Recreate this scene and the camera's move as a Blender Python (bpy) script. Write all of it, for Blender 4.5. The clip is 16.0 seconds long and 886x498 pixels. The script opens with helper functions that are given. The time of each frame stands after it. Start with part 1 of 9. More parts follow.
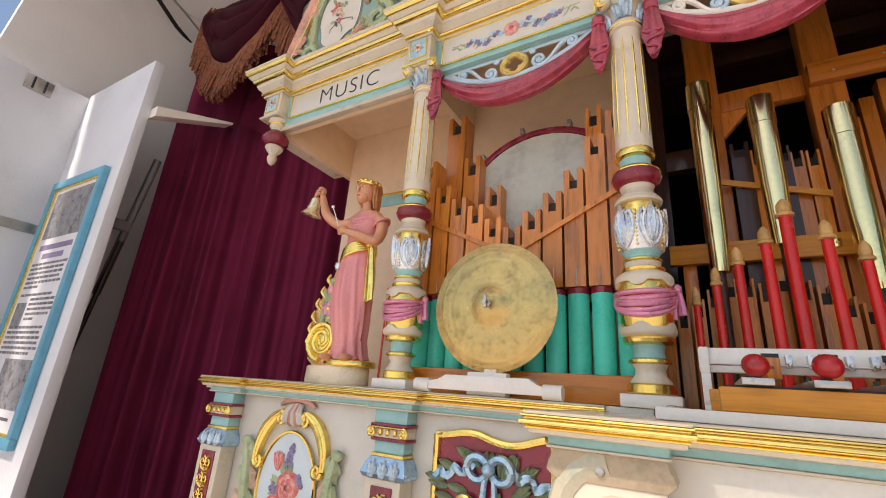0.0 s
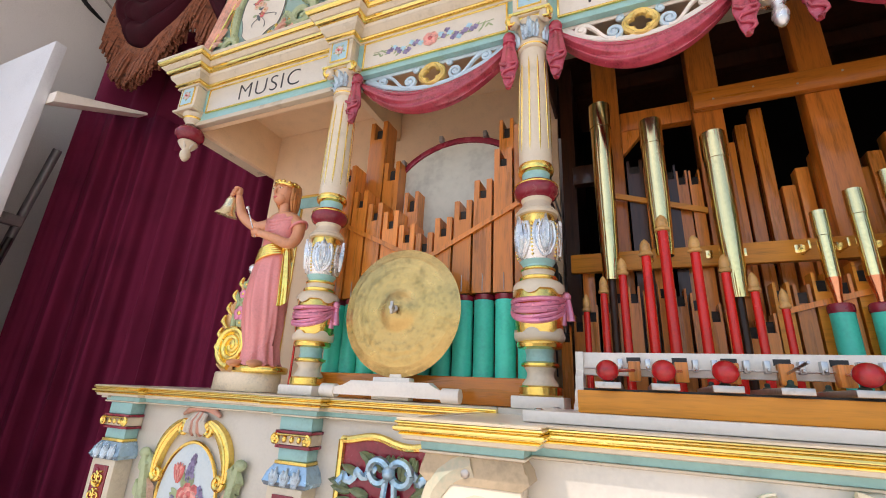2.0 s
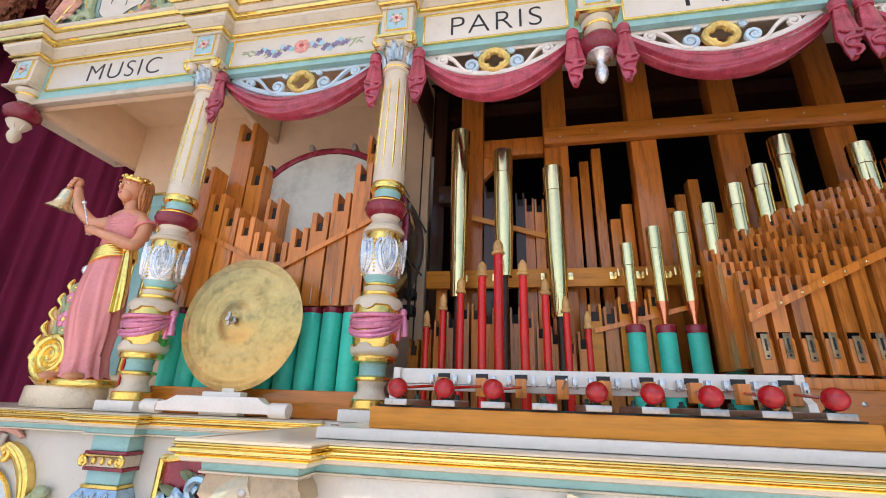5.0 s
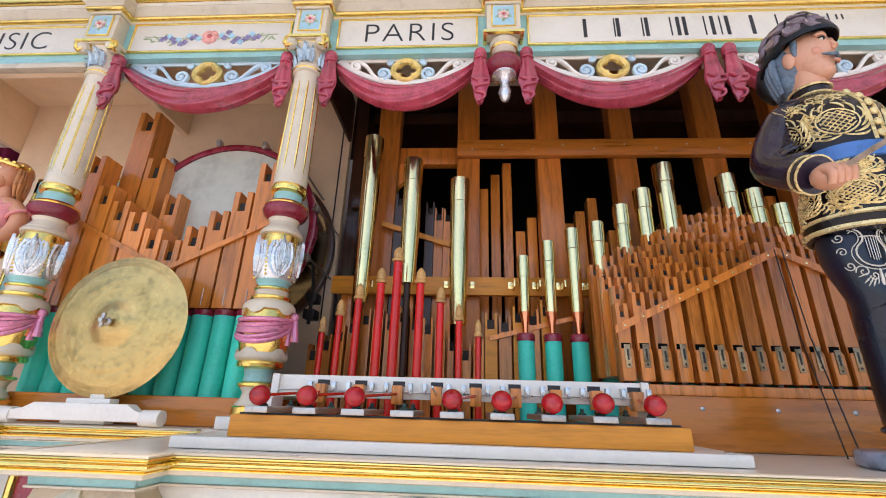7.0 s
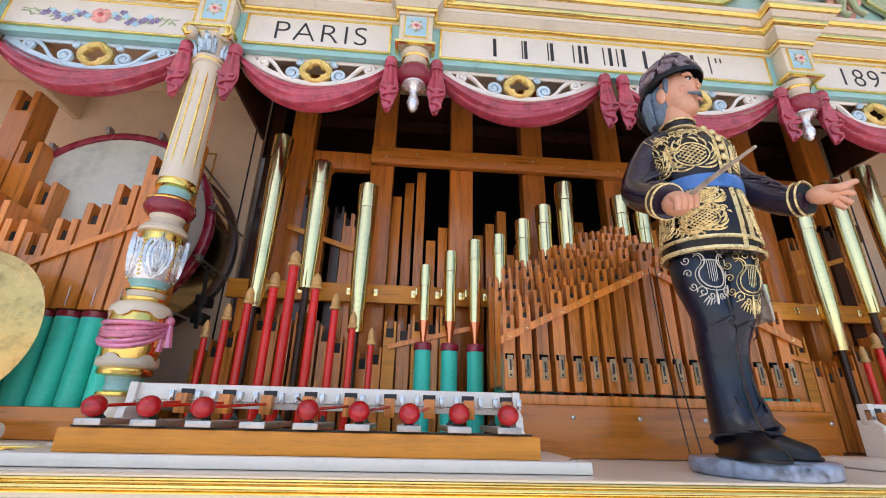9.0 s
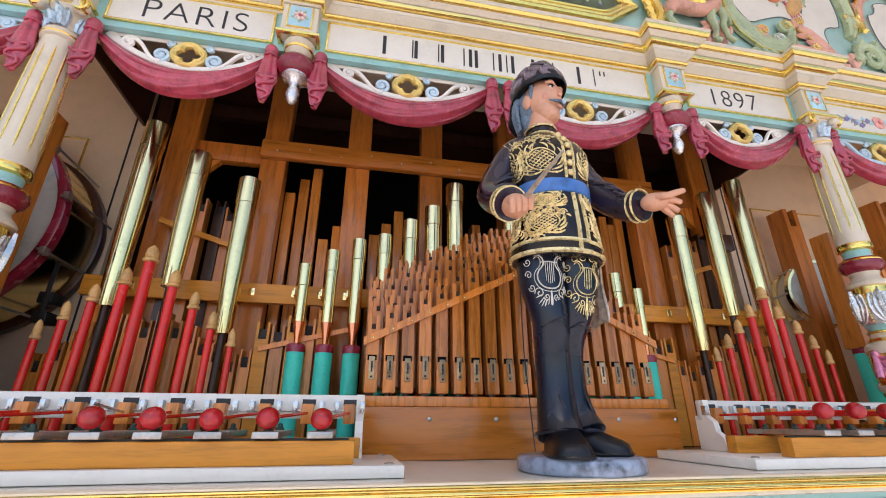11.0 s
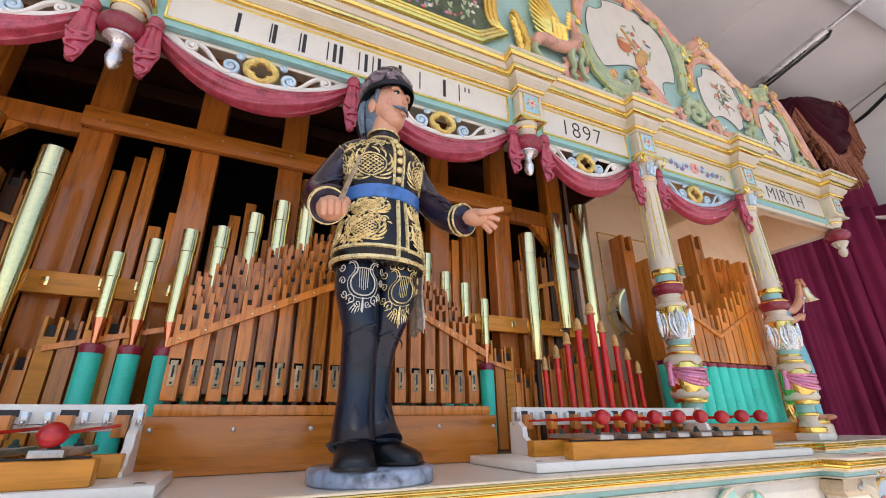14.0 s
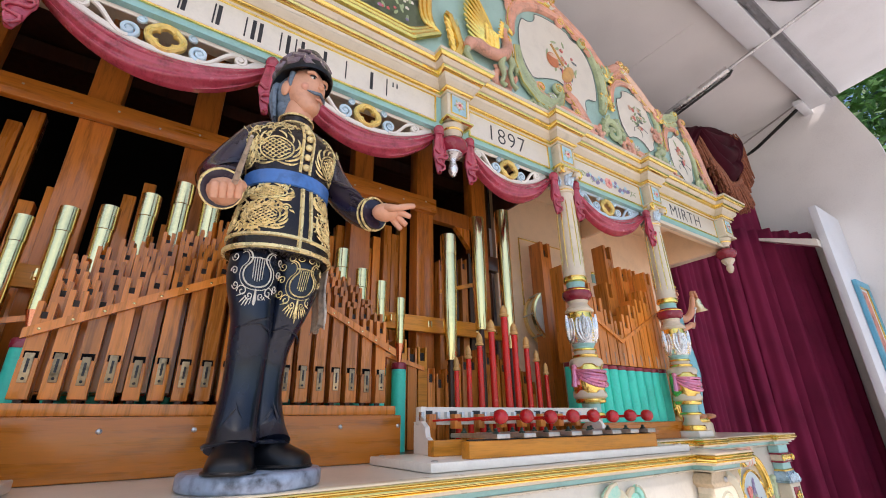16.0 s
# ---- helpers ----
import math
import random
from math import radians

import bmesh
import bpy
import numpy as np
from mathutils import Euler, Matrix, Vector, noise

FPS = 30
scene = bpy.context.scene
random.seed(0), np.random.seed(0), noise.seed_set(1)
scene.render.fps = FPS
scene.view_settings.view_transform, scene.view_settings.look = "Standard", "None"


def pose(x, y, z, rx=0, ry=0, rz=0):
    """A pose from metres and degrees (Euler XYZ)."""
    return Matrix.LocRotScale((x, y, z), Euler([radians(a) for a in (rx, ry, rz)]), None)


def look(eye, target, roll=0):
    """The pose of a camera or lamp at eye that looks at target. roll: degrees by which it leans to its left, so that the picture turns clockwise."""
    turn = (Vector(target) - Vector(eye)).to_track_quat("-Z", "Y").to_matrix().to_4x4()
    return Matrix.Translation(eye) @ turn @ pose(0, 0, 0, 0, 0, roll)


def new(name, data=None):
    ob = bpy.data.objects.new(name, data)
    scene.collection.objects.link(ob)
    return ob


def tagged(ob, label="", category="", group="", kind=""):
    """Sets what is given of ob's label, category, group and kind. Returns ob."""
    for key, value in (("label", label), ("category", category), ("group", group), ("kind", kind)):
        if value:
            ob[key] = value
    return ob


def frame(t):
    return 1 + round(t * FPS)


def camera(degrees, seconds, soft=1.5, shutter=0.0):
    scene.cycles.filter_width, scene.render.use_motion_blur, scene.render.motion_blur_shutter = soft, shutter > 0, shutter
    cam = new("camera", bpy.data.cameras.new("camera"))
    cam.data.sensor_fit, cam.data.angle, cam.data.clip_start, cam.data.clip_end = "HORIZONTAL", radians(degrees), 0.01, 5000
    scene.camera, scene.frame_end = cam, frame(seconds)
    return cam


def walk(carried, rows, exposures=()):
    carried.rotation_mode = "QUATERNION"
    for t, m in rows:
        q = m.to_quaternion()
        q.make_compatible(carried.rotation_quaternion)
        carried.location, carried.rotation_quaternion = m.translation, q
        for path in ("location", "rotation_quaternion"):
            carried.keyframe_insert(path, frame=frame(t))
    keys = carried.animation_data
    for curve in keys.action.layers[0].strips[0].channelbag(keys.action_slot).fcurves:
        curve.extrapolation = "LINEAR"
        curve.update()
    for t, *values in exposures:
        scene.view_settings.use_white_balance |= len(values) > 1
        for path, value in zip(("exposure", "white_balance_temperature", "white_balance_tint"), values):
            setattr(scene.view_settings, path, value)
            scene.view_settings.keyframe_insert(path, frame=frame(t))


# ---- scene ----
cam = camera(91.0, 16.0, 1.0)
PATH = [
    (0, (0.021, -0.003, 1.503), (-0.951, 1.632, 2.12), 4.2),
    (0.5, (0.048, 0.002, 1.508), (-0.886, 1.66, 2.124), 3.9),
    (1, (0.07, 0.01, 1.512), (-0.791, 1.705, 2.132), 3.3),
    (1.5, (0.102, 0.014, 1.52), (-0.703, 1.737, 2.141), 3.0),
    (2, (0.133, 0.019, 1.524), (-0.616, 1.764, 2.152), 2.8),
    (2.5, (0.166, 0.022, 1.531), (-0.527, 1.788, 2.164), 2.4),
    (3, (0.196, 0.021, 1.537), (-0.444, 1.806, 2.173), 2.2),
    (3.5, (0.231, 0.026, 1.54), (-0.351, 1.828, 2.182), 2.0),
    (4, (0.273, 0.033, 1.543), (-0.245, 1.851, 2.194), 1.9),
    (4.5, (0.306, 0.037, 1.547), (-0.138, 1.872, 2.207), 2.0),
    (7, (0.475, 0.03, 1.561), (0.355, 1.905, 2.248), 1.7),
    (7.5, (0.512, 0.027, 1.565), (0.464, 1.901, 2.262), 1.9),
    (8, (0.543, 0.025, 1.567), (0.564, 1.896, 2.272), 1.8),
    (8.5, (0.574, 0.026, 1.567), (0.655, 1.891, 2.284), 1.7),
    (9, (0.614, 0.029, 1.569), (0.75, 1.889, 2.292), 1.4),
    (11.5, (0.891, 0.019, 1.573), (1.321, 1.827, 2.312), -0.3),
    (12, (0.925, 0.015, 1.575), (1.426, 1.804, 2.317), -0.7),
    (12.5, (0.954, 0.005, 1.577), (1.517, 1.774, 2.321), -0.9),
    (13, (0.985, -0.006, 1.581), (1.615, 1.741, 2.322), -1.0),
    (13.5, (1.011, -0.015, 1.583), (1.707, 1.706, 2.327), -0.9),
    (14, (1.026, -0.018, 1.584), (1.808, 1.666, 2.329), -0.7),
    (14.5, (1.043, -0.024, 1.585), (1.903, 1.621, 2.329), -0.8),
    (15, (1.059, -0.029, 1.586), (1.99, 1.579, 2.328), -0.9),
    (15.5, (1.081, -0.027, 1.583), (2.072, 1.543, 2.326), -1.0),
    (16, (1.09, -0.03, 1.582), (2.131, 1.507, 2.324), -1.0),
]
walk(cam, [(t, look(eye, target, roll)) for t, eye, target, roll in PATH], [(0.0, 0.32, 6800, 10), (1.0, 0.40, 6750, 10), (2.5, 0.56, 6500, 10), (5.0, 0.60, 6150, 10), (8.5, 0.64, 5980, 10), (12.0, 0.58, 6060, 10), (14.0, 0.54, 6090, 10), (16.0, 0.49, 6180, 10)])

# ---- world and sun ----
world = bpy.data.worlds.new("sky")
scene.world = world
world.use_nodes = True
wn = world.node_tree.nodes
sky = wn.new("ShaderNodeTexSky")
sky.sky_type = "NISHITA"
sky.sun_disc = False
sky.sun_elevation = radians(56)
sky.sun_rotation = radians(197)
sky.dust_density = 1.5
wn["Background"].inputs["Strength"].default_value = 0.13
world.node_tree.links.new(sky.outputs["Color"], wn["Background"].inputs["Color"])
sun = new("sun", bpy.data.lights.new("sun", "SUN"))
sun.data.energy = 4.2
sun.data.angle = radians(3)
sun.data.color = (1.0, 0.865, 0.79)
sun.matrix_world = look((-1.5, -8, 15.6), (1.3, 1.2, 2.0))

XC = 1.285  # middle of the organ front


# ---- materials ----
def mat(name, col, rough=0.45, metal=0.0, var=0.10, size=14.0, bump=0.15, fine=120.0, coat=0.0,
        grain=None, dark=None, spots=0.0, rnd=0.10, sheen=0.0, spec=0.5):
    """Procedural surface: two scales of colour change, fine relief, slight change from piece to piece."""
    m = bpy.data.materials.new(name)
    m.use_nodes = True
    t = m.node_tree
    n, l = t.nodes, t.links
    b = n["Principled BSDF"]
    tc = n.new("ShaderNodeTexCoord")
    mp = n.new("ShaderNodeMapping")
    l.new(tc.outputs["Object"], mp.inputs["Vector"])
    oi = n.new("ShaderNodeObjectInfo")
    off = n.new("ShaderNodeVectorMath")
    off.operation = "MULTIPLY_ADD"
    l.new(oi.outputs["Random"], off.inputs[0])
    off.inputs[1].default_value = (7, 5, 9)
    l.new(mp.outputs["Vector"], off.inputs[2])
    if grain:
        mp.inputs["Scale"].default_value = grain
    big = n.new("ShaderNodeTexNoise")
    big.inputs["Scale"].default_value = size
    big.inputs["Detail"].default_value = 5
    sm = n.new("ShaderNodeTexNoise")
    sm.inputs["Scale"].default_value = fine
    sm.inputs["Detail"].default_value = 3
    for q in (big, sm):
        l.new(off.outputs["Vector"], q.inputs["Vector"])
    ramp = n.new("ShaderNodeValToRGB")
    d = dark or [c * (1 - 2.2 * var) for c in col]
    br = [min(1, c * (1 + 0.8 * var)) for c in col]
    ramp.color_ramp.elements[0].position, ramp.color_ramp.elements[1].position = 0.28, 0.72
    ramp.color_ramp.elements[0].color = (*d, 1)
    ramp.color_ramp.elements[1].color = (*br, 1)
    e = ramp.color_ramp.elements.new(0.5)
    e.color = (*col, 1)
    mixn = n.new("ShaderNodeMix")
    mixn.data_type = "FLOAT"
    mixn.inputs["Factor"].default_value = 0.35
    l.new(big.outputs["Fac"], mixn.inputs["A"])
    l.new(sm.outputs["Fac"], mixn.inputs["B"])
    l.new(mixn.outputs["Result"], ramp.inputs["Fac"])
    hsv = n.new("ShaderNodeHueSaturation")
    mr = n.new("ShaderNodeMapRange")
    mr.inputs["To Min"].default_value, mr.inputs["To Max"].default_value = 1 - rnd, 1 + rnd
    l.new(oi.outputs["Random"], mr.inputs["Value"])
    l.new(mr.outputs["Result"], hsv.inputs["Value"])
    l.new(ramp.outputs["Color"], hsv.inputs["Color"])
    last = hsv.outputs["Color"]
    if spots:
        vo = n.new("ShaderNodeTexNoise")
        vo.inputs["Scale"].default_value = 55
        vo.inputs["Detail"].default_value = 6
        l.new(off.outputs["Vector"], vo.inputs["Vector"])
        sr = n.new("ShaderNodeValToRGB")
        sr.color_ramp.elements[0].position, sr.color_ramp.elements[1].position = 0.64, 0.72
        sr.color_ramp.elements[0].color = (0, 0, 0, 1)
        sr.color_ramp.elements[1].color = (spots, spots, spots, 1)
        l.new(vo.outputs["Fac"], sr.inputs["Fac"])
        mc = n.new("ShaderNodeMix")
        mc.data_type = "RGBA"
        l.new(sr.outputs["Color"], mc.inputs["Factor"])
        l.new(last, mc.inputs["A"])
        mc.inputs["B"].default_value = (col[0] * 0.35, col[1] * 0.32, col[2] * 0.28, 1)
        last = mc.outputs["Result"]
    l.new(last, b.inputs["Base Color"])
    rr = n.new("ShaderNodeMapRange")
    rr.inputs["To Min"].default_value = max(0.03, rough - 0.1)
    rr.inputs["To Max"].default_value = min(1, rough + 0.1)
    l.new(big.outputs["Fac"], rr.inputs["Value"])
    l.new(rr.outputs["Result"], b.inputs["Roughness"])
    b.inputs["Metallic"].default_value = metal
    b.inputs["Coat Weight"].default_value = coat
    b.inputs["Coat Roughness"].default_value = 0.07
    b.inputs["Specular IOR Level"].default_value = spec
    if sheen:
        b.inputs["Sheen Weight"].default_value = sheen
    if bump:
        bp = n.new("ShaderNodeBump")
        bp.inputs["Strength"].default_value = bump
        bp.inputs["Distance"].default_value = 0.002
        l.new(mixn.outputs["Result"], bp.inputs["Height"])
        l.new(bp.outputs["Normal"], b.inputs["Normal"])
    return m


CREAM = mat("cream_paint", (0.72, 0.63, 0.475), 0.30, var=0.06, coat=0.35, spots=0.12)
IVORY = mat("ivory_panel_paint", (0.76, 0.71, 0.61), 0.34, var=0.05, coat=0.3)
WALLCREAM = mat("cream_wall_paint", (0.88, 0.67, 0.45), 0.5, var=0.05)
BLUE = mat("turquoise_blue_paint", (0.33, 0.60, 0.58), 0.4, var=0.10, coat=0.25, spots=0.15)
SKYBLUE = mat("pale_blue_paint", (0.42, 0.66, 0.76), 0.4, var=0.12, coat=0.2)
GOLD = mat("gold_leaf", (0.97, 0.70, 0.19), 0.17, 0.95, var=0.14, size=30, bump=0.3, spots=0.2)
GOLDPAINT = mat("gold_paint", (0.93, 0.68, 0.19), 0.21, 0.85, var=0.12, size=40, bump=0.3, spots=0.15)
MAROON = mat("maroon_paint", (0.27, 0.018, 0.040), 0.26, var=0.2, coat=0.4)
SWAG = mat("raspberry_paint", (0.46, 0.058, 0.098), 0.24, var=0.26, size=26, fine=150, bump=0.75, coat=0.5)
PINK = mat("rose_pink_paint", (0.76, 0.28, 0.42), 0.27, 0.35, var=0.14, coat=0.3)
SALMON = mat("salmon_paint", (0.74, 0.38, 0.27), 0.32, var=0.22, coat=0.3)
LEAFGREEN = mat("sage_green_paint", (0.36, 0.44, 0.24), 0.45, var=0.2)
SILVER = mat("silver_leaf", (0.82, 0.83, 0.83), 0.27, 0.72, var=0.12, size=40, bump=0.3, spots=0.15)
STEEL = mat("bright_steel", (0.62, 0.62, 0.62), 0.28, 1.0, var=0.12)
OLDSTEEL = mat("dull_bar_steel", (0.52, 0.50, 0.47), 0.38, 0.9, var=0.2, spots=0.3)
BRASS = mat("polished_brass", (0.92, 0.77, 0.38), 0.17, 1.0, var=0.10, size=6, bump=0.04, spots=0.12, rnd=0.06)
CYMBAL = mat("hammered_bronze", (0.54, 0.385, 0.15), 0.24, 1.0, var=0.22, size=22, bump=0.5, fine=90)
cn = CYMBAL.node_tree
ring = cn.nodes.new("ShaderNodeTexWave")
ring.wave_type, ring.rings_direction = "RINGS", "Y"
ring.inputs["Scale"].default_value = 120
ring.inputs["Distortion"].default_value = 6.0
ring.inputs["Detail"].default_value = 3
rmap = cn.nodes.new("ShaderNodeMapping")
rmap.inputs["Location"].default_value = (0, 0, -0.26)
cn.links.new(cn.nodes["Texture Coordinate"].outputs["Object"], rmap.inputs["Vector"])
cn.links.new(rmap.outputs["Vector"], ring.inputs["Vector"])
rb = cn.nodes.new("ShaderNodeBump")
rb.inputs["Strength"].default_value = 0.20
rb.inputs["Distance"].default_value = 0.0012
cn.links.new(ring.outputs["Fac"], rb.inputs["Height"])
dent = cn.nodes.new("ShaderNodeTexNoise")  # beaten hollows
dent.inputs["Scale"].default_value = 26
dent.inputs["Detail"].default_value = 2
dent.inputs["Distortion"].default_value = 1.2
cn.links.new(rmap.outputs["Vector"], dent.inputs["Vector"])
db = cn.nodes.new("ShaderNodeBump")
db.inputs["Strength"].default_value = 0.14
db.inputs["Distance"].default_value = 0.010
cn.links.new(dent.outputs["Fac"], db.inputs["Height"])
cn.links.new(cn.nodes["Bump"].outputs["Normal"], db.inputs["Normal"])
cn.links.new(db.outputs["Normal"], rb.inputs["Normal"])
tan = cn.nodes.new("ShaderNodeTangent")
tan.direction_type, tan.axis = "RADIAL", "Y"
cn.links.new(tan.outputs["Tangent"], cn.nodes["Principled BSDF"].inputs["Tangent"])
cn.nodes["Principled BSDF"].inputs["Anisotropic"].default_value = 0.7
cn.links.new(rb.outputs["Normal"], cn.nodes["Principled BSDF"].inputs["Normal"])
COPPER = mat("copper", (0.80, 0.36, 0.20), 0.2, 1.0, var=0.1)
WOOD = mat("varnished_orange_wood", (0.68, 0.235, 0.034), 0.30, var=0.26, size=6, fine=30, grain=(9, 9, 0.8), bump=0.1, coat=0.45, rnd=0.24, spec=0.4)
RAILWOOD = mat("brown_varnished_rail_wood", (0.50, 0.165, 0.018), 0.30, var=0.22, size=6, fine=30, grain=(0.8, 9, 9), bump=0.1, coat=0.4, spec=0.4)
WOODX = mat("varnished_board_wood", (0.55, 0.180, 0.017), 0.28, var=0.22, size=6, fine=30, grain=(0.8, 9, 9), bump=0.1, coat=0.4, rnd=0.12, spec=0.4)
POSTWOOD = mat("brown_post_wood", (0.50, 0.158, 0.021), 0.32, var=0.26, size=6, fine=30, grain=(9, 9, 0.8), bump=0.1, coat=0.35, rnd=0.2, spec=0.4)
REDWOOD = mat("reddish_pipe_wood", (0.60, 0.205, 0.029), 0.28, var=0.28, size=6, fine=30, grain=(9, 9, 0.8), bump=0.1, coat=0.45, rnd=0.30, spec=0.4)
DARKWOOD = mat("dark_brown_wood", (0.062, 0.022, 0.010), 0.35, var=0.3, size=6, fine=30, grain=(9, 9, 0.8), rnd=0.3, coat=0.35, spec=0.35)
BLOCKWOOD = mat("honey_block_wood", (0.70, 0.285, 0.028), 0.40, var=0.18, size=6, fine=30, grain=(0.8, 9, 9), bump=0.1, coat=0.12, spec=0.35)
FINIALWOOD = mat("turned_boxwood", (0.62, 0.35, 0.11), 0.40, var=0.16, size=30, coat=0.2)
CRIMSON = mat("crimson_ball_lacquer", (0.44, 0.006, 0.012), 0.16, var=0.2, size=60, coat=0.45)
EDGEGOLD = mat("bright_gold_edge_paint", (0.97, 0.73, 0.22), 0.13, 0.92, var=0.10, size=26, bump=0.25, spots=0.12)
RED = mat("red_enamel", (0.68, 0.016, 0.010), 0.24, var=0.10, coat=0.3, spec=0.4)
TEAL = mat("sea_green_enamel", (0.085, 0.74, 0.57), 0.42, var=0.10, size=8, coat=0.1, spec=0.35)
WHITE = mat("white_gloss_paint", (0.90, 0.85, 0.76), 0.32, var=0.05, coat=0.3, spots=0.1)
WALLWHITE = mat("white_panel_paint", (0.80, 0.82, 0.85), 0.55, var=0.05, size=3, spots=0.06)
GREYWALL = mat("grey_white_lining", (0.80, 0.78, 0.76), 0.6, var=0.06, size=2, spots=0.1)
# near-black stands in for the unlit depth behind pipes and in their mouths
BLACK = mat("unlit_depth_black", (0.004, 0.003, 0.003), 0.8, var=0.3, spec=0.1)
BLACKPAINT = mat("black_lettering", (0.02, 0.02, 0.022), 0.45, var=0.2, bump=0)
DRUMSKIN = mat("mottled_drum_skin", (0.56, 0.56, 0.48), 0.55, var=0.16, size=7, fine=40, bump=0.1)
VELVET = mat("burgundy_velvet", (0.170, 0.015, 0.050), 0.85, var=0.16, size=4, fine=220, bump=0.3, rnd=0.05, spec=0.15)
# curtain velvet darkened in colour to put the pelmets' shade in
PELMET = mat("shade_darkened_wine_velvet", (0.040, 0.003, 0.009), 0.7, var=0.3, size=4, fine=220, bump=0.3, spec=0.12)
FRINGE = mat("rust_fringe", (0.29, 0.100, 0.048), 0.75, var=0.45, size=40, fine=200, bump=0.6)
DARKLEATHER = mat("black_painted_leather", (0.006, 0.007, 0.010), 0.33, var=0.3, coat=0.15, spec=0.3)
NAVY = mat("black_brown_coat_paint", (0.012, 0.0065, 0.007), 0.25, var=0.35, coat=0.25, spec=0.3)
SLEEVE = mat("plum_navy_sleeve_paint", (0.026, 0.018, 0.036), 0.24, var=0.35, size=10, coat=0.45, spec=0.35)
NAVYLEG = mat("dark_blue_trouser_paint", (0.0045, 0.008, 0.022), 0.27, var=0.5, size=8, coat=0.4, spec=0.35)
SASH = mat("bright_blue_sash_paint", (0.07, 0.20, 0.55), 0.38, var=0.25, size=20, coat=0.3)
FLESH = mat("painted_flesh", (0.80, 0.41, 0.25), 0.40, var=0.08, coat=0.25)
GREYHAIR = mat("slate_blue_painted_hair", (0.17, 0.23, 0.30), 0.45, var=0.3, size=30)
AUBURN = mat("auburn_painted_hair", (0.56, 0.23, 0.07), 0.4, var=0.25, size=40, coat=0.2)
PLUM = mat("grey_plum_plume_paint", (0.24, 0.18, 0.22), 0.35, var=0.3, size=40, coat=0.4)
GOWN = mat("rose_gown_paint", (0.80, 0.30, 0.29), 0.30, var=0.10, size=5, bump=0.05, coat=0.3)
AQUAGOWN = mat("aqua_gown_paint", (0.22, 0.54, 0.62), 0.36, var=0.08, size=5, bump=0.05, coat=0.3)
MARBLE = mat("blue_grey_marbled_paint", (0.30, 0.37, 0.50), 0.34, var=0.55, size=34, fine=60, coat=0.4)
MARBLEC = mat("cream_marbled_paint", (0.88, 0.73, 0.51), 0.36, var=0.16, size=12, coat=0.3)
VIOLET = mat("violet_petal_paint", (0.25, 0.21, 0.36), 0.45, var=0.35, size=60)
ROSE = mat("rose_petal_paint", (0.64, 0.14, 0.14), 0.45, var=0.35, size=60)
PAPER = mat("printed_paper", (0.78, 0.78, 0.80), 0.6, var=0.03)
INK = mat("grey_ink", (0.18, 0.17, 0.18), 0.6, var=0.3)
LILAC = mat("lilac_ink", (0.30, 0.24, 0.40), 0.6, var=0.2)
PHOTO = mat("grey_printed_photo", (0.28, 0.28, 0.29), 0.5, var=0.45, size=26, fine=90, bump=0)
SEPIA = mat("red_printed_poster", (0.55, 0.22, 0.17), 0.5, var=0.4, size=20, fine=70, bump=0)
SCENERY = mat("dark_painted_landscape", (0.08, 0.11, 0.05), 0.4, var=0.45, size=16, fine=60, bump=0.2, coat=0.3)
FRAMEBLUE = mat("mid_blue_frame_paint", (0.14, 0.42, 0.58), 0.4, var=0.1)
# pale warm tone chosen so the ground bounces light up into the booth
BOUNCEGROUND = mat("pale_warm_bounce_ground", (0.56, 0.51, 0.47), 0.85, var=0.2, size=2.5, fine=60, bump=0.5, spots=0.2)
GRASSY = mat("tree_foliage", (0.06, 0.16, 0.025), 0.6, var=0.5, size=3, fine=30, rnd=0.3)
BARK = mat("tree_bark", (0.12, 0.085, 0.06), 0.9, var=0.3)
DARKSTEEL = mat("shaded_grey_steel", (0.22, 0.22, 0.23), 0.45, 0.4, var=0.2)
RUBBER = mat("black_rubber", (0.015, 0.015, 0.015), 0.5, var=0.2)


MOUTHPLATE = mat("tarnished_mouth_plate", (0.42, 0.31, 0.17), 0.36, 0.55, var=0.35, size=40, spots=0.3, rnd=0.35)


# ---- mesh helpers ----
def grab(bm, n, mi, smooth=True):
    for f in list(bm.faces)[n:]:
        f.material_index = mi
        f.smooth = smooth


def box(bm, x0, x1, y0, y1, z0, z1, bev=0.0, mi=0, turn=None):
    n = len(bm.faces)
    vs = [bm.verts.new((x, y, z)) for x in (x0, x1) for y in (y0, y1) for z in (z0, z1)]
    q = [bm.faces.new([vs[i] for i in f]) for f in ((0, 1, 3, 2), (4, 6, 7, 5), (0, 4, 5, 1), (2, 3, 7, 6), (0, 2, 6, 4), (1, 5, 7, 3))]
    if bev:
        es = list({e for f in q for e in f.edges})
        r = bmesh.ops.bevel(bm, geom=es, offset=bev, segments=2, profile=0.5, affect="EDGES")
        vs = list({v for f in list(bm.faces)[n:] for v in f.verts})
    if turn:
        bmesh.ops.transform(bm, matrix=turn, verts=vs)
    grab(bm, n, mi, bool(bev))
    return vs


def rings(bm, loops, mi=0, close=True, caps=True, smooth=True):
    """Skin over a row of equal loops of points."""
    n = len(bm.faces)
    vv = [[bm.verts.new(p) for p in lp] for lp in loops]
    k = len(vv[0])
    for a, b in zip(vv, vv[1:]):
        for i in range(k if close else k - 1):
            j = (i + 1) % k
            bm.faces.new((a[i], a[j], b[j], b[i]))
    if caps and close:
        bm.faces.new(vv[0][::-1])
        bm.faces.new(vv[-1])
    grab(bm, n, mi, smooth)


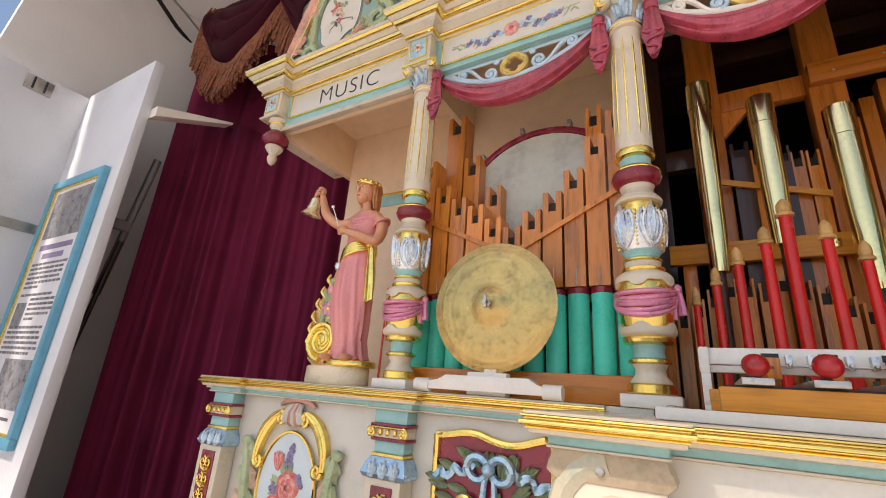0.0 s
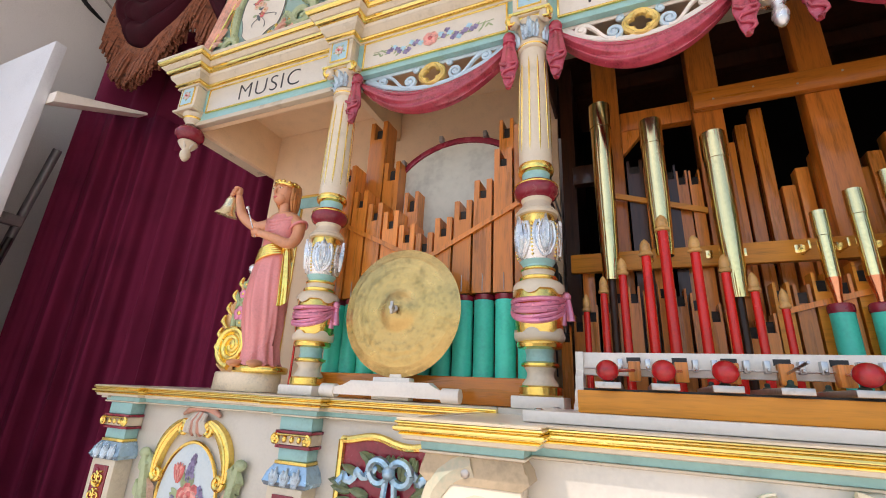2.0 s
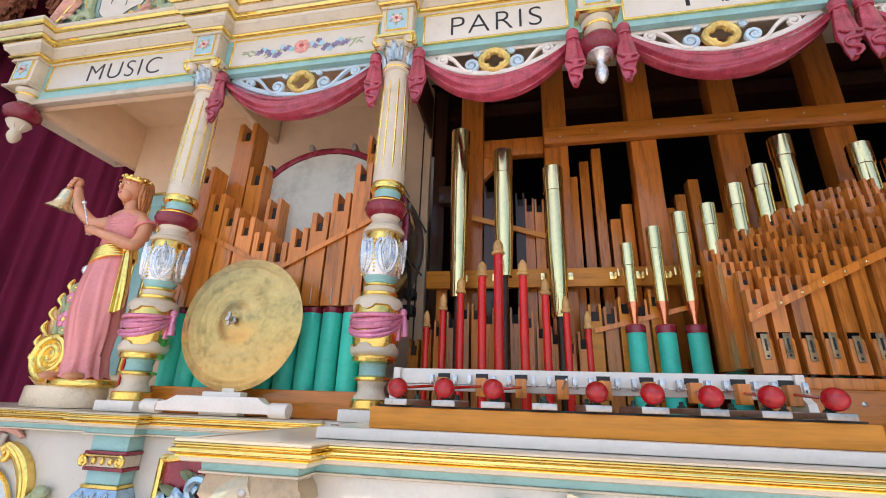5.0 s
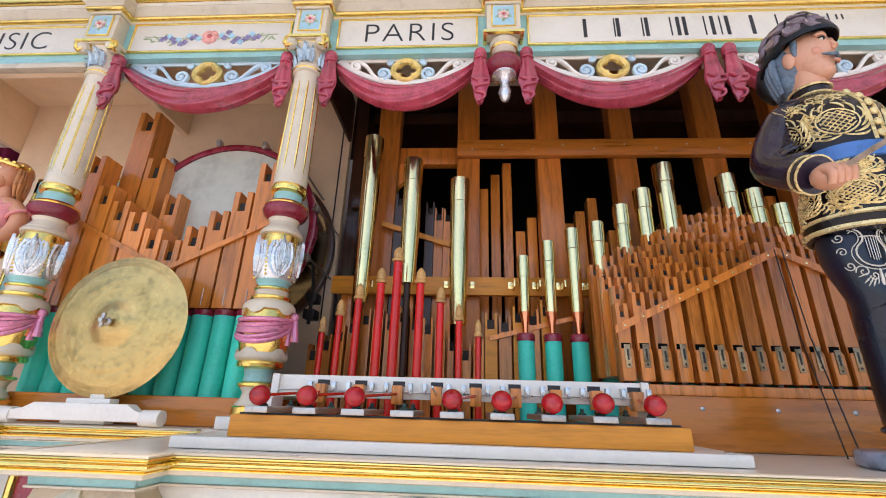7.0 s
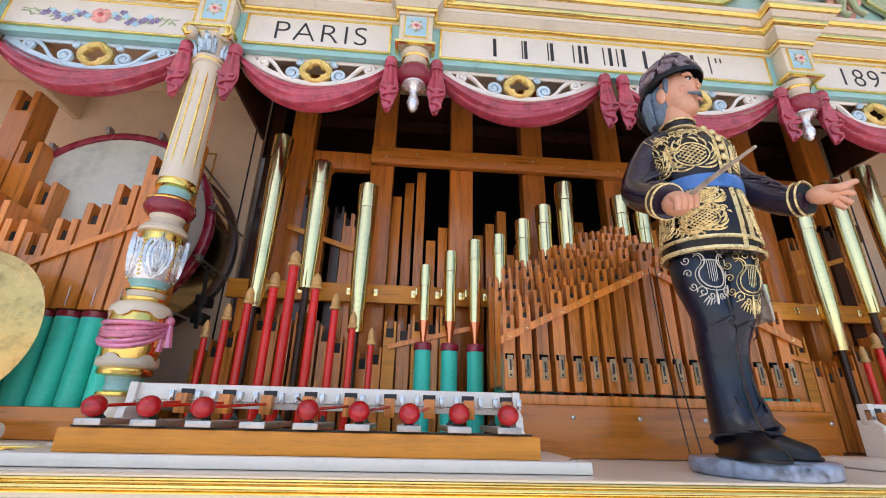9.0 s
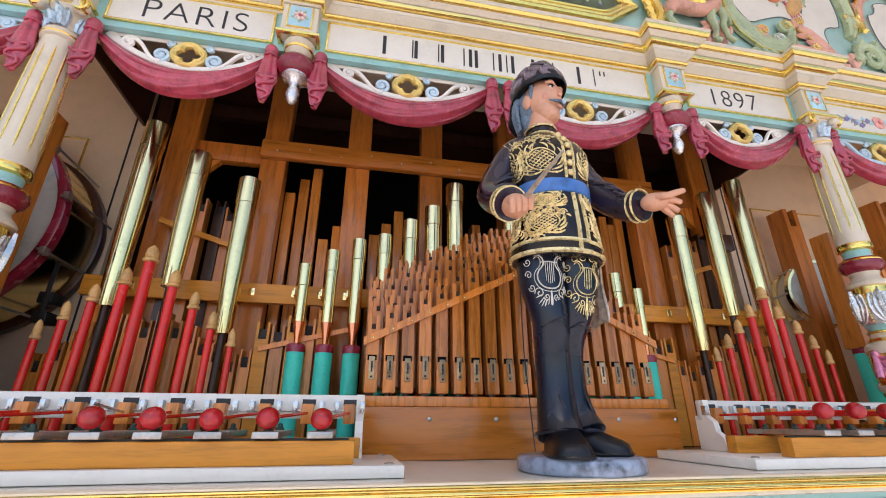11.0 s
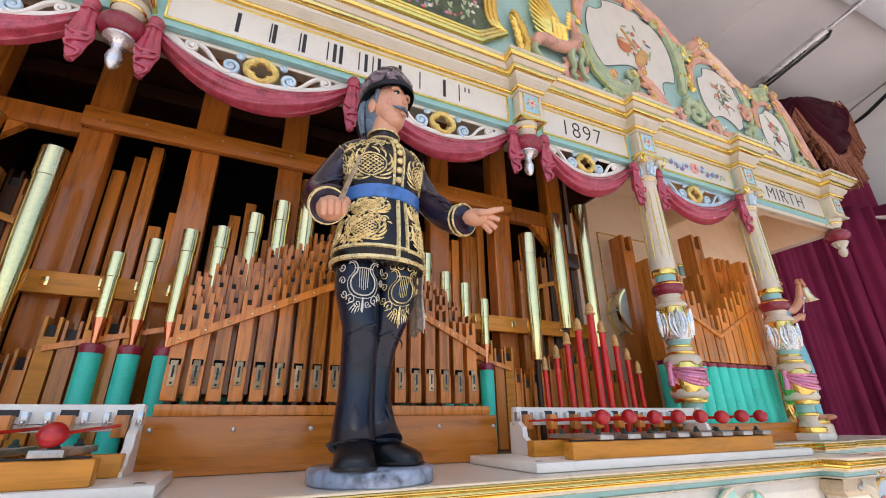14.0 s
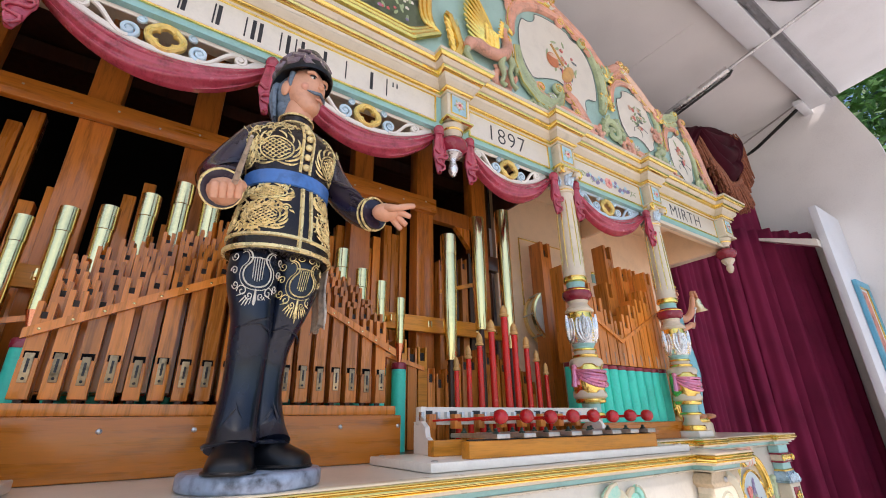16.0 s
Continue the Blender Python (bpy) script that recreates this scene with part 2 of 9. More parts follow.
def lathe(bm, prof, x=0, y=0, z=0, seg=24, mi=0, m=None, sy=1.0, hollow=False):
    """Turned shape from (radius, height) pairs; hollow joins the ends into a ring."""
    loops = []
    if hollow:
        prof = list(prof) + [prof[0]]
    for r, h in prof:
        lp = [Vector((x + r * math.cos(2 * math.pi * i / seg), y + sy * r * math.sin(2 * math.pi * i / seg), z + h)) for i in range(seg)]
        loops.append([m @ p for p in lp] if m else lp)
    rings(bm, loops, mi, caps=not hollow)


def frames(pts):
    """Side and up directions along a path."""
    out = []
    up = Vector((0, 0, 1))
    for i, p in enumerate(pts):
        d = (pts[min(i + 1, len(pts) - 1)] - pts[max(i - 1, 0)]).normalized()
        if abs(d.dot(up)) > 0.98:
            up = Vector((0, 1, 0)) if not out else out[-1][1]
        s = d.cross(up).normalized()
        u = s.cross(d).normalized()
        up = u
        out.append((s, u))
    return out


def tube(bm, pts, r, seg=8, mi=0, flat=1.0, closed=False):
    """Round bar along points; r may be a list, flat squeezes it in y."""
    pts = [Vector(p) for p in pts]
    rs = r if isinstance(r, (list, tuple)) else [r] * len(pts)
    if closed:
        pts = pts + [pts[0], pts[1]]
        rs = list(rs) + [rs[0], rs[1]]
    fr = frames(pts)
    loops = []
    for p, (s, u), q in zip(pts, fr, rs):
        lp = []
        for i in range(seg):
            a = 2 * math.pi * i / seg
            o = s * math.cos(a) * q + u * math.sin(a) * q
            o.y *= flat
            lp.append(p + o)
        loops.append(lp)
    rings(bm, loops, mi, caps=not closed)


def ball(bm, c, r, mi=0, seg=12, rot=None):
    """Ellipsoid; r is one radius or three."""
    rx, ry, rz = (r, r, r) if isinstance(r, (int, float)) else r
    m = Matrix.Translation(c) @ (rot or Matrix()) @ Matrix.Diagonal((rx, ry, rz, 1))
    nv = max(4, seg // 2)
    loops = []
    for j in range(nv + 1):
        e = math.pi * (0.02 + 0.96 * j / nv)
        loops.append([m @ Vector((math.sin(e) * math.cos(2 * math.pi * i / seg), math.sin(e) * math.sin(2 * math.pi * i / seg), -math.cos(e))) for i in range(seg)])
    rings(bm, loops, mi)


def prism(bm, pts, y0, y1, mi=0, bev=0.0, smooth=False):
    """Flat plate: outline of (x, z) pairs between two depths."""
    n = len(bm.faces)
    a = [bm.verts.new((x, y0, z)) for x, z in pts]
    b = [bm.verts.new((x, y1, z)) for x, z in pts]
    k = len(pts)
    fs = [bm.faces.new(a), bm.faces.new(b[::-1])]
    for i in range(k):
        j = (i + 1) % k
        bm.faces.new((a[j], a[i], b[i], b[j]))
    if bev:
        es = [e for e in fs[0].edges]
        bmesh.ops.bevel(bm, geom=es, offset=bev, segments=2, profile=0.5, affect="EDGES")
    bmesh.ops.recalc_face_normals(bm, faces=list(bm.faces)[n:])
    grab(bm, n, mi, smooth)


def sweep(bm, path, prof, mi=0, smooth=True):
    """Moulding: profile of (outward, height) pairs along a plan path of (x, y), mitred; outward is to the right of the walk."""
    pts = [Vector((x, y)) for x, y in path]
    loops = []
    for i, p in enumerate(pts):
        d0 = (p - pts[i - 1]).normalized() if i else (pts[1] - p).normalized()
        d1 = (pts[i + 1] - p).normalized() if i + 1 < len(pts) else d0
        n0, n1 = Vector((d0.y, -d0.x)), Vector((d1.y, -d1.x))
        mm = (n0 + n1).normalized()
        mm = mm / max(0.3, mm.dot(n0))
        loops.append([Vector((p.x + mm.x * o, p.y + mm.y * o, h)) for o, h in prof])
    n = len(bm.faces)
    rings(bm, loops, mi, smooth=False)
    bmesh.ops.recalc_face_normals(bm, faces=list(bm.faces)[n:])


def spiral(cx, cz, r0, r1, a0, turns, y, n=28, side=1):
    """Points of a scroll in the plane of the front."""
    out = []
    for i in range(n):
        u = i / (n - 1)
        r = r0 + (r1 - r0) * u
        a = a0 + side * 2 * math.pi * turns * u
        out.append(Vector((cx + r * math.cos(a), y, cz + r * math.sin(a))))
    return out


def bez(p0, p1, p2, p3, n=14):
    p0, p1, p2, p3 = map(Vector, (p0, p1, p2, p3))
    return [p0 * (1 - u) ** 3 + p1 * 3 * u * (1 - u) ** 2 + p2 * 3 * u * u * (1 - u) + p3 * u ** 3 for u in [i / (n - 1) for i in range(n)]]


def leaf(bm, base, tip, width, out=0.012, mi=0, n=7, lobes=0):
    """Carved leaf in the plane of the front, ridged and lifted towards the viewer."""
    base, tip = Vector(base), Vector(tip)
    d = tip - base
    s = Vector((-d.z, 0, d.x)).normalized()
    rows = []
    for i in range(n):
        u = i / (n - 1)
        w = width * (math.sin(math.pi * min(1, 0.12 + u * 0.88)) ** 0.8) * 0.5 + 0.0006
        if lobes:
            w *= 1 + 0.28 * math.sin(u * lobes * 2 * math.pi)
        c = base + d * u
        lift = out * math.sin(math.pi * (0.15 + 0.7 * u))
        rows.append([c + s * w + Vector((0, 0, 0)), c + s * w * 0.55 + Vector((0, -lift * 0.9, 0)), c + Vector((0, -lift * 0.55, 0)),
                     c - s * w * 0.55 + Vector((0, -lift * 0.9, 0)), c - s * w, c + Vector((0, 0.002, 0))])
    rings(bm, rows, mi)


def band(bm, pts, w, y0, y1, mi=0):
    """Flat cut-out strip in the plane of the front, w wide, between two depths, its front edge eased."""
    pts = [Vector(p) for p in pts]
    ws = w if isinstance(w, (list, tuple)) else [w] * len(pts)
    loops = []
    for i, p in enumerate(pts):
        d = (pts[min(i + 1, len(pts) - 1)] - pts[max(i - 1, 0)]).normalized()
        n = Vector((-d.z, 0, d.x)) * ws[i] * 0.5
        loops.append([Vector((p.x + n.x * k, y, p.z + n.z * k)) for k, y in ((1, y1), (1, y0 + 0.003), (0.7, y0), (-0.7, y0), (-1, y0 + 0.003), (-1, y1))])
    k = len(bm.faces)
    rings(bm, loops, mi)
    bmesh.ops.recalc_face_normals(bm, faces=list(bm.faces)[k:])


def frond(bm, path, w, side=1, mi=0, mj=None, y=0.0, curl=1.0):
    """Carved acanthus frond along a path: ribbed stem, overlapping lobes and a rolled end."""
    mj = mi if mj is None else mj
    pts = [Vector(p) for p in path]
    n = len(pts)
    tube(bm, pts, [w * 0.42 * (0.45 + 0.75 * math.sin(math.pi * (0.12 + 0.80 * i / (n - 1)))) for i in range(n)], 8, mi, 0.7)
    for i in range(1, n - 1):
        d = (pts[i + 1] - pts[i - 1]).normalized()
        o = Vector((-d.z, 0, d.x)) * side
        k = 0.55 + 0.6 * math.sin(math.pi * i / (n - 1))
        a = pts[i] + Vector((0, -0.004, 0))
        leaf(bm, a - o * w * 0.15, a + d * w * 1.0 * k + o * w * 0.75 * k + Vector((0, -0.006, 0)), w * 0.62 * k, w * 0.34, mj if i % 2 else mi, 6)
        leaf(bm, a + o * w * 0.05, a + d * w * 1.1 * k - o * w * 0.42 * k + Vector((0, -0.006, 0)), w * 0.42 * k, w * 0.24, mi, 5)
    if curl:
        e = pts[-1]
        d = (pts[-1] - pts[-2]).normalized()
        o = Vector((-d.z, 0, d.x)) * side
        c = e - o * w * 0.55 * curl
        a0 = math.atan2((e - c).z, (e - c).x)
        tube(bm, spiral(c.x, c.z, w * 0.55 * curl, w * 0.10, a0, 1.3, e.y - 0.004, 18, -side), [w * 0.26 - w * 0.10 * q / 17 for q in range(18)], 7, mi)


def carved_scroll(bm, path, w, side=1, mi=0, edge=1, leafy=2):
    """Smooth carved band that swells along a path, with a gilt edge line, a rolled end and a leaf or two."""
    pts = [Vector(p) for p in path]
    n = len(pts)
    ws = [w * (0.30 + 0.70 * math.sin(math.pi * (0.10 + 0.78 * i / (n - 1)))) for i in range(n)]
    loops, rim = [], []
    for i, p in enumerate(pts):
        d = (pts[min(i + 1, n - 1)] - pts[max(i - 1, 0)]).normalized()
        o = Vector((-d.z, 0, d.x)) * side
        h = ws[i] * 0.5
        loops.append([p + o * h * a + Vector((0, b * w, 0)) for a, b in ((1, 0.05), (0.94, -0.14), (0.55, -0.26), (0.15, -0.20), (-0.3, -0.30), (-0.8, -0.22), (-1, 0.05))])
        rim.append(p + o * h * 0.98 + Vector((0, -0.14 * w, 0)))
    k = len(bm.faces)
    rings(bm, loops, mi)
    bmesh.ops.recalc_face_normals(bm, faces=list(bm.faces)[k:])
    tube(bm, rim, 0.0042, 5, edge)
    e, d = pts[-1], (pts[-1] - pts[-2]).normalized()
    o = Vector((-d.z, 0, d.x)) * side
    r = w * 0.42
    c = e - o * r
    a0 = math.atan2((e - c).z, (e - c).x)
    sp = spiral(c.x, c.z, r, r * 0.15, a0, 1.35, e.y - 0.12 * w, 20, -side)
    tube(bm, sp, [w * 0.20 - w * 0.08 * q / 19 for q in range(20)], 7, mi)
    tube(bm, [q + Vector((0, -w * 0.17, 0)) for q in sp], 0.0036, 5, edge)
    for q in range(leafy):
        i = int((q + 1) * n / (leafy + 1.5))
        d = (pts[min(i + 1, n - 1)] - pts[i]).normalized()
        o = Vector((-d.z, 0, d.x)) * side
        a = pts[i] + o * ws[i] * 0.3
        leaf(bm, a, a + d * w * 0.9 + o * w * 0.55 + Vector((0, -0.004, 0)), w * 0.45, w * 0.22, mi, 6)


def bloom(bm, c, r, mi=0, seed=0, petals=5, mid=None):
    """Small painted flower in low relief."""
    rg = random.Random(seed)
    for i in range(petals):
        a = 2 * math.pi * (i / petals) + rg.random() * 0.5
        ball(bm, (c[0] + 0.55 * r * math.cos(a), c[1], c[2] + 0.55 * r * math.sin(a)), (r * 0.5, r * 0.14, r * 0.5), mi, 7)
    ball(bm, (c[0], c[1] - r * 0.1, c[2]), (r * 0.32, r * 0.14, r * 0.32), mi if mid is None else mid, 7)


ORIGIN = {}


def thing(name, at, label, category, group="", kind=""):
    ob = new(name)
    ob.location = at
    ob.empty_display_size = 0.05
    ORIGIN[ob.name] = Vector(at)
    return tagged(ob, label, category, group, kind)


def part(name, bm, mats, parent=None, label="", sharp=40):
    """One mesh object under a thing or a part; geometry is given in world metres."""
    me = bpy.data.meshes.new(name)
    o = ORIGIN.get(parent.name, Vector((0, 0, 0))) if parent else Vector((0, 0, 0))
    bmesh.ops.translate(bm, verts=bm.verts, vec=-o)
    bm.to_mesh(me)
    bm.free()
    for m in mats if isinstance(mats, (list, tuple)) else [mats]:
        me.materials.append(m)
    me.set_sharp_from_angle(angle=radians(sharp))
    ob = new(name, me)
    if parent:
        ob.parent = parent
        ORIGIN[ob.name] = o
    if label:
        ob["label"] = label
    return ob


def B():
    return bmesh.new()


def solo(name, bm, mats, label, category, group="", kind="", at=(0, 0, 0), sharp=40):
    """A thing that is one mesh."""
    me = bpy.data.meshes.new(name)
    bmesh.ops.translate(bm, verts=bm.verts, vec=-Vector(at))
    bm.to_mesh(me)
    bm.free()
    for m in mats if isinstance(mats, (list, tuple)) else [mats]:
        me.materials.append(m)
    me.set_sharp_from_angle(angle=radians(sharp))
    ob = new(name, me)
    ob.location = at
    ORIGIN[ob.name] = Vector(at)
    return tagged(ob, label, category, group, kind)


def one(fn, *a, **k):
    bm = B()
    fn(bm, *a, **k)
    return bm


def words(body, size, x, y, z, width, parent, mt, label=""):
    """Raised lettering, upright on the front, fitted to a width, centred at x with its foot at z."""
    cu = bpy.data.curves.new("lettering", "FONT")
    cu.body = body
    cu.size = size
    cu.extrude = 0.0008
    cu.align_x = "CENTER"
    cu.space_character = 1.12
    cu.offset = -0.016 * size
    tmp = bpy.data.objects.new("lettering", cu)
    scene.collection.objects.link(tmp)
    bpy.context.view_layer.update()
    me = bpy.data.meshes.new_from_object(tmp.evaluated_get(bpy.context.evaluated_depsgraph_get()))
    bpy.data.objects.remove(tmp)
    xs = [v.co.x for v in me.vertices]
    ys = [v.co.y for v in me.vertices]
    kx = width / (max(xs) - min(xs))
    mid = (max(xs) + min(xs)) / 2
    kz = size / (max(ys) - min(ys))
    bm = B()
    bm.from_mesh(me)
    bpy.data.meshes.remove(me)
    for v in bm.verts:
        v.co = Vector((x + (v.co.x - mid) * kx, y - v.co.z, z + (v.co.y - min(ys)) * kz))
    return part("lettering", bm, mt, parent, label)


# ---- setting ----
def structure(name, bm, m, label=""):
    return solo(name, bm, m, label or name.replace("_", " "), name.split("_")[0], kind="structure")


# out of view; surface made up to throw sunlight back on the organ
structure("ground", one(box, -150, 150, -150, 150, -0.3, 0.0), BOUNCEGROUND, "unseen pale ground in front of the booth that bounces light up")
structure("floor", one(box, -3.6, 6.17, 0.30, 2.70, 0.004, 0.25, 0.01), DARKWOOD, "dark wooden stage floor under the organ")
structure("wall_back", one(box, -3.6, 6.17, 2.70, 2.76, 0.0, 4.56), GREYWALL, "grey-white lined back wall of the booth")
for nm, xa, xb in (("wall_left", -3.68, -3.60), ("wall_right", 6.17, 6.25)):
    bm = B()
    n0 = [(0.64, 4.5), (0.50, 3.9), (0.42, 2.6), (0.38, 0.02), (2.70, 0.02), (2.70, 4.5)]
    for xx in (0,):
        a = [bm.verts.new((xa, y, z)) for y, z in n0]
        b = [bm.verts.new((xb, y, z)) for y, z in n0]
        bm.faces.new(a), bm.faces.new(b[::-1])
        for i in range(len(n0)):
            j = (i + 1) % len(n0)
            bm.faces.new((a[j], a[i], b[i], b[j]))
    bmesh.ops.recalc_face_normals(bm, faces=bm.faces)
    structure(nm, bm, GREYWALL, "grey-white lined side wall of the booth")
bm = B()
box(bm, -3.68, 6.25, 0.80, 2.76, 4.505, 4.56)
for xs in (-1.6, 0.4, 2.4, 4.2):
    box(bm, xs, xs + 0.02, 0.95, 2.69, 4.500, 4.505)
structure("ceiling", bm, GREYWALL, "grey-white ceiling lining with panel joints")
bm = B()
vs = box(bm, -3.68, 6.25, -1.5, 0.62, 4.52, 4.58)
for v in vs:
    v.co.z += (0.62 - v.co.y) * 0.10
structure("roof_flap", bm, WALLWHITE, "white raised front flap of the booth")


def ceiling_beam():
    t = thing("ceiling_beam", (XC, 0.72, 4.4), "white painted steel beam with a dark hinge rail", "beam", kind="structure")
    part("beam", one(box, -3.58, 6.13, 0.66, 0.825, 4.42, 4.503, 0.008), WALLWHITE, t)
    bm = B()
    box(bm, -3.58, 6.13, 0.598, 0.655, 4.448, 4.51, 0.004)
    for i in range(24):
        lathe(bm, [(0.012, 0), (0.012, 0.16)], 0, 0, 0, 8, m=pose(-3.3 + i * 0.40, 0.635, 4.45, 0, 90, 0))
    part("hinge_rail", bm, DARKSTEEL, t, "dark steel hinge rail")
    for q in range(3):
        part("cable", one(tube, bez((XC + 2.7, 0.56 - 0.02 * q, 4.49), (XC + 3.05, 0.60 - 0.03 * q, 4.42 + 0.01 * q), (XC + 3.2, 0.50 - 0.05 * q, 4.45), (XC + 3.55 - 0.1 * q, 0.30, 4.545), 16), 0.012 - 0.002 * q, 8), RUBBER, t, "black cable")


def gas_strut(s):
    """Lifting ram: thick barrel, thin rod and end fittings."""
    p, q = Vector((XC + s * 3.37, 2.06, 4.09)), Vector((XC + s * 3.56, 0.20, 4.548))
    t = thing("gas_strut", p, "grey steel lifting strut under the roof flap", "strut", "roof struts")
    mid = p.lerp(q, 0.56)
    part("barrel", one(tube, [p, mid], 0.036, 16), STEEL, t)
    part("collar", one(tube, [mid.lerp(p, 0.05), mid.lerp(q, 0.03)], 0.042, 16), STEEL, t)
    part("rod", one(tube, [mid, q], 0.015, 12), STEEL, t, "bright thin rod")
    part("rubber_boot", one(tube, [p, p.lerp(q, 0.20)], 0.043, 16), RUBBER, t, "black rubber sleeve")
    a, b = p.lerp(q, 0.1) + Vector((0, -0.03, -0.06)), mid + Vector((0, -0.02, -0.055))
    part("hose", one(tube, [a, a.lerp(b, 0.6), b, b + (q - p).normalized() * 0.03 + Vector((0, 0, 0.03))], 0.011, 8), RUBBER, t, "black hydraulic hose")
    part("lug", one(ball, p, 0.05), STEEL, t)
    part("mount_plate", one(box, p.x - 0.04, p.x + 0.04, p.y, 2.699, p.z - 0.05, p.z + 0.05, 0.004), DARKSTEEL, t)
    part("end_lug", one(ball, q, 0.035), STEEL, t)


ceiling_beam()
for s in (-1, 1):
    gas_strut(s)
    # short arm with a bracket under the beam
    t = thing("beam_brace", (XC + s * 4.75, 0.86, 4.3), "grey steel brace and bracket below the beam", "brace", "beam braces")
    part("arm", one(tube, [(XC + s * 4.90, 1.5, 4.26), (XC + s * 4.87, 1.35, 4.294), (XC + s * 4.68, 0.90, 4.395)], 0.017, 10), RUBBER, t)
    part("rod", one(tube, [(XC + s * 4.78, 1.5, 4.33), (XC + s * 4.73, 1.35, 4.35), (XC + s * 4.62, 0.84, 4.43)], 0.008, 8), OLDSTEEL, t)
    part("bracket", one(box, XC + s * 4.80 - 0.20, XC + s * 4.80 + 0.20, 0.826, 0.90, 4.40, 4.45, 0.006), WALLWHITE, t)
    part("bolt_slot", one(box, XC + s * 4.96 - 0.02, XC + s * 4.96 + 0.02, 0.845, 0.885, 4.397, 4.402, 0.001), RUBBER, t, "dark slot in the bracket")


# ---- side leaves with framed boards ----
def side_leaf(s):
    """Hinged display leaf and the return panel beside it."""
    xe, xi = (XC - 3.93, XC - 4.76) if s < 0 else (XC + 4.335, XC + 4.882)
    lo, hi = min(xe, xi), max(xe, xi)
    t = thing("display_leaf", (xe, 0.98, 0.25), "white painted display leaf standing beside the curtain", "panel", "display leaves")
    part("leaf_panel", one(box, lo, hi, 0.95, 1.005, 0.25, 3.27, 0.004), WALLWHITE, t)
    xp = XC + s * 4.76
    if s < 0:
        part("return_panel", one(box, xp - 0.05, xp - 0.0005, -0.55, 1.005, 0.25, 3.25, 0.004), WALLWHITE, t)
    # white brace over the curtain
    b = thing("curtain_brace", (xe, 1.1, 2.9), "white flat brace from the leaf to the curtain rail", "brace", "curtain braces")
    bm = B()
    a0, a1 = xe - s * 0.07, xe + s * 0.02
    rings(bm, [[Vector((a0, 1.006, 2.895)), Vector((a1, 1.006, 2.895)), Vector((a1, 1.006, 2.960)), Vector((a0, 1.006, 2.960))],
               [Vector((a0, 1.46, 3.115)), Vector((a1, 1.46, 3.115)), Vector((a1, 1.46, 3.130)), Vector((a0, 1.46, 3.130))]], 0, smooth=False)
    part("bar", bm, WHITE, b)
    if s > 0:
        return
    # hinge plate low on the return panel
    h = thing("wall_bracket", (xp, 0.3, 3.14), "grey steel catch plate screwed to the panel", "bracket", "catch plates")
    part("plate", one(box, min(xp - s * 0.012, xp - s * 0.002), max(xp - s * 0.012, xp - s * 0.002), 0.62, 0.76, 3.12, 3.22, 0.003), OLDSTEEL, h)
    part("pin", one(tube, [(xp - s * 0.02, 0.66, 3.21), (xp - s * 0.02, 0.66, 3.13)], 0.006, 8), RUBBER, h)
    part("pin", one(tube, [(xp - s * 0.02, 0.72, 3.21), (xp - s * 0.02, 0.72, 3.13)], 0.006, 8), RUBBER, h)
    # stay rods between leaf and curtain
    r = thing("stay_rod", (xe, 1.2, 1.5), "grey steel stay rod behind the leaf", "rod", "stay rods")
    part("tube_rod", one(tube, [(xe + s * 0.17, 1.19, 2.75), (xe + s * 0.38, 1.17, 1.9)], 0.022, 10), DARKSTEEL, r)
    part("bracket", one(box, xe + s * 0.27 - 0.02, xe + s * 0.27 + 0.02, 1.003, 1.19, 2.28, 2.34, 0.003), DARKSTEEL, r)
    part("thin_rod", one(tube, [(xe + s * 0.20, 1.14, 2.2), (xe + s * 0.37, 1.12, 1.45)], 0.014, 8), RUBBER, r)


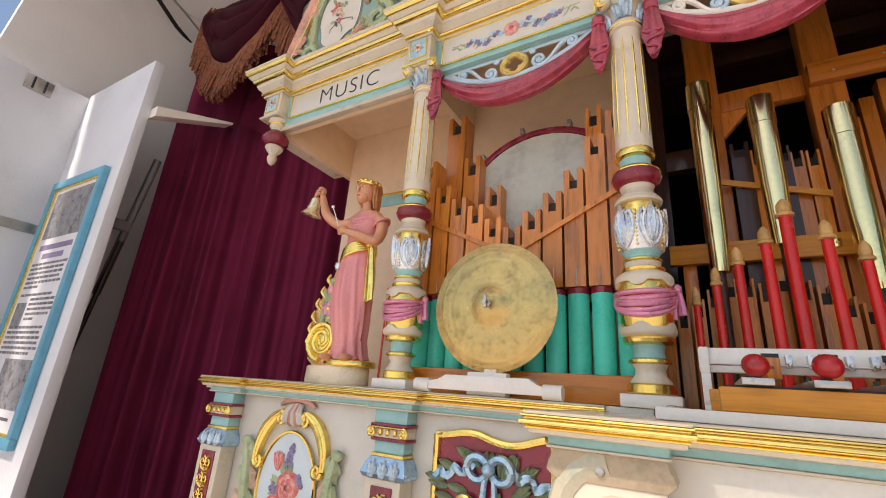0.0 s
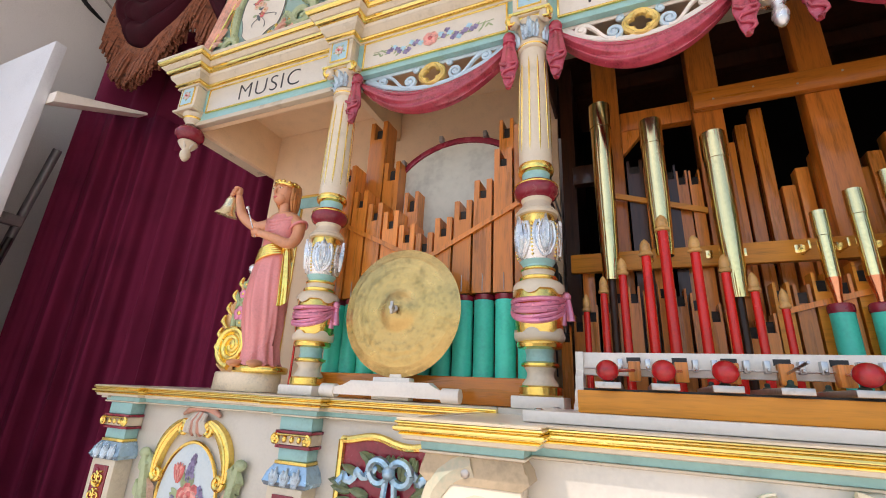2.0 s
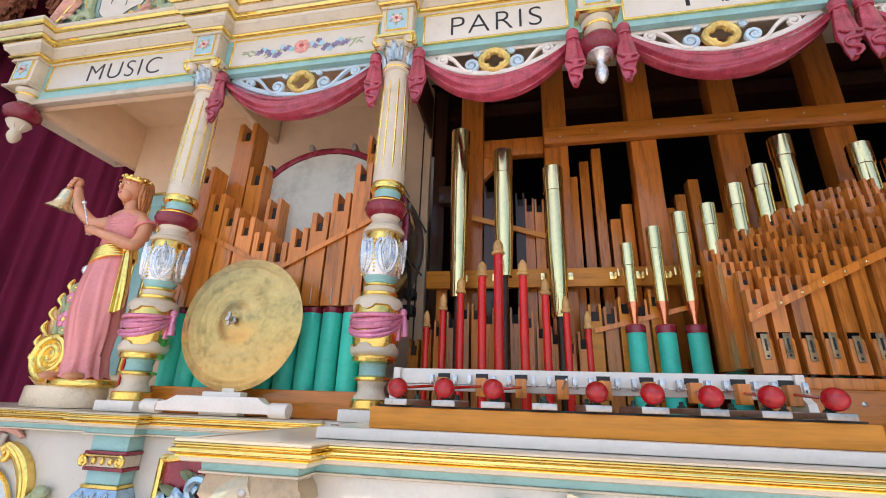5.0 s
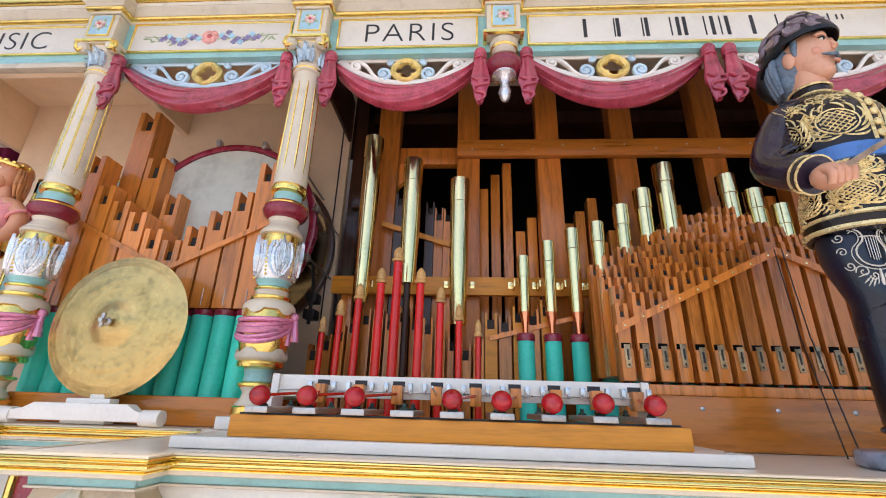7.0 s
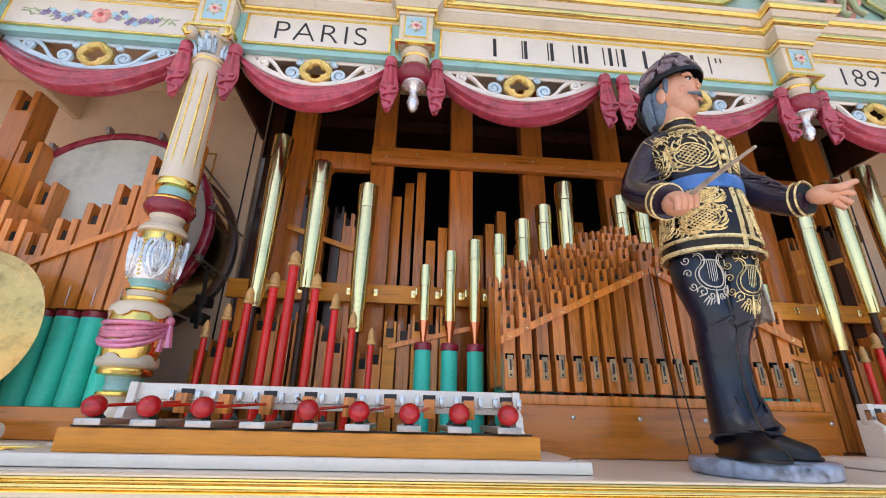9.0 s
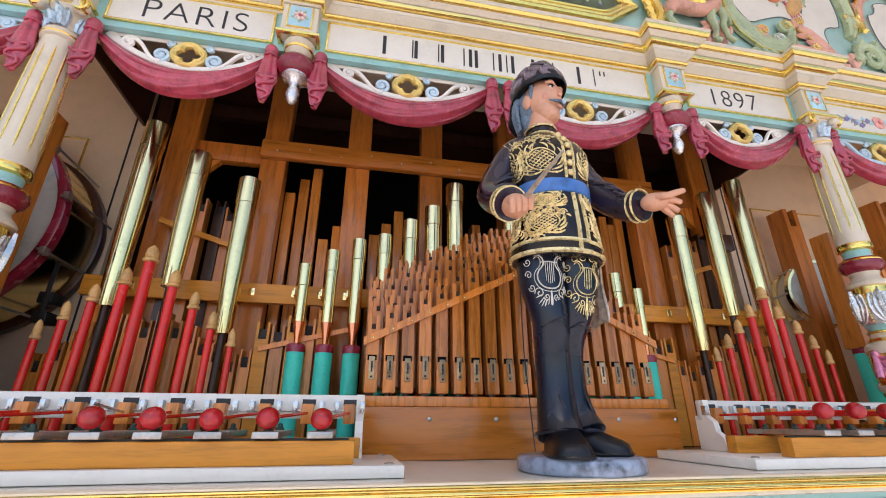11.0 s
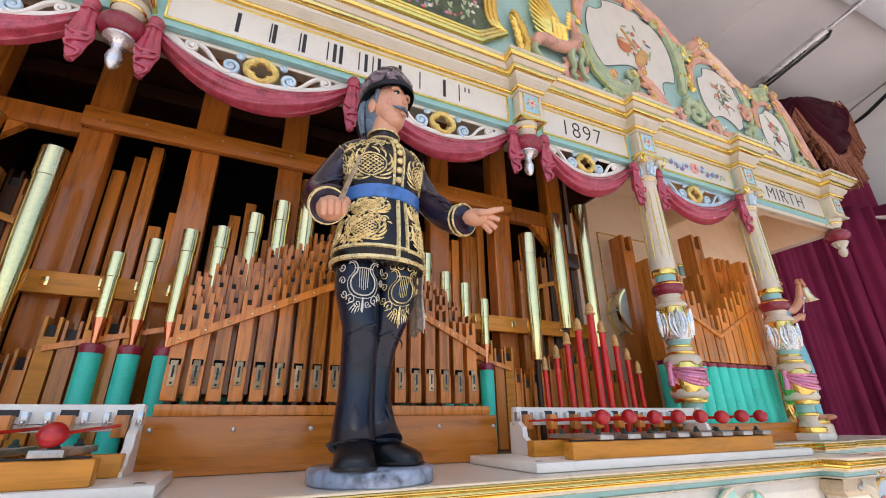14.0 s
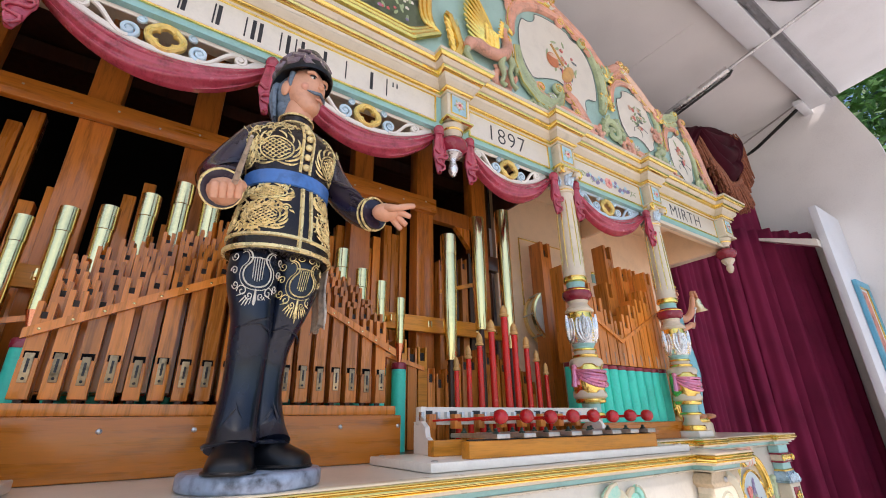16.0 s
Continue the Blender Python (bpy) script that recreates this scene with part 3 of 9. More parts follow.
def info_board(s, xa, xb, z0, z1, red):
    """Framed notice: blue outer frame, gilt slip, printed sheet."""
    x0, x1 = min(xa, xb), max(xa, xb)
    yb = 0.949
    t = thing("info_board", ((x0 + x1) / 2, yb, z0), "framed %s in a blue and gilt frame" % ("red printed poster" if red else "printed notice with old photographs"), "notice", "framed boards")
    part("backing", one(box, x0 + 0.01, x1 - 0.01, yb - 0.012, yb - 0.001, z0 + 0.01, z1 - 0.01), WHITE, t)
    w = 0.05
    for a, b, c, d in ((x0, x1, z1 - w, z1), (x0, x1, z0, z0 + w), (x0, x0 + w, z0 + w, z1 - w), (x1 - w, x1, z0 + w, z1 - w)):
        part("frame_rail", one(box, a, b, yb - 0.032, yb - 0.001, c, d, 0.004), FRAMEBLUE, t, "blue frame rail")
    g = 0.014
    xa2, xb2, za, zb = x0 + w, x1 - w, z0 + w, z1 - w
    for a, b, c, d in ((xa2, xb2, zb - g, zb), (xa2, xb2, za, za + g), (xa2, xa2 + g, za + g, zb - g), (xb2 - g, xb2, za + g, zb - g)):
        part("gilt_slip", one(box, a, b, yb - 0.026, yb - 0.012, c, d, 0.002), GOLDPAINT, t, "gilt inner slip")
    part("sheet", one(box, xa2 + g, xb2 - g, yb - 0.016, yb - 0.0125, za + g, zb - g), PAPER, t, "white printed sheet")
    xa2, xb2, za, zb = xa2 + g + 0.03, xb2 - g - 0.03, za + g + 0.02, zb - g - 0.02
    yy = yb - 0.0172
    if red:
        part("print", one(box, xa2, xb2, yy, yb - 0.0162, za, zb), SEPIA, t, "red picture")
        return
    part("photo", one(box, xa2, xb2, yy, yb - 0.0162, zb - 0.30, zb), PHOTO, t, "grey photograph of tents and a crowd")
    z = zb - 0.34
    for k in (0.9, 0.6):
        part("heading_bar", one(box, xa2 + (1 - k) * 0.25, xb2 - (1 - k) * 0.25, yy, yb - 0.0162, z - 0.032, z), LILAC, t, "lilac heading line")
        z -= 0.055
    rg = random.Random(3)
    i = 0
    while z > za + 0.34:
        i += 1
        xl = xa2 + (0.16 if 7 < i < 13 else 0)
        x = xl
        bm = B()
        end = xb2 - rg.random() * (0.05 if i % 6 else 0.3)
        while x < end - 0.02:
            wl = 0.015 + rg.random() * 0.05
            box(bm, x, min(end, x + wl), yy, yb - 0.0162, z - 0.014, z)
            x += wl + 0.010
        part("text_line", bm, INK, t)
        if i == 13:
            part("photo", one(box, xa2, xa2 + 0.13, yy, yb - 0.0162, z, z + 0.13), PHOTO, t)
        z -= 0.027 if i % 6 else 0.045
    part("photo", one(box, xa2 + 0.12, xb2, yy, yb - 0.0162, za + 0.08, za + 0.32), PHOTO, t, "grey photograph of a carousel")
    part("text_line", one(box, xa2, xb2 - 0.05, yy, yb - 0.0162, za + 0.03, za + 0.044), INK, t)


for s in (-1, 1):
    side_leaf(s)
info_board(-1, XC - 4.04, XC - 4.70, 1.10, 2.57, False)
info_board(1, XC + 4.545, XC + 4.872, 1.75, 2.63, True)
b = thing("info_strap", (XC - 4.745, 0.55, 2.3), "grey steel strap across the side panel", "strap")
part("strap", one(box, XC - 4.757, XC - 4.748, 0.2, 0.94, 2.24, 2.30, 0.002), OLDSTEEL, b)


# ---- curtains ----
def drape(name, plan, z0, z1, fold, amp, label, seed, top_amp=0.5):
    """Pleated cloth hung along a plan line."""
    rg = random.Random(seed)
    pts = [Vector((x, y, 0)) for x, y in plan]
    seg = [(b - a).length for a, b in zip(pts, pts[1:])]
    total = sum(seg)
    nu = int(total / fold * 14)
    ph = [rg.uniform(0, 6.28) for _ in range(4)]
    bm = B()
    grid, back = [], []
    nv = 12
    for i in range(nu + 1):
        d = total * i / nu
        k = 0
        e = d
        while k < len(seg) - 1 and e > seg[k]:
            e -= seg[k]
            k += 1
        c = pts[k].lerp(pts[k + 1], e / seg[k])
        dr = (pts[k + 1] - pts[k]).normalized()
        nn = Vector((dr.y, -dr.x, 0))
        w = 2 * math.pi * d / fold
        row = []
        for j in range(nv + 1):
            v = j / nv
            a = amp * (1 - top_amp * v)
            o = a * (math.sin(w + 1.5 * math.sin(w * 0.31 + ph[0]) + 0.5 * v) + 0.55 * math.sin(w * 0.57 + ph[1] + 0.9 * v) + 0.5 * math.sin(w * 0.23 + ph[2] + v) + 0.22 * math.sin(w * 2.7 + ph[3] + 1.4 * v))
            row.append(c + nn * o + Vector((0, 0, z0 + (z1 - z0) * v)))
        grid.append(row)
    rings(bm, grid, 0, close=False, caps=False)
    ob = solo(name, bm, VELVET, label, "curtain", "stage curtains", sharp=80)
    sd = ob.modifiers.new("cloth", "SOLIDIFY")
    sd.thickness = 0.006
    return ob


def fringed_valance(s):
    """Looped pelmet cloth with a hanging fringe."""
    t = thing("fringed_valance", (XC + s * 3.9, 1.45, 3.2), "wine velvet pelmet swag, darkened for shade, with a rust-brown fringe", "pelmet", "fringed pelmets")
    xl, xr = 3.20, 4.40  # from the middle outwards
    bm = B()
    nu, nv = 48, 44
    grid = []
    for i in range(nu + 1):
        u = i / nu
        row = []
        for j in range(nv + 1):
            v = j / nv
            h = xl + (xr - xl) * u
            ztop = 3.94 + 0.37 * (h - 3.28)
            if h < 3.45:
                zb = 3.50 + 0.40 * (max(0, h - 3.20) / 0.25) ** 1.3
            else:
                zb = 3.90 + 0.14 * (h - 3.45) / 0.95 - 0.42 * max(0, math.sin(math.pi * (h - 3.45) / 0.95)) ** 0.85
            z = ztop + (zb - ztop) * v
            fold = 0.075 * abs(math.sin(v * 11 + 2.6 * math.sin(math.pi * u) + 0.6 * math.sin(u * 9))) ** 0.7 * math.sin(math.pi * min(1, u * 1.05)) + 0.03 * math.sin(u * 24 + v * 3) * v * (1 if u > 0.75 else 0.25)
            row.append(Vector((XC + s * h, 1.44 - 0.07 * math.sin(math.pi * v) - fold - 0.05 * v, z)))
        grid.append(row)
    rings(bm, grid, 0, close=False, caps=False)
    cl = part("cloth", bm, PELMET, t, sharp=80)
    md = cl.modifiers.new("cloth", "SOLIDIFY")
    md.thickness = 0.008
    bm = B()
    rg = random.Random(9)
    edge = [r[-1] for r in grid]
    for q in range(4):
        tube(bm, [p + Vector((0, -0.004, 0.014 - 0.014 * q)) for p in edge], 0.009, 6)
    for i in range(430):
        f = i / 430 * nu
        k = int(f)
        p = edge[k].lerp(edge[min(nu, k + 1)], f - k)
        ln = 0.275 + rg.uniform(-0.03, 0.03)
        o = Vector((rg.uniform(-0.012, 0.012), rg.uniform(-0.03, 0.012), 0))
        tube(bm, [p, p + o + Vector((0, 0, -ln * 0.5)), p + o * 1.6 + Vector((rg.uniform(-0.01, 0.01), 0, -ln))], [0.0085, 0.0105, 0.0075], 5)
    part("fringe", bm, FRINGE, t, "rust-brown bullion fringe")
    # gathered end with a fringe tuft
    bm = B()
    for i in range(110):
        a = rg.uniform(0, 6.28)
        p = Vector((XC + s * (xr - 0.01 + 0.05 * math.cos(a) * rg.random()), 1.42 + 0.06 * math.sin(a), 4.30 - rg.random() * 0.30))
        tube(bm, [p, p + Vector((s * 0.03, -0.02, -0.10)), p + Vector((s * 0.03, -0.02, -0.22))], 0.008, 4)
    part("fringe_tuft", bm, FRINGE, t, "rust-brown gathered fringe")


for s in (-1, 1):
    drape("stage_curtain", [(XC + s * 2.86, 2.02), (XC + s * 3.86, 1.66), (XC + s * 4.05, 1.52), (XC + s * 4.31, 1.33) if s < 0 else (XC + s * 4.84, 1.16)], 0.27, 3.20, 0.150, 0.052,
          "burgundy velvet stage curtain hanging in soft pleats", 5 + s)
    drape("stage_curtain", [(XC + s * 2.9, 2.14), (XC + s * 3.9, 1.70), (XC + s * 4.30, 1.50), (XC + s * 4.40, 1.40) if s < 0 else (XC + s * 4.44, 1.40)], 3.0, 4.00, 0.25, 0.030,
          "upper burgundy velvet curtain behind the pelmet", 8 + s)
    fringed_valance(s)


# ---- trees outside ----
def tree(x, y, h, seed):
    rg = random.Random(seed)
    t = thing("tree", (x, y, 0), "leafy green broadleaf tree behind the booth", "tree", "trees outside")
    bm = B()
    tube(bm, [(x, y, -0.02), (x + 0.1, y, h * 0.3), (x, y + 0.1, h * 0.6), (x, y, h * 0.85)], [0.28, 0.2, 0.13, 0.04], 10)
    for i in range(9):
        a = rg.uniform(0, 6.28)
        z = h * rg.uniform(0.3, 0.7)
        tube(bm, [(x, y, z), (x + math.cos(a) * 0.9, y + math.sin(a) * 0.9, z + 0.7), (x + math.cos(a) * 1.9, y + math.sin(a) * 1.9, z + 1.2)], [0.09, 0.06, 0.02], 6)
    part("trunk", bm, BARK, t)
    co, fc = [], []
    for i in range(5200):
        a, b2 = rg.uniform(0, 6.28), rg.uniform(-1, 1)
        r = rg.random() ** 0.4 * (1 + 0.25 * math.sin(3 * a + seed))
        c = Vector((x + 2.4 * r * math.cos(a) * math.sqrt(1 - b2 * b2), y + 2.4 * r * math.sin(a) * math.sqrt(1 - b2 * b2), h * 0.62 + h * 0.42 * r * b2))
        u = Vector((rg.gauss(0, 1), rg.gauss(0, 1), rg.gauss(0, 0.6))).normalized()
        w = u.cross(Vector((rg.gauss(0, 1), rg.gauss(0, 1), rg.gauss(0, 1)))).normalized()
        k = len(co)
        ln = rg.uniform(0.09, 0.16)
        co += [c - u * ln, c + w * ln * 0.45, c + u * ln, c - w * ln * 0.45]
        fc.append((k, k + 1, k + 2, k + 3))
    me = bpy.data.meshes.new("crown")
    me.from_pydata([v - Vector((x, y, 0)) for v in co], [], fc)
    me.materials.append(GRASSY)
    ob = new("crown", me)
    ob.parent = t


for x, y, h, sd in ((11.5, 0.6, 8.5, 2), (13.0, 3.2, 9.5, 4), (12.2, -2.6, 9.0, 6), (15.5, 0.5, 11, 8)):
    tree(x, y, h, sd)


# ---- organ: case, alcoves and sound chamber ----
DECK, SHELF = 1.497, 1.483
FY = 1.205  # face of the frieze
CY = 1.210  # axis of the columns
COLS = (2.117, 1.369)  # outer and inner column, from the middle


def X(h):
    return XC + h


def organ_shell():
    t = thing("organ_case", (XC, 1.6, 0.25), "cream painted organ case with open alcoves", "organ case")
    for s in (-1, 1):
        xa, xb = sorted((X(s * 2.975), X(s * 1.365)))
        part("alcove_back", one(box, xa, xb, 1.73, 1.76, 1.45, 3.0), WALLCREAM, t, "cream painted alcove wall")
        part("alcove_ceiling", one(box, xa, xb, 1.252, 1.728, 2.93, 2.97), WALLCREAM, t)
        xs = X(s * 2.975)
        part("side_fascia", one(box, min(xs, xs + s * 0.03), max(xs, xs + s * 0.03), 1.252, 1.76, 2.67, 3.0, 0.003), WALLCREAM, t)
        xm = X(s * 2.155)
        part("header_board", one(box, min(xm, xm + s * 0.03), max(xm, xm + s * 0.03), 1.252, 1.728, 2.75, 2.928, 0.002), WALLCREAM, t)
        xc = X(s * 1.366)
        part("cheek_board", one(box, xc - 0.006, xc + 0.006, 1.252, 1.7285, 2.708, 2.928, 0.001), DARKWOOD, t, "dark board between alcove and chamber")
        # black joint beside the wall edge, gilt and blue framing on the wall
        xj = X(s * 1.40)
        part("joint_strip", one(box, xj - 0.003, xj + 0.003, 1.7275, 1.731, 1.6, 2.9), BLACKPAINT, t, "thin black joint")
        for a, b, c, d, m in ((2.82, 2.20, 2.50, 2.515, GOLDPAINT), (2.82, 2.20, 2.44, 2.498, BLUE), (2.80, 2.74, 1.62, 2.438, BLUE), (2.82, 2.805, 1.62, 2.498, GOLDPAINT), (2.735, 2.725, 1.62, 2.435, GOLDPAINT),
                              (1.55, 1.545, 2.2, 2.62, GOLDPAINT), (2.0, 1.545, 2.615, 2.62, GOLDPAINT)):
            x0, x1 = sorted((X(s * a), X(s * b)))
            part("wall_moulding", one(box, x0, x1, 1.722, 1.7305, c, d, 0.001), m, t)
        part("alcove_floor", one(box, xa, xb, 1.167, 1.728, 1.455, 1.4955), IVORY, t)
        # wooden wind chest under the alcove pipes
        x0, x1 = sorted((X(s * 2.10), X(s * 1.40)))
        part("wind_chest", one(box, x0, x1, 1.245, 1.70, 1.4965, 1.572, 0.004), WOODX, t, "orange wood wind chest")
    # black sheet painted for the darkness behind the pipes
    part("chamber_back", one(box, X(-1.36), X(1.36), 2.34, 2.36, 1.2, 3.4), BLACK, t, "black sheet for the unlit depth behind the pipes")
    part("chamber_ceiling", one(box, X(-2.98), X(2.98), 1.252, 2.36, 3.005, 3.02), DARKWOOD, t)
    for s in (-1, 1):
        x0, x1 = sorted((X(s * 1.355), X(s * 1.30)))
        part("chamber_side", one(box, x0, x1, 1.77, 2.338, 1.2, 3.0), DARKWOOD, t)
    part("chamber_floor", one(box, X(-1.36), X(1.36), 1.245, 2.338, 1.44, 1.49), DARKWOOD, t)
    return t


organ_shell()


def frame_timber():
    """Upright posts and rails of the swell frame behind the pipes."""
    t = thing("timber_frame", (XC, 1.75, 1.5), "orange varnished timber frame behind the pipes", "frame")
    for k, h in enumerate((-1.158, -0.816, -0.484, -0.176, 0.176, 0.484, 0.816, 1.158)):
        part("post", one(box, X(h) - 0.047, X(h) + 0.047, 1.612, 1.685, 1.492, 3.0, 0.004), POSTWOOD, t)
    part("rail", one(box, X(-0.862), X(0.862), 1.580, 1.611, 2.540, 2.616, 0.003), RAILWOOD, t)
    for s in (-1, 1):
        x0, x1 = sorted((X(s * 1.11), X(s * 0.864)))
        part("rail", one(box, x0, x1, 1.640, 1.680, 2.535, 2.616, 0.003), POSTWOOD, t)
        x0, x1 = sorted((X(s * 1.30), X(s * 1.206)))
        part("rail", one(box, x0, x1, 1.64, 1.68, 2.33, 2.41, 0.003), DARKWOOD, t)
        bm = B()
        a, b = X(s * 1.110), X(s * 1.02)
        pts = [(a, 2.534), (a, 2.43), (b, 2.534)]
        prism(bm, pts if s > 0 else pts[::-1], 1.645, 1.675, 0)
        part("gusset", bm, REDWOOD, t, "dark corner gusset")
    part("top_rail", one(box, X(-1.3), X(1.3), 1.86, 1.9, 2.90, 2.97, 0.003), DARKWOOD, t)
    for i in range(14):
        part("screw", one(ball, (X(-0.80 + i * 0.123), 1.579, 2.568 + 0.02 * (i % 2)), (0.004, 0.002, 0.004), 0, 6), OLDSTEEL, t)


frame_timber()


# ---- columns ----
PALESILVER = mat("pale_blue_silvered_paint", (0.58, 0.70, 0.78), 0.34, 0.35, var=0.22, size=60, bump=0.3)


def column(h):
    x, y = X(h), CY
    t = thing("column", (x, y, DECK), "turned cream column with gilt fluting, blue bands and a pink drape", "column", "front columns")
    part("plinth", one(box, x - 0.066, x + 0.066, y - 0.056, y + 0.075, DECK, 1.527, 0.003), WHITE, t)

    def turn(name, prof, m, lab="", seg=28):
        part(name, one(lathe, prof, x, y, 0, seg), m, t, lab)
    turn("base_ring", [(0.050, 1.527), (0.055, 1.531), (0.055, 1.549), (0.050, 1.553)], GOLD, "gilt base ring")
    turn("foot", [(0.047, 1.553), (0.047, 1.558), (0.036, 1.572), (0.034, 1.585), (0.041, 1.598)], CREAM)
    turn("ring", [(0.041, 1.598), (0.050, 1.602), (0.050, 1.608), (0.040, 1.613)], GOLD, "gilt ring")
    turn("neck", [(0.038, 1.612), (0.035, 1.628), (0.039, 1.645)], BLUE, "blue neck")
    turn("ring", [(0.040, 1.644), (0.058, 1.649), (0.061, 1.657), (0.058, 1.664)], GOLD, "gilt ring")
    turn("vase_rim", [(0.056, 1.663), (0.064, 1.668), (0.065, 1.682), (0.060, 1.686)], CREAM)
    turn("vase", [(0.060, 1.685), (0.064, 1.71), (0.0665, 1.74), (0.066, 1.77), (0.0635, 1.795), (0.060, 1.812)], GOLD, "gilt vase body")
    # lobed cream shoulders over the gilt vase, thick at the rim
    for nm, secs, dz in (("shoulder", ((0.0590, 1.803, 1), (0.0695, 1.800, 1), (0.0705, 1.806, 0.7), (0.0690, 1.815, 0), (0.062, 1.824, 0), (0.050, 1.829, 0), (0.049, 1.836, 0)), -0.013),
                         ("lower_band", ((0.0570, 1.684, 1), (0.0665, 1.685, 1), (0.0675, 1.680, 0.6), (0.0672, 1.674, 0), (0.0650, 1.669, 0), (0.060, 1.666, 0)), 0.012)):
        bm = B()
        rings(bm, [[Vector((x + r * math.cos(a), y + r * math.sin(a), z + w * dz * max(0, math.cos(5 * a + 2.2)) ** 0.6)) for a in [2 * math.pi * i / 60 for i in range(60)]] for r, z, w in secs], 0, caps=False)
        part(nm, bm, CREAM, t)
    turn("ring", [(0.050, 1.829), (0.054, 1.834), (0.054, 1.839), (0.046, 1.843)], GOLD, "gilt ring")
    turn("neck", [(0.045, 1.842), (0.043, 1.85), (0.046, 1.857)], CREAM)
    turn("ring", [(0.044, 1.856), (0.049, 1.860), (0.049, 1.864), (0.044, 1.868)], GOLD, "gilt ring")
    turn("neck", [(0.042, 1.867), (0.041, 1.874), (0.050, 1.887)], BLUE, "blue neck")
    turn("bulb", [(0.048, 1.886), (0.057, 1.91), (0.060, 1.945), (0.058, 1.98), (0.052, 2.01), (0.049, 2.03), (0.052, 2.04)], GOLD, "gilt bulb")
    # silvered acanthus round the bulb: paired ribs, a middle leaf and gilt beads
    def at(a, z, lift):
        u = (z - 1.886) / 0.154
        r = 0.049 + 0.0115 * math.sin(math.pi * min(1, max(0, 0.08 + 0.86 * u))) + lift
        return Vector((x + r * math.cos(a), y + r * math.sin(a), z))
    for k in range(5):
        a0 = 2 * math.pi * k / 5 + 0.25
        bm = B()
        # two pairs of ribs that swell, lean out and curl in at the top, round a ribbed middle leaf
        for sd in (-1, 1):
            for pts, r0 in (([(0.05, 1.892), (0.28, 1.902), (0.47, 1.925), (0.54, 1.950), (0.50, 1.976), (0.40, 1.993), (0.30, 1.995), (0.25, 1.984), (0.29, 1.974), (0.35, 1.976)], 0.0062),
                            ([(0.03, 1.896), (0.17, 1.912), (0.28, 1.932), (0.33, 1.952), (0.29, 1.972), (0.19, 1.988), (0.10, 2.000)], 0.0056)):
                n = len(pts) - 1
                tube(bm, [at(a0 + sd * p, z, 0.0005) for p, z in pts], [r0 * 0.92 * (0.55 + 0.5 * math.sin(math.pi * min(1, 1.25 * i / n))) for i in range(n + 1)], 7)
        rows = []
        for i in range(11):
            u = i / 10
            w = 0.19 * math.sin(math.pi * (0.10 + 0.86 * u)) * (1 + 0.10 * math.sin(u * 19))
            rows.append([at(a0 + e * w, 1.905 + 0.108 * u, 0.0045 + 0.005 * u * u + h2) for e, h2 in ((-1, -0.004), (-0.55, 0.003), (-0.2, 0.0), (0, 0.004), (0.2, 0.0), (0.55, 0.003), (1, -0.004))])
        rings(bm, rows, 0, close=False, caps=False)
        part("acanthus_leaf", bm, SILVER, t, "silvered acanthus leaf")
        a1 = a0 + math.pi / 5
        bm = B()
        for i in range(10):
            ball(bm, at(a1, 1.897 + i * 0.0105, 0.002), 0.0036, 0, 6)
        part("bead_string", bm, GOLD, t, "gilt bead string")
    turn("bulb_sheath", [(0.0485, 1.8865), (0.0555, 1.900), (0.0602, 1.925), (0.0612, 1.950), (0.0602, 1.974), (0.0570, 1.982)], SILVER, "silvered lower leaves")
    turn("bulb_rim", [(0.050, 2.022), (0.060, 2.024), (0.062, 2.031), (0.058, 2.038), (0.050, 2.040)], CREAM)
    turn("neck", [(0.052, 2.036), (0.054, 2.043), (0.043, 2.055), (0.040, 2.066), (0.046, 2.078)], CREAM)
    turn("collar", [(0.046, 2.077), (0.060, 2.088), (0.0665, 2.103), (0.062, 2.119), (0.050, 2.132)], MAROON, "glossy maroon collar")
    turn("collar_line", [(0.0615, 2.117), (0.0640, 2.1205), (0.0600, 2.1245)], GOLD, "gilt line")
    turn("neck", [(0.044, 2.130), (0.040, 2.145), (0.042, 2.163)], BLUE, "blue neck")
    turn("ring", [(0.042, 2.161), (0.052, 2.166), (0.0545, 2.175), (0.052, 2.184), (0.050, 2.190)], GOLD, "gilt ring")
    # fluted shaft
    bm = B()
    loops = []
    for i in range(9):
        u = i / 8
        z = 2.188 + 0.424 * u
        r = 0.0505 - 0.0065 * u
        loops.append([Vector((x + r * math.cos(a), y + r * math.sin(a), z)) for a in [2 * math.pi * q / 32 for q in range(32)]])
    rings(bm, loops, 0)
    part("shaft", bm, CREAM, t)
    for k in range(10):
        a = 2 * math.pi * k / 10 + 0.18
        bm = B()
        pts, rs = [], []
        for i in range(11):
            u = i / 10
            z = 2.222 + 0.36 * u
            r = 0.0505 - 0.0065 * (z - 2.188) / 0.424 - 0.0012
            pts.append((x + r * math.cos(a), y + r * math.sin(a), z))
            rs.append(0.0036 * math.sqrt(max(0.06, 1 - (2 * u - 1) ** 8)))
        tube(bm, pts, rs, 6)
        part("flute", bm, GOLD, t, "gilt flute")
    turn("astragal", [(0.044, 2.611), (0.051, 2.616), (0.051, 2.622), (0.046, 2.628), (0.051, 2.636), (0.050, 2.642), (0.043, 2.648)], CREAM)
    turn("ring", [(0.0500, 2.6225), (0.0530, 2.6255), (0.0500, 2.6285)], GOLD, "gilt ring")
    # capital: leaf bell, corner volutes and abacus
    turn("bell", [(0.041, 2.646), (0.043, 2.67), (0.050, 2.70), (0.060, 2.725)], CREAM)
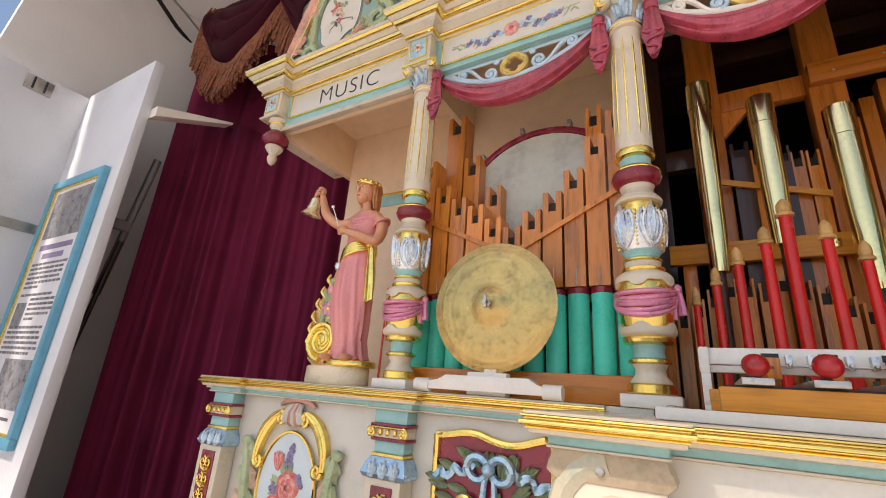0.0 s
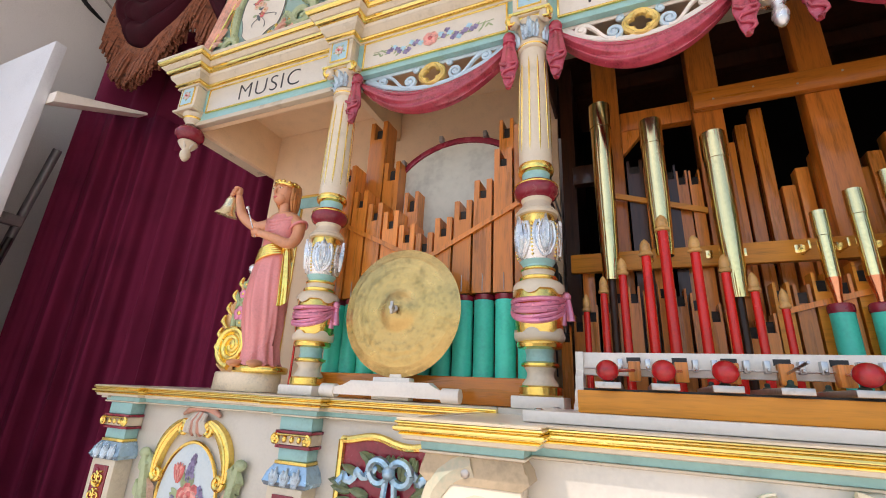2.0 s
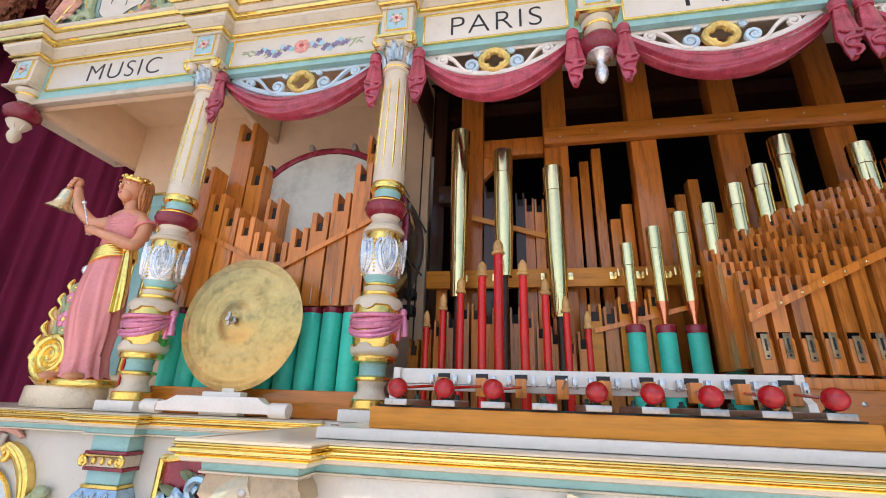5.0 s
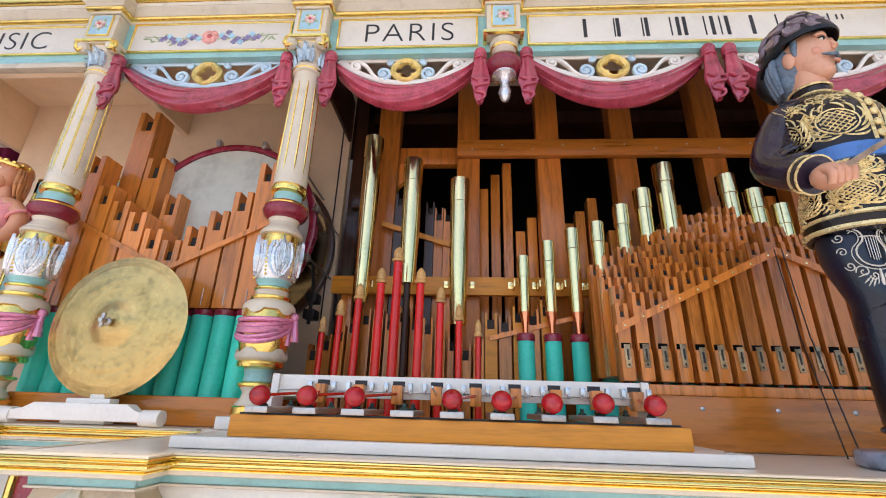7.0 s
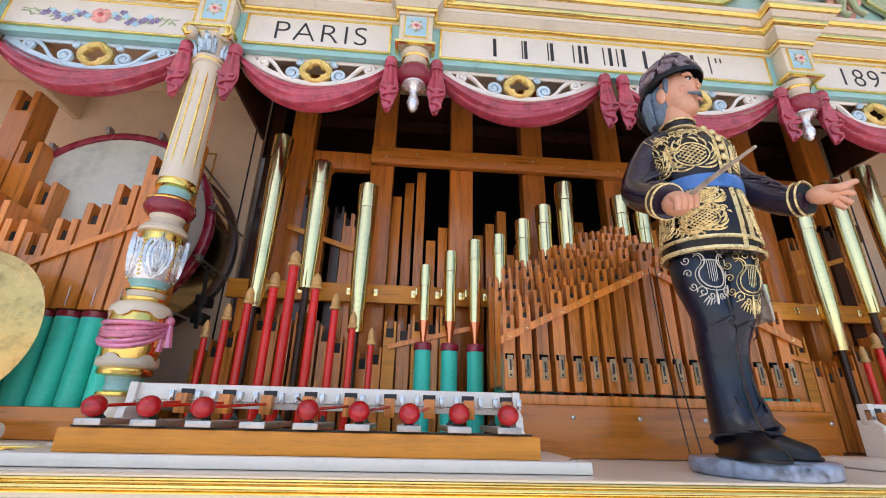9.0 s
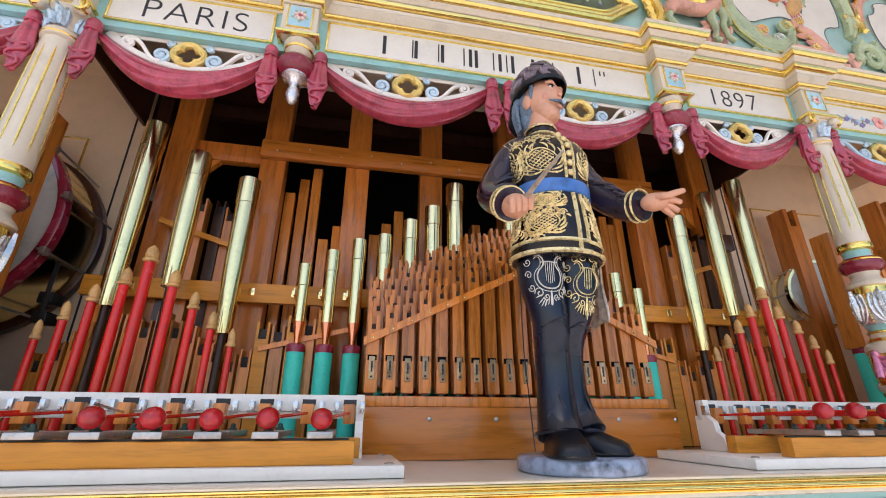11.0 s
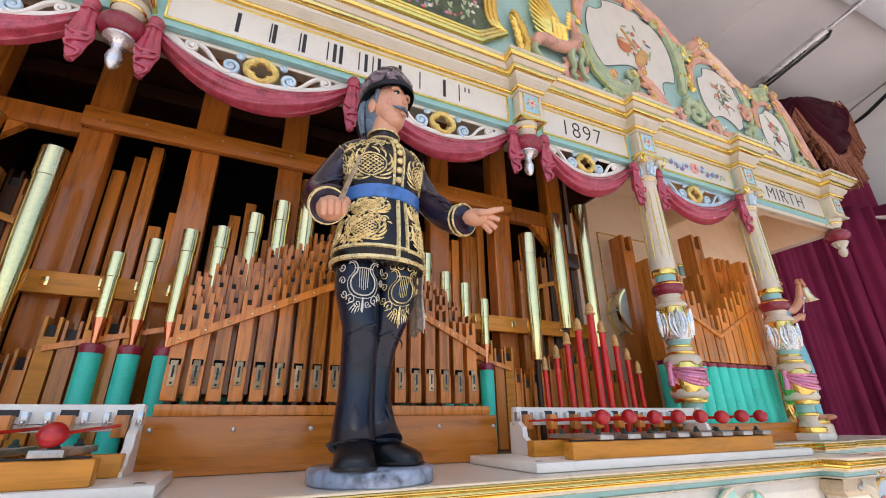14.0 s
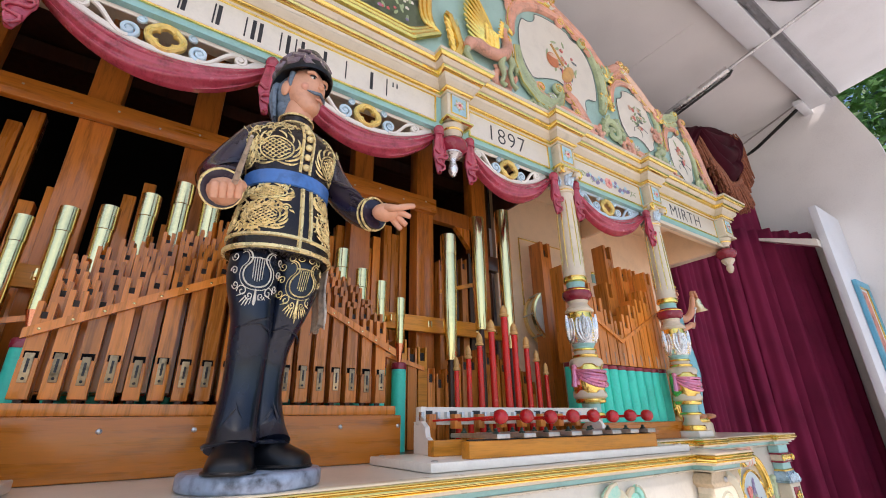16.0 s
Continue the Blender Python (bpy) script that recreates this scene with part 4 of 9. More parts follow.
    for k in range(4):
        # a tall middle leaf and two side leaves on each face
        bm = B()
        for da, ln, wd in ((0, 0.072, 0.30), (-0.42, 0.058, 0.24), (0.42, 0.058, 0.24), (-0.20, 0.044, 0.20), (0.20, 0.044, 0.20)):
            aa = k * math.pi / 2 + da
            rows = []
            for i in range(8):
                u = i / 7
                r = 0.047 + 0.018 * u * u + (0.007 if u > 0.9 else 0) + (0.004 if ln < 0.05 else 0)
                z = 2.648 + ln * u - (0.010 if u > 0.9 else 0)
                w = wd * math.sin(math.pi * (0.2 + 0.74 * u)) * (1 + 0.2 * math.sin(u * 20))
                rows.append([Vector((x + (r + lf) * math.cos(aa + q * w), y + (r + lf) * math.sin(aa + q * w), z)) for q, lf in ((-1, -0.002), (-0.5, 0.004), (0, 0.0), (0.5, 0.004), (1, -0.002))])
            rings(bm, rows, 0, close=False, caps=False)
        part("capital_leaf", bm, [PALESILVER], t, "pale blue and silver carved leaf")
        # paired ionic scrolls on the face
        fx, fy = math.cos(k * math.pi / 2), math.sin(k * math.pi / 2)
        for q in (-1, 1):
            cx0, cy0 = x + fx * 0.064 - fy * q * 0.056, y + fy * 0.064 + fx * q * 0.056
            bm = B()
            pts = []
            for i in range(24):
                u = i / 23
                r = 0.0205 * (1 - 0.84 * u)
                an = math.pi / 2 - q * 2 * math.pi * 1.45 * u
                pts.append(Vector((cx0 - fy * r * math.cos(an) + fx * 0.006 * u, cy0 + fx * r * math.cos(an) + fy * 0.006 * u, 2.716 + r * math.sin(an))))
            tube(bm, pts, [0.0068 - 0.0022 * i / 23 for i in range(24)], 7)
            ball(bm, (cx0 + fx * 0.006, cy0 + fy * 0.006, 2.716), 0.0048, 0, 8)
            ball(bm, (cx0 - fx * 0.012, cy0 - fy * 0.012, 2.716), (0.021, 0.021, 0.021), 1, 12)
            part("volute", bm, [GOLD, CREAM], t, "gilt and cream volute")
    part("abacus", one(box, x - 0.062, x + 0.062, y - 0.060, y + 0.060, 2.735, 2.748, 0.003), CREAM, t)
    part("egg_band", one(box, x - 0.055, x + 0.055, y - 0.053, y + 0.053, 2.725, 2.736, 0.004), GOLD, t, "gilt band")
    # pink drape slung across the vase, gathered into a side knot
    sg = 1 if h < 0 else -1
    ka = math.pi * 0.02 if h < 0 else math.pi * 0.98
    for k in range(6):
        f = k / 5
        pts = []
        for i in range(27):
            u = i / 26
            a = ka - sg * 1.42 * math.pi * u
            r = 0.0690 + 0.003 * math.sin(math.pi * min(1, u * 1.5)) + 0.0015 * math.cos(2.5 * k)
            z = 1.780 - (0.014 + 0.054 * f) * math.sin(math.pi * min(1, 0.02 + u / 0.78)) ** 0.65 + 0.003 * math.sin(k * 2 + 5 * u)
            pts.append((x + r * math.cos(a), y + r * math.sin(a), z))
        part("drape_fold", one(tube, pts, [0.0040 + 0.0027 * min(1, i / 5) for i in range(27)], 7), PINK, t, "rose pink drape fold")
    kx, ky = x + 0.074 * math.cos(ka), y + 0.074 * math.sin(ka)
    bm = B()
    ball(bm, (kx, ky, 1.786), (0.013, 0.013, 0.014), 0, 10)
    for q in (-0.006, 0.004):
        tube(bm, [(kx + q, ky, 1.780), (kx + q * 1.6, ky - 0.004, 1.755), (kx + q * 2.2, ky - 0.002, 1.715 + q)], [0.006, 0.009, 0.012], 8)
    part("drape_knot", bm, PINK, t, "rose pink knot and tail")
    return t


for h in COLS:
    column(-h), column(h)


# ---- entablature ----
BLOCKS = (-3.012, -2.137, -1.368, -0.700, 0.700, 1.368, 2.137, 3.012)
BF = 1.155  # face of the rosette blocks
HB = 0.057  # half width of a block


def front_path(step, hw, end):
    """Plan line of the front with a break at each block."""
    pts = [(X(-end), 1.70), (X(-end), BF - step)]
    for i, h in enumerate(BLOCKS):
        if i:
            pts += [(X(h - hw), FY - step), (X(h - hw), BF - step)]
        if i < len(BLOCKS) - 1:
            pts += [(X(h + hw), BF - step), (X(h + hw), FY - step)]
    pts += [(X(end), BF - step), (X(end), 1.70)]
    return pts


BLUSH = mat("blush_rose_paint", (0.78, 0.36, 0.30), 0.42, var=0.25, size=60, coat=0.15)
PALEPINK = mat("pale_pink_petal_paint", (0.76, 0.44, 0.42), 0.42, var=0.2, size=60)


def entablature():
    t = thing("entablature", (XC, FY, 2.685), "cream, blue and gilt frieze and cornice across the organ front", "frieze")
    part("frieze_board", one(box, X(-3.0), X(3.0), FY, 1.228, 2.712, 3.0), BLUE, t, "turquoise blue frieze board")
    for s in (-1, 1):
        x0, x1 = sorted((X(s * 3.0), X(s * 2.19)))
        part("architrave_edge", one(box, x0, x1, FY - 0.006, 1.228, 2.675, 2.6968, 0.002), CREAM, t)
        part("frieze_edge", one(box, x0, x1, FY, 1.228, 2.697, 2.7118), BLUE, t)
        part("soffit_board", one(box, x0, x1, 1.2285, 1.251, 2.675, 3.0), WALLCREAM, t)
    for s in (-1, 1):
        x0, x1 = sorted((X(s * 3.0), X(s * 3.075)))
        part("return_board", one(box, x0, x1, 1.215, 1.70, 2.672, 3.0), CREAM, t)
    base = front_path(0, HB, 3.090)
    bands = (("fascia", CREAM, [(0, 2.872), (0.004, 2.874), (0.004, 2.884), (0, 2.886)]),
             ("gilt_fillet", EDGEGOLD, [(0, 2.884), (0.010, 2.886), (0.016, 2.894), (0.013, 2.903), (0, 2.905)]),
             ("cove", CREAM, [(0, 2.904), (0.012, 2.906), (0.018, 2.916), (0.030, 2.926), (0.032, 2.934), (0, 2.936)]),
             ("cyma", CREAM, [(0, 2.934), (0.032, 2.936), (0.036, 2.944), (0.036, 2.950), (0, 2.952)]),
             ("gilt_cyma", EDGEGOLD, [(0, 2.951), (0.040, 2.953), (0.050, 2.961), (0.052, 2.972), (0, 2.974)]),
             ("corona", CREAM, [(0, 2.973), (0.056, 2.975), (0.062, 2.982), (0.070, 2.988), (0.070, 2.993), (0, 2.995)]),
             ("crown_gilt", EDGEGOLD, [(0, 2.994), (0.072, 2.995), (0.078, 3.000), (0.083, 3.007), (0.084, 3.014), (0, 3.015)]),
             ("crown", CREAM, [(0, 3.0145), (0.080, 3.015), (0.086, 3.022), (0.086, 3.030), (0.0, 3.032)]))
    for nm, m, prof in bands:
        bm = B()
        sweep(bm, base, [(o, 2.872 + (z - 2.872) * 0.87) for o, z in prof])
        part(nm, bm, m, t, "gilt moulding" if m is EDGEGOLD else "")
    part("top_board", one(box, X(-3.08), X(3.08), 1.12, 1.70, 2.992, 3.010), CREAM, t)
    # rosette blocks
    for h in BLOCKS:
        x = X(h)
        bm = B()
        box(bm, x - HB, x + HB, BF, FY - 0.0005 if abs(h) < 3 else 1.25, 2.748, 2.871, 0.002)
        bl = part("block", bm, CREAM, t, "cream pilaster block")
        part("block_panel", one(box, x - 0.037, x + 0.037, BF - 0.004, BF + 0.001, 2.775, 2.862, 0.002), SKYBLUE, bl, "blue panel")
        for a, b, c, d in ((x - 0.041, x - 0.036, 2.771, 2.866), (x + 0.036, x + 0.041, 2.771, 2.866), (x - 0.036, x + 0.036, 2.771, 2.775)):
            part("gilt_edge", one(box, a, b, BF - 0.005, BF + 0.001, c, d, 0.001), GOLD, bl, "gilt edge")
        bm = B()
        for k in range(5):
            a = k * math.pi * 0.4 + 0.3
            ball(bm, (x + 0.0125 * math.cos(a), BF - 0.006, 2.820 + 0.0125 * math.sin(a)), (0.0088, 0.0040, 0.0088), k % 2, 9)
            ball(bm, (x + 0.0150 * math.cos(a), BF - 0.0088, 2.820 + 0.0150 * math.sin(a)), (0.0042, 0.0020, 0.0042), 1 - k % 2, 7)
            leaf(bm, (x + 0.016 * math.cos(a + 0.63), BF - 0.0045, 2.820 + 0.016 * math.sin(a + 0.63)), (x + 0.030 * math.cos(a + 0.63), BF - 0.0045, 2.820 + 0.030 * math.sin(a + 0.63)), 0.009, 0.002, 3, 5)
        ball(bm, (x, BF - 0.0095, 2.820), 0.0052, 2, 8)
        part("rosette", bm, [PALEPINK, IVORY, ROSE, LEAFGREEN], bl, "painted pink rosette")
        bm = B()
        sweep(bm, [(x - HB, FY - 0.001), (x - HB, BF), (x + HB, BF), (x + HB, FY - 0.001)], [(0, 2.738), (0.010, 2.740), (0.012, 2.748), (0.006, 2.754), (0, 2.756)])
        part("block_foot", bm, GOLDPAINT if abs(h) < 3 else CREAM, bl, "moulded block foot")
    # lettered and flowered panels between the blocks
    texts = {0: "MUSIC", 1: None, 2: "PARIS", 3: "", 4: "1897", 5: None, 6: "MIRTH"}
    for i in range(7):
        a, b = BLOCKS[i] + HB + 0.035, BLOCKS[i + 1] - HB - 0.035
        x0, x1 = X(a), X(b)
        pn = part("panel", one(box, x0, x1, FY - 0.005, FY - 0.0005, 2.742, 2.862, 0.001), IVORY, t, "ivory frieze panel")
        for q in ((x0 - 0.007, x1 + 0.007, 2.735, 2.742), (x0 - 0.007, x0, 2.742, 2.868), (x1, x1 + 0.007, 2.742, 2.868), (x0, x1, 2.862, 2.868)):
            part("gilt_frame", one(box, q[0], q[1], FY - 0.008, FY - 0.0005, q[2], q[3], 0.001), GOLD, pn, "gilt frame strip")
        mid = (x0 + x1) / 2
        if texts[i]:
            wd, sh = {0: (0.350, 0.027), 2: (0.312, 0.008), 4: (0.212, -0.018), 6: (0.350, -0.032)}[i]
            words(texts[i], 0.080, mid + sh, FY - 0.0055, 2.763, wd, pn, BLACKPAINT, "black painted lettering")
        elif texts[i] == "":
            # maker's name kept as plain strokes
            for a, b in ((-0.424, -0.316), (-0.312, -0.222), (-0.216, -0.128), (-0.112, -0.100), (-0.090, -0.016), (0.001, 0.035), (0.050, 0.062), (0.131, 0.220), (0.315, 0.388)):
                for x0b, x1b, z0b in ((a, a + 0.012, 2.763), (b - 0.0045, b, 2.763)) if b - a > 0.02 else ((a, b, 2.763),):
                    part("name_stroke", one(box, X(x0b), X(x1b), FY - 0.0062, FY - 0.0048, z0b, 2.845), BLACKPAINT, pn, "black painted stroke")
            for a in (0.410, 0.428):
                part("name_stroke", one(box, X(a), X(a + 0.005), FY - 0.0062, FY - 0.0048, 2.818, 2.840), BLACKPAINT, pn, "black painted stroke")
        else:
            bm = B()
            rg = random.Random(11)
            for r, n2 in ((0.032, 7), (0.022, 6), (0.012, 5)):
                bloom(bm, (mid, FY - 0.0105 + 0.1 * r, 2.80), r, 0, n2, n2, 1)
            for s in (-1, 1):
                for k in range(16):
                    xx = mid + s * (0.042 + k * 0.0125)
                    zz = 2.795 + 0.012 * math.sin(k * 0.9) + rg.uniform(-0.014, 0.014)
                    if k < 12:
                        bloom(bm, (xx, FY - 0.0065, zz), 0.0125, 2 if k % 3 else 4, k, 4)
                    leaf(bm, (xx, FY - 0.0055, zz - 0.004), (xx + s * rg.uniform(0.012, 0.026), FY - 0.0055, zz + rg.uniform(-0.022, 0.024)), 0.007, 0.002, 3, 4)
                tube(bm, [(mid + s * 0.03, FY - 0.006, 2.79), (mid + s * 0.15, FY - 0.006, 2.80), (mid + s * 0.250, FY - 0.006, 2.808)], 0.0015, 4, 3)
            part("flower_garland", bm, [BLUSH, ROSE, VIOLET, LEAFGREEN, SKYBLUE], pn, "painted rose and violet garland")


entablature()


# ---- hanging pendants under the blocks ----
def pendant(h, end):
    x, y = X(h), 1.205
    t = thing("drop_pendant", (x, y, 2.74), "turned drop pendant with maroon ring and %s tip" % ("pale carved" if end else "silver"), "pendant", "drop pendants")
    part("cup", one(lathe, [(0.050, 2.738), (0.050, 2.73), (0.044, 2.722), (0.046, 2.712), (0.040, 2.70), (0.030, 2.688), (0.032, 2.678)], x, y, 0, 24), CREAM, t)
    part("gilt_ring", one(lathe, [(0.0455, 2.716), (0.0485, 2.711), (0.0455, 2.706)], x, y, 0, 24), GOLD, t, "gilt ring")
    dz = -0.01 if end else 0
    part("collar", one(lathe, [(0.03, 2.68), (0.052, 2.668), (0.064, 2.648), (0.062, 2.628), (0.045, 2.61), (0.03, 2.606)], x, y, dz, 28), MAROON, t, "glossy maroon ring")
    if end:
        part("tip", one(lathe, [(0.022, 2.600), (0.040, 2.592), (0.043, 2.585), (0.034, 2.574), (0.021, 2.560), (0.018, 2.548), (0.023, 2.536), (0.023, 2.522), (0.016, 2.505), (0.008, 2.496), (0.002, 2.494)], x, y, 0, 20), CREAM, t, "carved tip")
        bm = B()
        for k in range(6):
            a = k * math.pi / 3
            tube(bm, [(x + 0.038 * math.cos(a), y + 0.038 * math.sin(a), 2.582), (x + 0.027 * math.cos(a), y + 0.027 * math.sin(a), 2.568), (x + 0.018 * math.cos(a), y + 0.018 * math.sin(a), 2.553)], [0.003, 0.006, 0.002], 6)
        part("tip_leaves", bm, IVORY, t)
    else:
        part("dish", one(lathe, [(0.030, 2.612), (0.041, 2.609), (0.041, 2.602), (0.024, 2.592), (0.016, 2.582)], x, y, 0, 24), SILVER, t, "silvered dish")
        part("tip", one(lathe, [(0.016, 2.584), (0.013, 2.568), (0.018, 2.556), (0.021, 2.540), (0.017, 2.520), (0.009, 2.506), (0.002, 2.502)], x, y, 0, 16), SILVER, t, "silvered bud tip")


for h in (-3.0, -0.697, 0.697, 3.0):
    pendant(h, abs(h) > 2)


# ---- carved swags and pierced fretwork ----
def jabot(bm, x, y, z0, z1, w, s):
    """Carved hanging tail of cloth: round knot, fluted bell and a hem that folds to and fro."""
    k = (z0 - z1) / 0.20
    ball(bm, (x, y + 0.002, z0), (w * 0.36, 0.022, 0.024), 0, 18)
    tube(bm, [(x + w * 0.30 * math.cos(a), y + 0.002 + 0.018 * math.sin(a), z0 - 0.022) for a in [2 * math.pi * i / 20 for i in range(20)]], 0.0045, 6, 0, 1.0, True)
    loops = []
    for dz, hw, dp in ((0.016, 0.26, 0.012), (0.034, 0.30, 0.014), (0.060, 0.36, 0.016), (0.085, 0.42, 0.018), (0.108, 0.47, 0.019), (0.122, 0.46, 0.017), (0.134, 0.40, 0.012), (0.152, 0.34, 0.012), (0.166, 0.31, 0.010), (0.180, 0.22, 0.009), (0.194, 0.14, 0.007)):
        flute = 0.16 if dz < 0.125 else 0.05
        lean = -s * w * 0.04 * max(0, dz - 0.115) / 0.08
        loops.append([Vector((x + lean + hw * w * (1 + flute * math.cos(5 * a + 1.2)) * math.cos(a), y + dp * (1 + flute * math.cos(5 * a + 1.2)) * math.sin(a), z0 - dz * k)) for a in [2 * math.pi * i / 40 for i in range(40)]])
    rings(bm, loops, 0)
    hem = [(-0.46, 0.104), (-0.20, 0.114), (0.16, 0.112), (0.42, 0.110), (0.47, 0.119), (0.38, 0.129), (0.08, 0.132), (-0.22, 0.136), (-0.34, 0.146), (-0.26, 0.157), (0.02, 0.160), (0.24, 0.164), (0.27, 0.174), (0.14, 0.184), (-0.02, 0.188), (-0.06, 0.195)]
    tube(bm, [(x + s * w * (p - 0.5 * max(0, q - 0.115)), y - 0.016 + 0.050 * max(0, q - 0.11), z0 - q * k) for p, q in hem], [0.0052 + 0.0014 * math.sin(i * 1.3) for i in range(len(hem))], 8, 0)


def swag_bay(ha, hb, tint):
    """One bay: cloth crescent, two tails, pierced scrollwork with a quatrefoil."""
    xa, xb = X(ha), X(hb)
    mid, half = (xa + xb) / 2, (xb - xa) / 2
    t = thing("carved_swag", (mid, 1.22, 2.68), "carved raspberry swag with pierced %s scrollwork and a gilt quatrefoil" % ("pale blue" if tint else "white"), "swag", "carved swags")
    wt = 0.052
    xin = half - wt * 0.55
    y0, y1 = 1.2290, 1.2410  # the pierced board, just behind the frieze
    y = 1.234

    def low(u):  # lower edge of the pierced board
        return 2.704 - 0.097 * (1 - abs(u) ** 2.0)
    bm = B()
    nu, nv = 44, 34
    loops = []
    for i in range(nu + 1):
        u = -1 + 2 * i / nu
        a = low(u) - 0.010
        b = 2.645 - 0.142 * (1 - abs(u) ** 2.1)
        lp = []
        for j in range(nv + 1):
            v = j / nv
            bulge = 0.034 * math.sin(math.pi * (0.02 + 0.94 * v ** 1.15)) ** 0.8
            fold = 0.0105 * abs(math.sin(v * 8.5 + 1.3 * math.sin(u * 1.7) + 0.4)) ** 0.6 - 0.006 + 0.0022 * math.sin(v * 31 + 3 * u + math.sin(5 * u))
            lp.append(Vector((mid + u * xin, y - bulge - fold * (1.2 - 0.3 * abs(u)), a + (b - a) * v)))
        for j in range(nv, -1, -1):
            v = j / nv
            lp.append(Vector((mid + u * xin, y + 0.012, a + (b - a) * v)))
        loops.append(lp)
    rings(bm, loops, 0)
    part("cloth", bm, SWAG, t, "carved raspberry cloth", 60)
    for s in (-1, 1):
        bm = B()
        jabot(bm, mid + s * (half - wt * 0.30), 1.190, 2.690, 2.480, 0.062, 1)
        part("tail", bm, SWAG, t, "carved raspberry tail", 60)
    m = FRETBLUE if tint else WHITE
    bm = B()
    band(bm, [(mid - xin, 0, 2.718), (mid + xin, 0, 2.718)], 0.026, y0 + 0.003, y1 - 0.001)
    part("top_rail", bm, m, t, "painted rail")
    part("curved_rail", one(band, [(mid + u * xin, 0, low(u) + 0.004) for u in [-1 + 2 * i / 32 for i in range(33)]], 0.020, y0, y1), m, t, "painted curved rail")
    cz = 2.663
    bm = B()
    loops = []
    for i in range(65):
        a = 2 * math.pi * i / 64
        ro = 0.048 + 0.0035 * abs(math.cos(2 * a))
        ri = 0.0205 + 0.0125 * abs(math.cos(2 * a)) ** 0.7
        c, q = math.cos(a) * 1.08, math.sin(a)
        loops.append([Vector((mid + r * c, yy, cz + r * q)) for r, yy in ((ri, y1), (ri, y0 - 0.001), (ri + 0.006, y0 - 0.007), ((ri + ro) / 2, y0 - 0.003), (ro - 0.005, y0 - 0.007), (ro, y0 - 0.001), (ro, y1))])
    rings(bm, loops, 0, caps=False)
    part("quatrefoil", bm, QUATREGOLD, t, "yellow gilt quatrefoil")
    k = min(1.12, half / 0.30)
    for s in (-1, 1):
        # large curl beside the quatrefoil, running out as a rising stem to a second curl
        cx, c2 = mid + s * 0.088 * k, cz - 0.012
        ex, ez = mid + s * 0.196 * k, cz + 0.022
        bm = B()
        sp = spiral(cx, c2, 0.026, 0.006, -math.pi / 2, 1.35, 0, 26, -s)
        band(bm, sp, [0.0135 - 0.004 * i / 25 for i in range(26)], y0 - 0.001, y1 - 0.002)
        ball(bm, (cx, y0 + 0.002, c2), (0.009, 0.006, 0.009), 0, 10)
        part("inner_curl", bm, FRETBLUE, t, "pale blue carved curl")
        bm = B()
        band(bm, bez((cx - s * 0.004, 0, c2 - 0.027), (cx + s * 0.045 * k, 0, c2 - 0.034), (cx + s * 0.050 * k, 0, ez + 0.012), (ex, 0, ez + 0.020), 16), [0.015 - 0.003 * math.sin(math.pi * i / 15) for i in range(16)], y0 - 0.002, y1 - 0.003)
        sp = spiral(ex, ez, 0.020, 0.005, math.pi / 2, 1.3, 0, 22, -s)
        band(bm, sp, [0.012 - 0.004 * i / 21 for i in range(22)], y0 - 0.0015, y1 - 0.0035)
        ball(bm, (ex, y0 + 0.002, ez), (0.007, 0.005, 0.007), 0, 8)
        part("rising_stem", bm, m, t, "painted rising scroll stem")
        bm = B()
        ball(bm, (mid + s * 0.066 * k, y0 + 0.002, 2.700), (0.010, 0.006, 0.010), 0, 10)
        band(bm, spiral(mid + s * 0.066 * k, 2.700, 0.014, 0.009, math.pi / 2, 0.7, 0, 12, s), 0.007, y0, y1 - 0.004)
        part("top_curl", bm, FRETBLUE, t, "small pale blue curl")
        bm = B()
        band(bm, bez((mid + s * xin * 0.98, 0, 2.712), (mid + s * xin * 0.90, 0, 2.700), (mid + s * xin * 0.86, 0, 2.690), (mid + s * xin * 0.74, 0, low(0.74) + 0.006), 10), [0.026 - 0.0015 * i for i in range(10)], y0 + 0.0015, y1 - 0.004)
        part("corner_leaf", bm, m, t, "painted corner leaf")
    return t


FRETBLUE = mat("pale_ice_blue_paint", (0.56, 0.72, 0.82), 0.38, var=0.08, coat=0.2)
QUATREGOLD = mat("yellow_gilt_paint", (0.86, 0.66, 0.22), 0.38, 0.35, var=0.12, size=40, bump=0.2)
EDGE = [-2.137, -1.368, -0.700, 0.0, 0.700, 1.368, 2.137]
for a, b in zip(EDGE, EDGE[1:]):
    ia = 0.062 if a else 0.017
    ib = 0.062 if b else 0.017
    swag_bay(a + ia, b - ib, abs(a + b) > 3)


# ---- crest above the cornice ----
def crest_outline(s, h0, h1):
    """Top edge of the crest from the middle outwards."""
    pts = [(0.60, 3.95), (0.75, 3.92), (0.95, 3.80), (1.10, 3.84), (1.28, 3.97), (1.45, 4.0), (1.60, 3.94), (1.75, 3.87), (1.86, 3.77), (1.94, 3.69), (2.0, 3.75), (2.07, 3.81), (2.14, 3.825), (2.27, 3.74), (2.38, 3.65),
           (2.48, 3.595), (2.58, 3.61), (2.68, 3.66), (2.76, 3.665), (2.84, 3.61), (2.90, 3.51), (2.94, 3.41), (2.98, 3.29), (3.03, 3.17), (3.07, 3.09), (3.09, 3.02)]
    return [p for p in pts if h0 <= p[0] <= h1]


CRY = 1.215


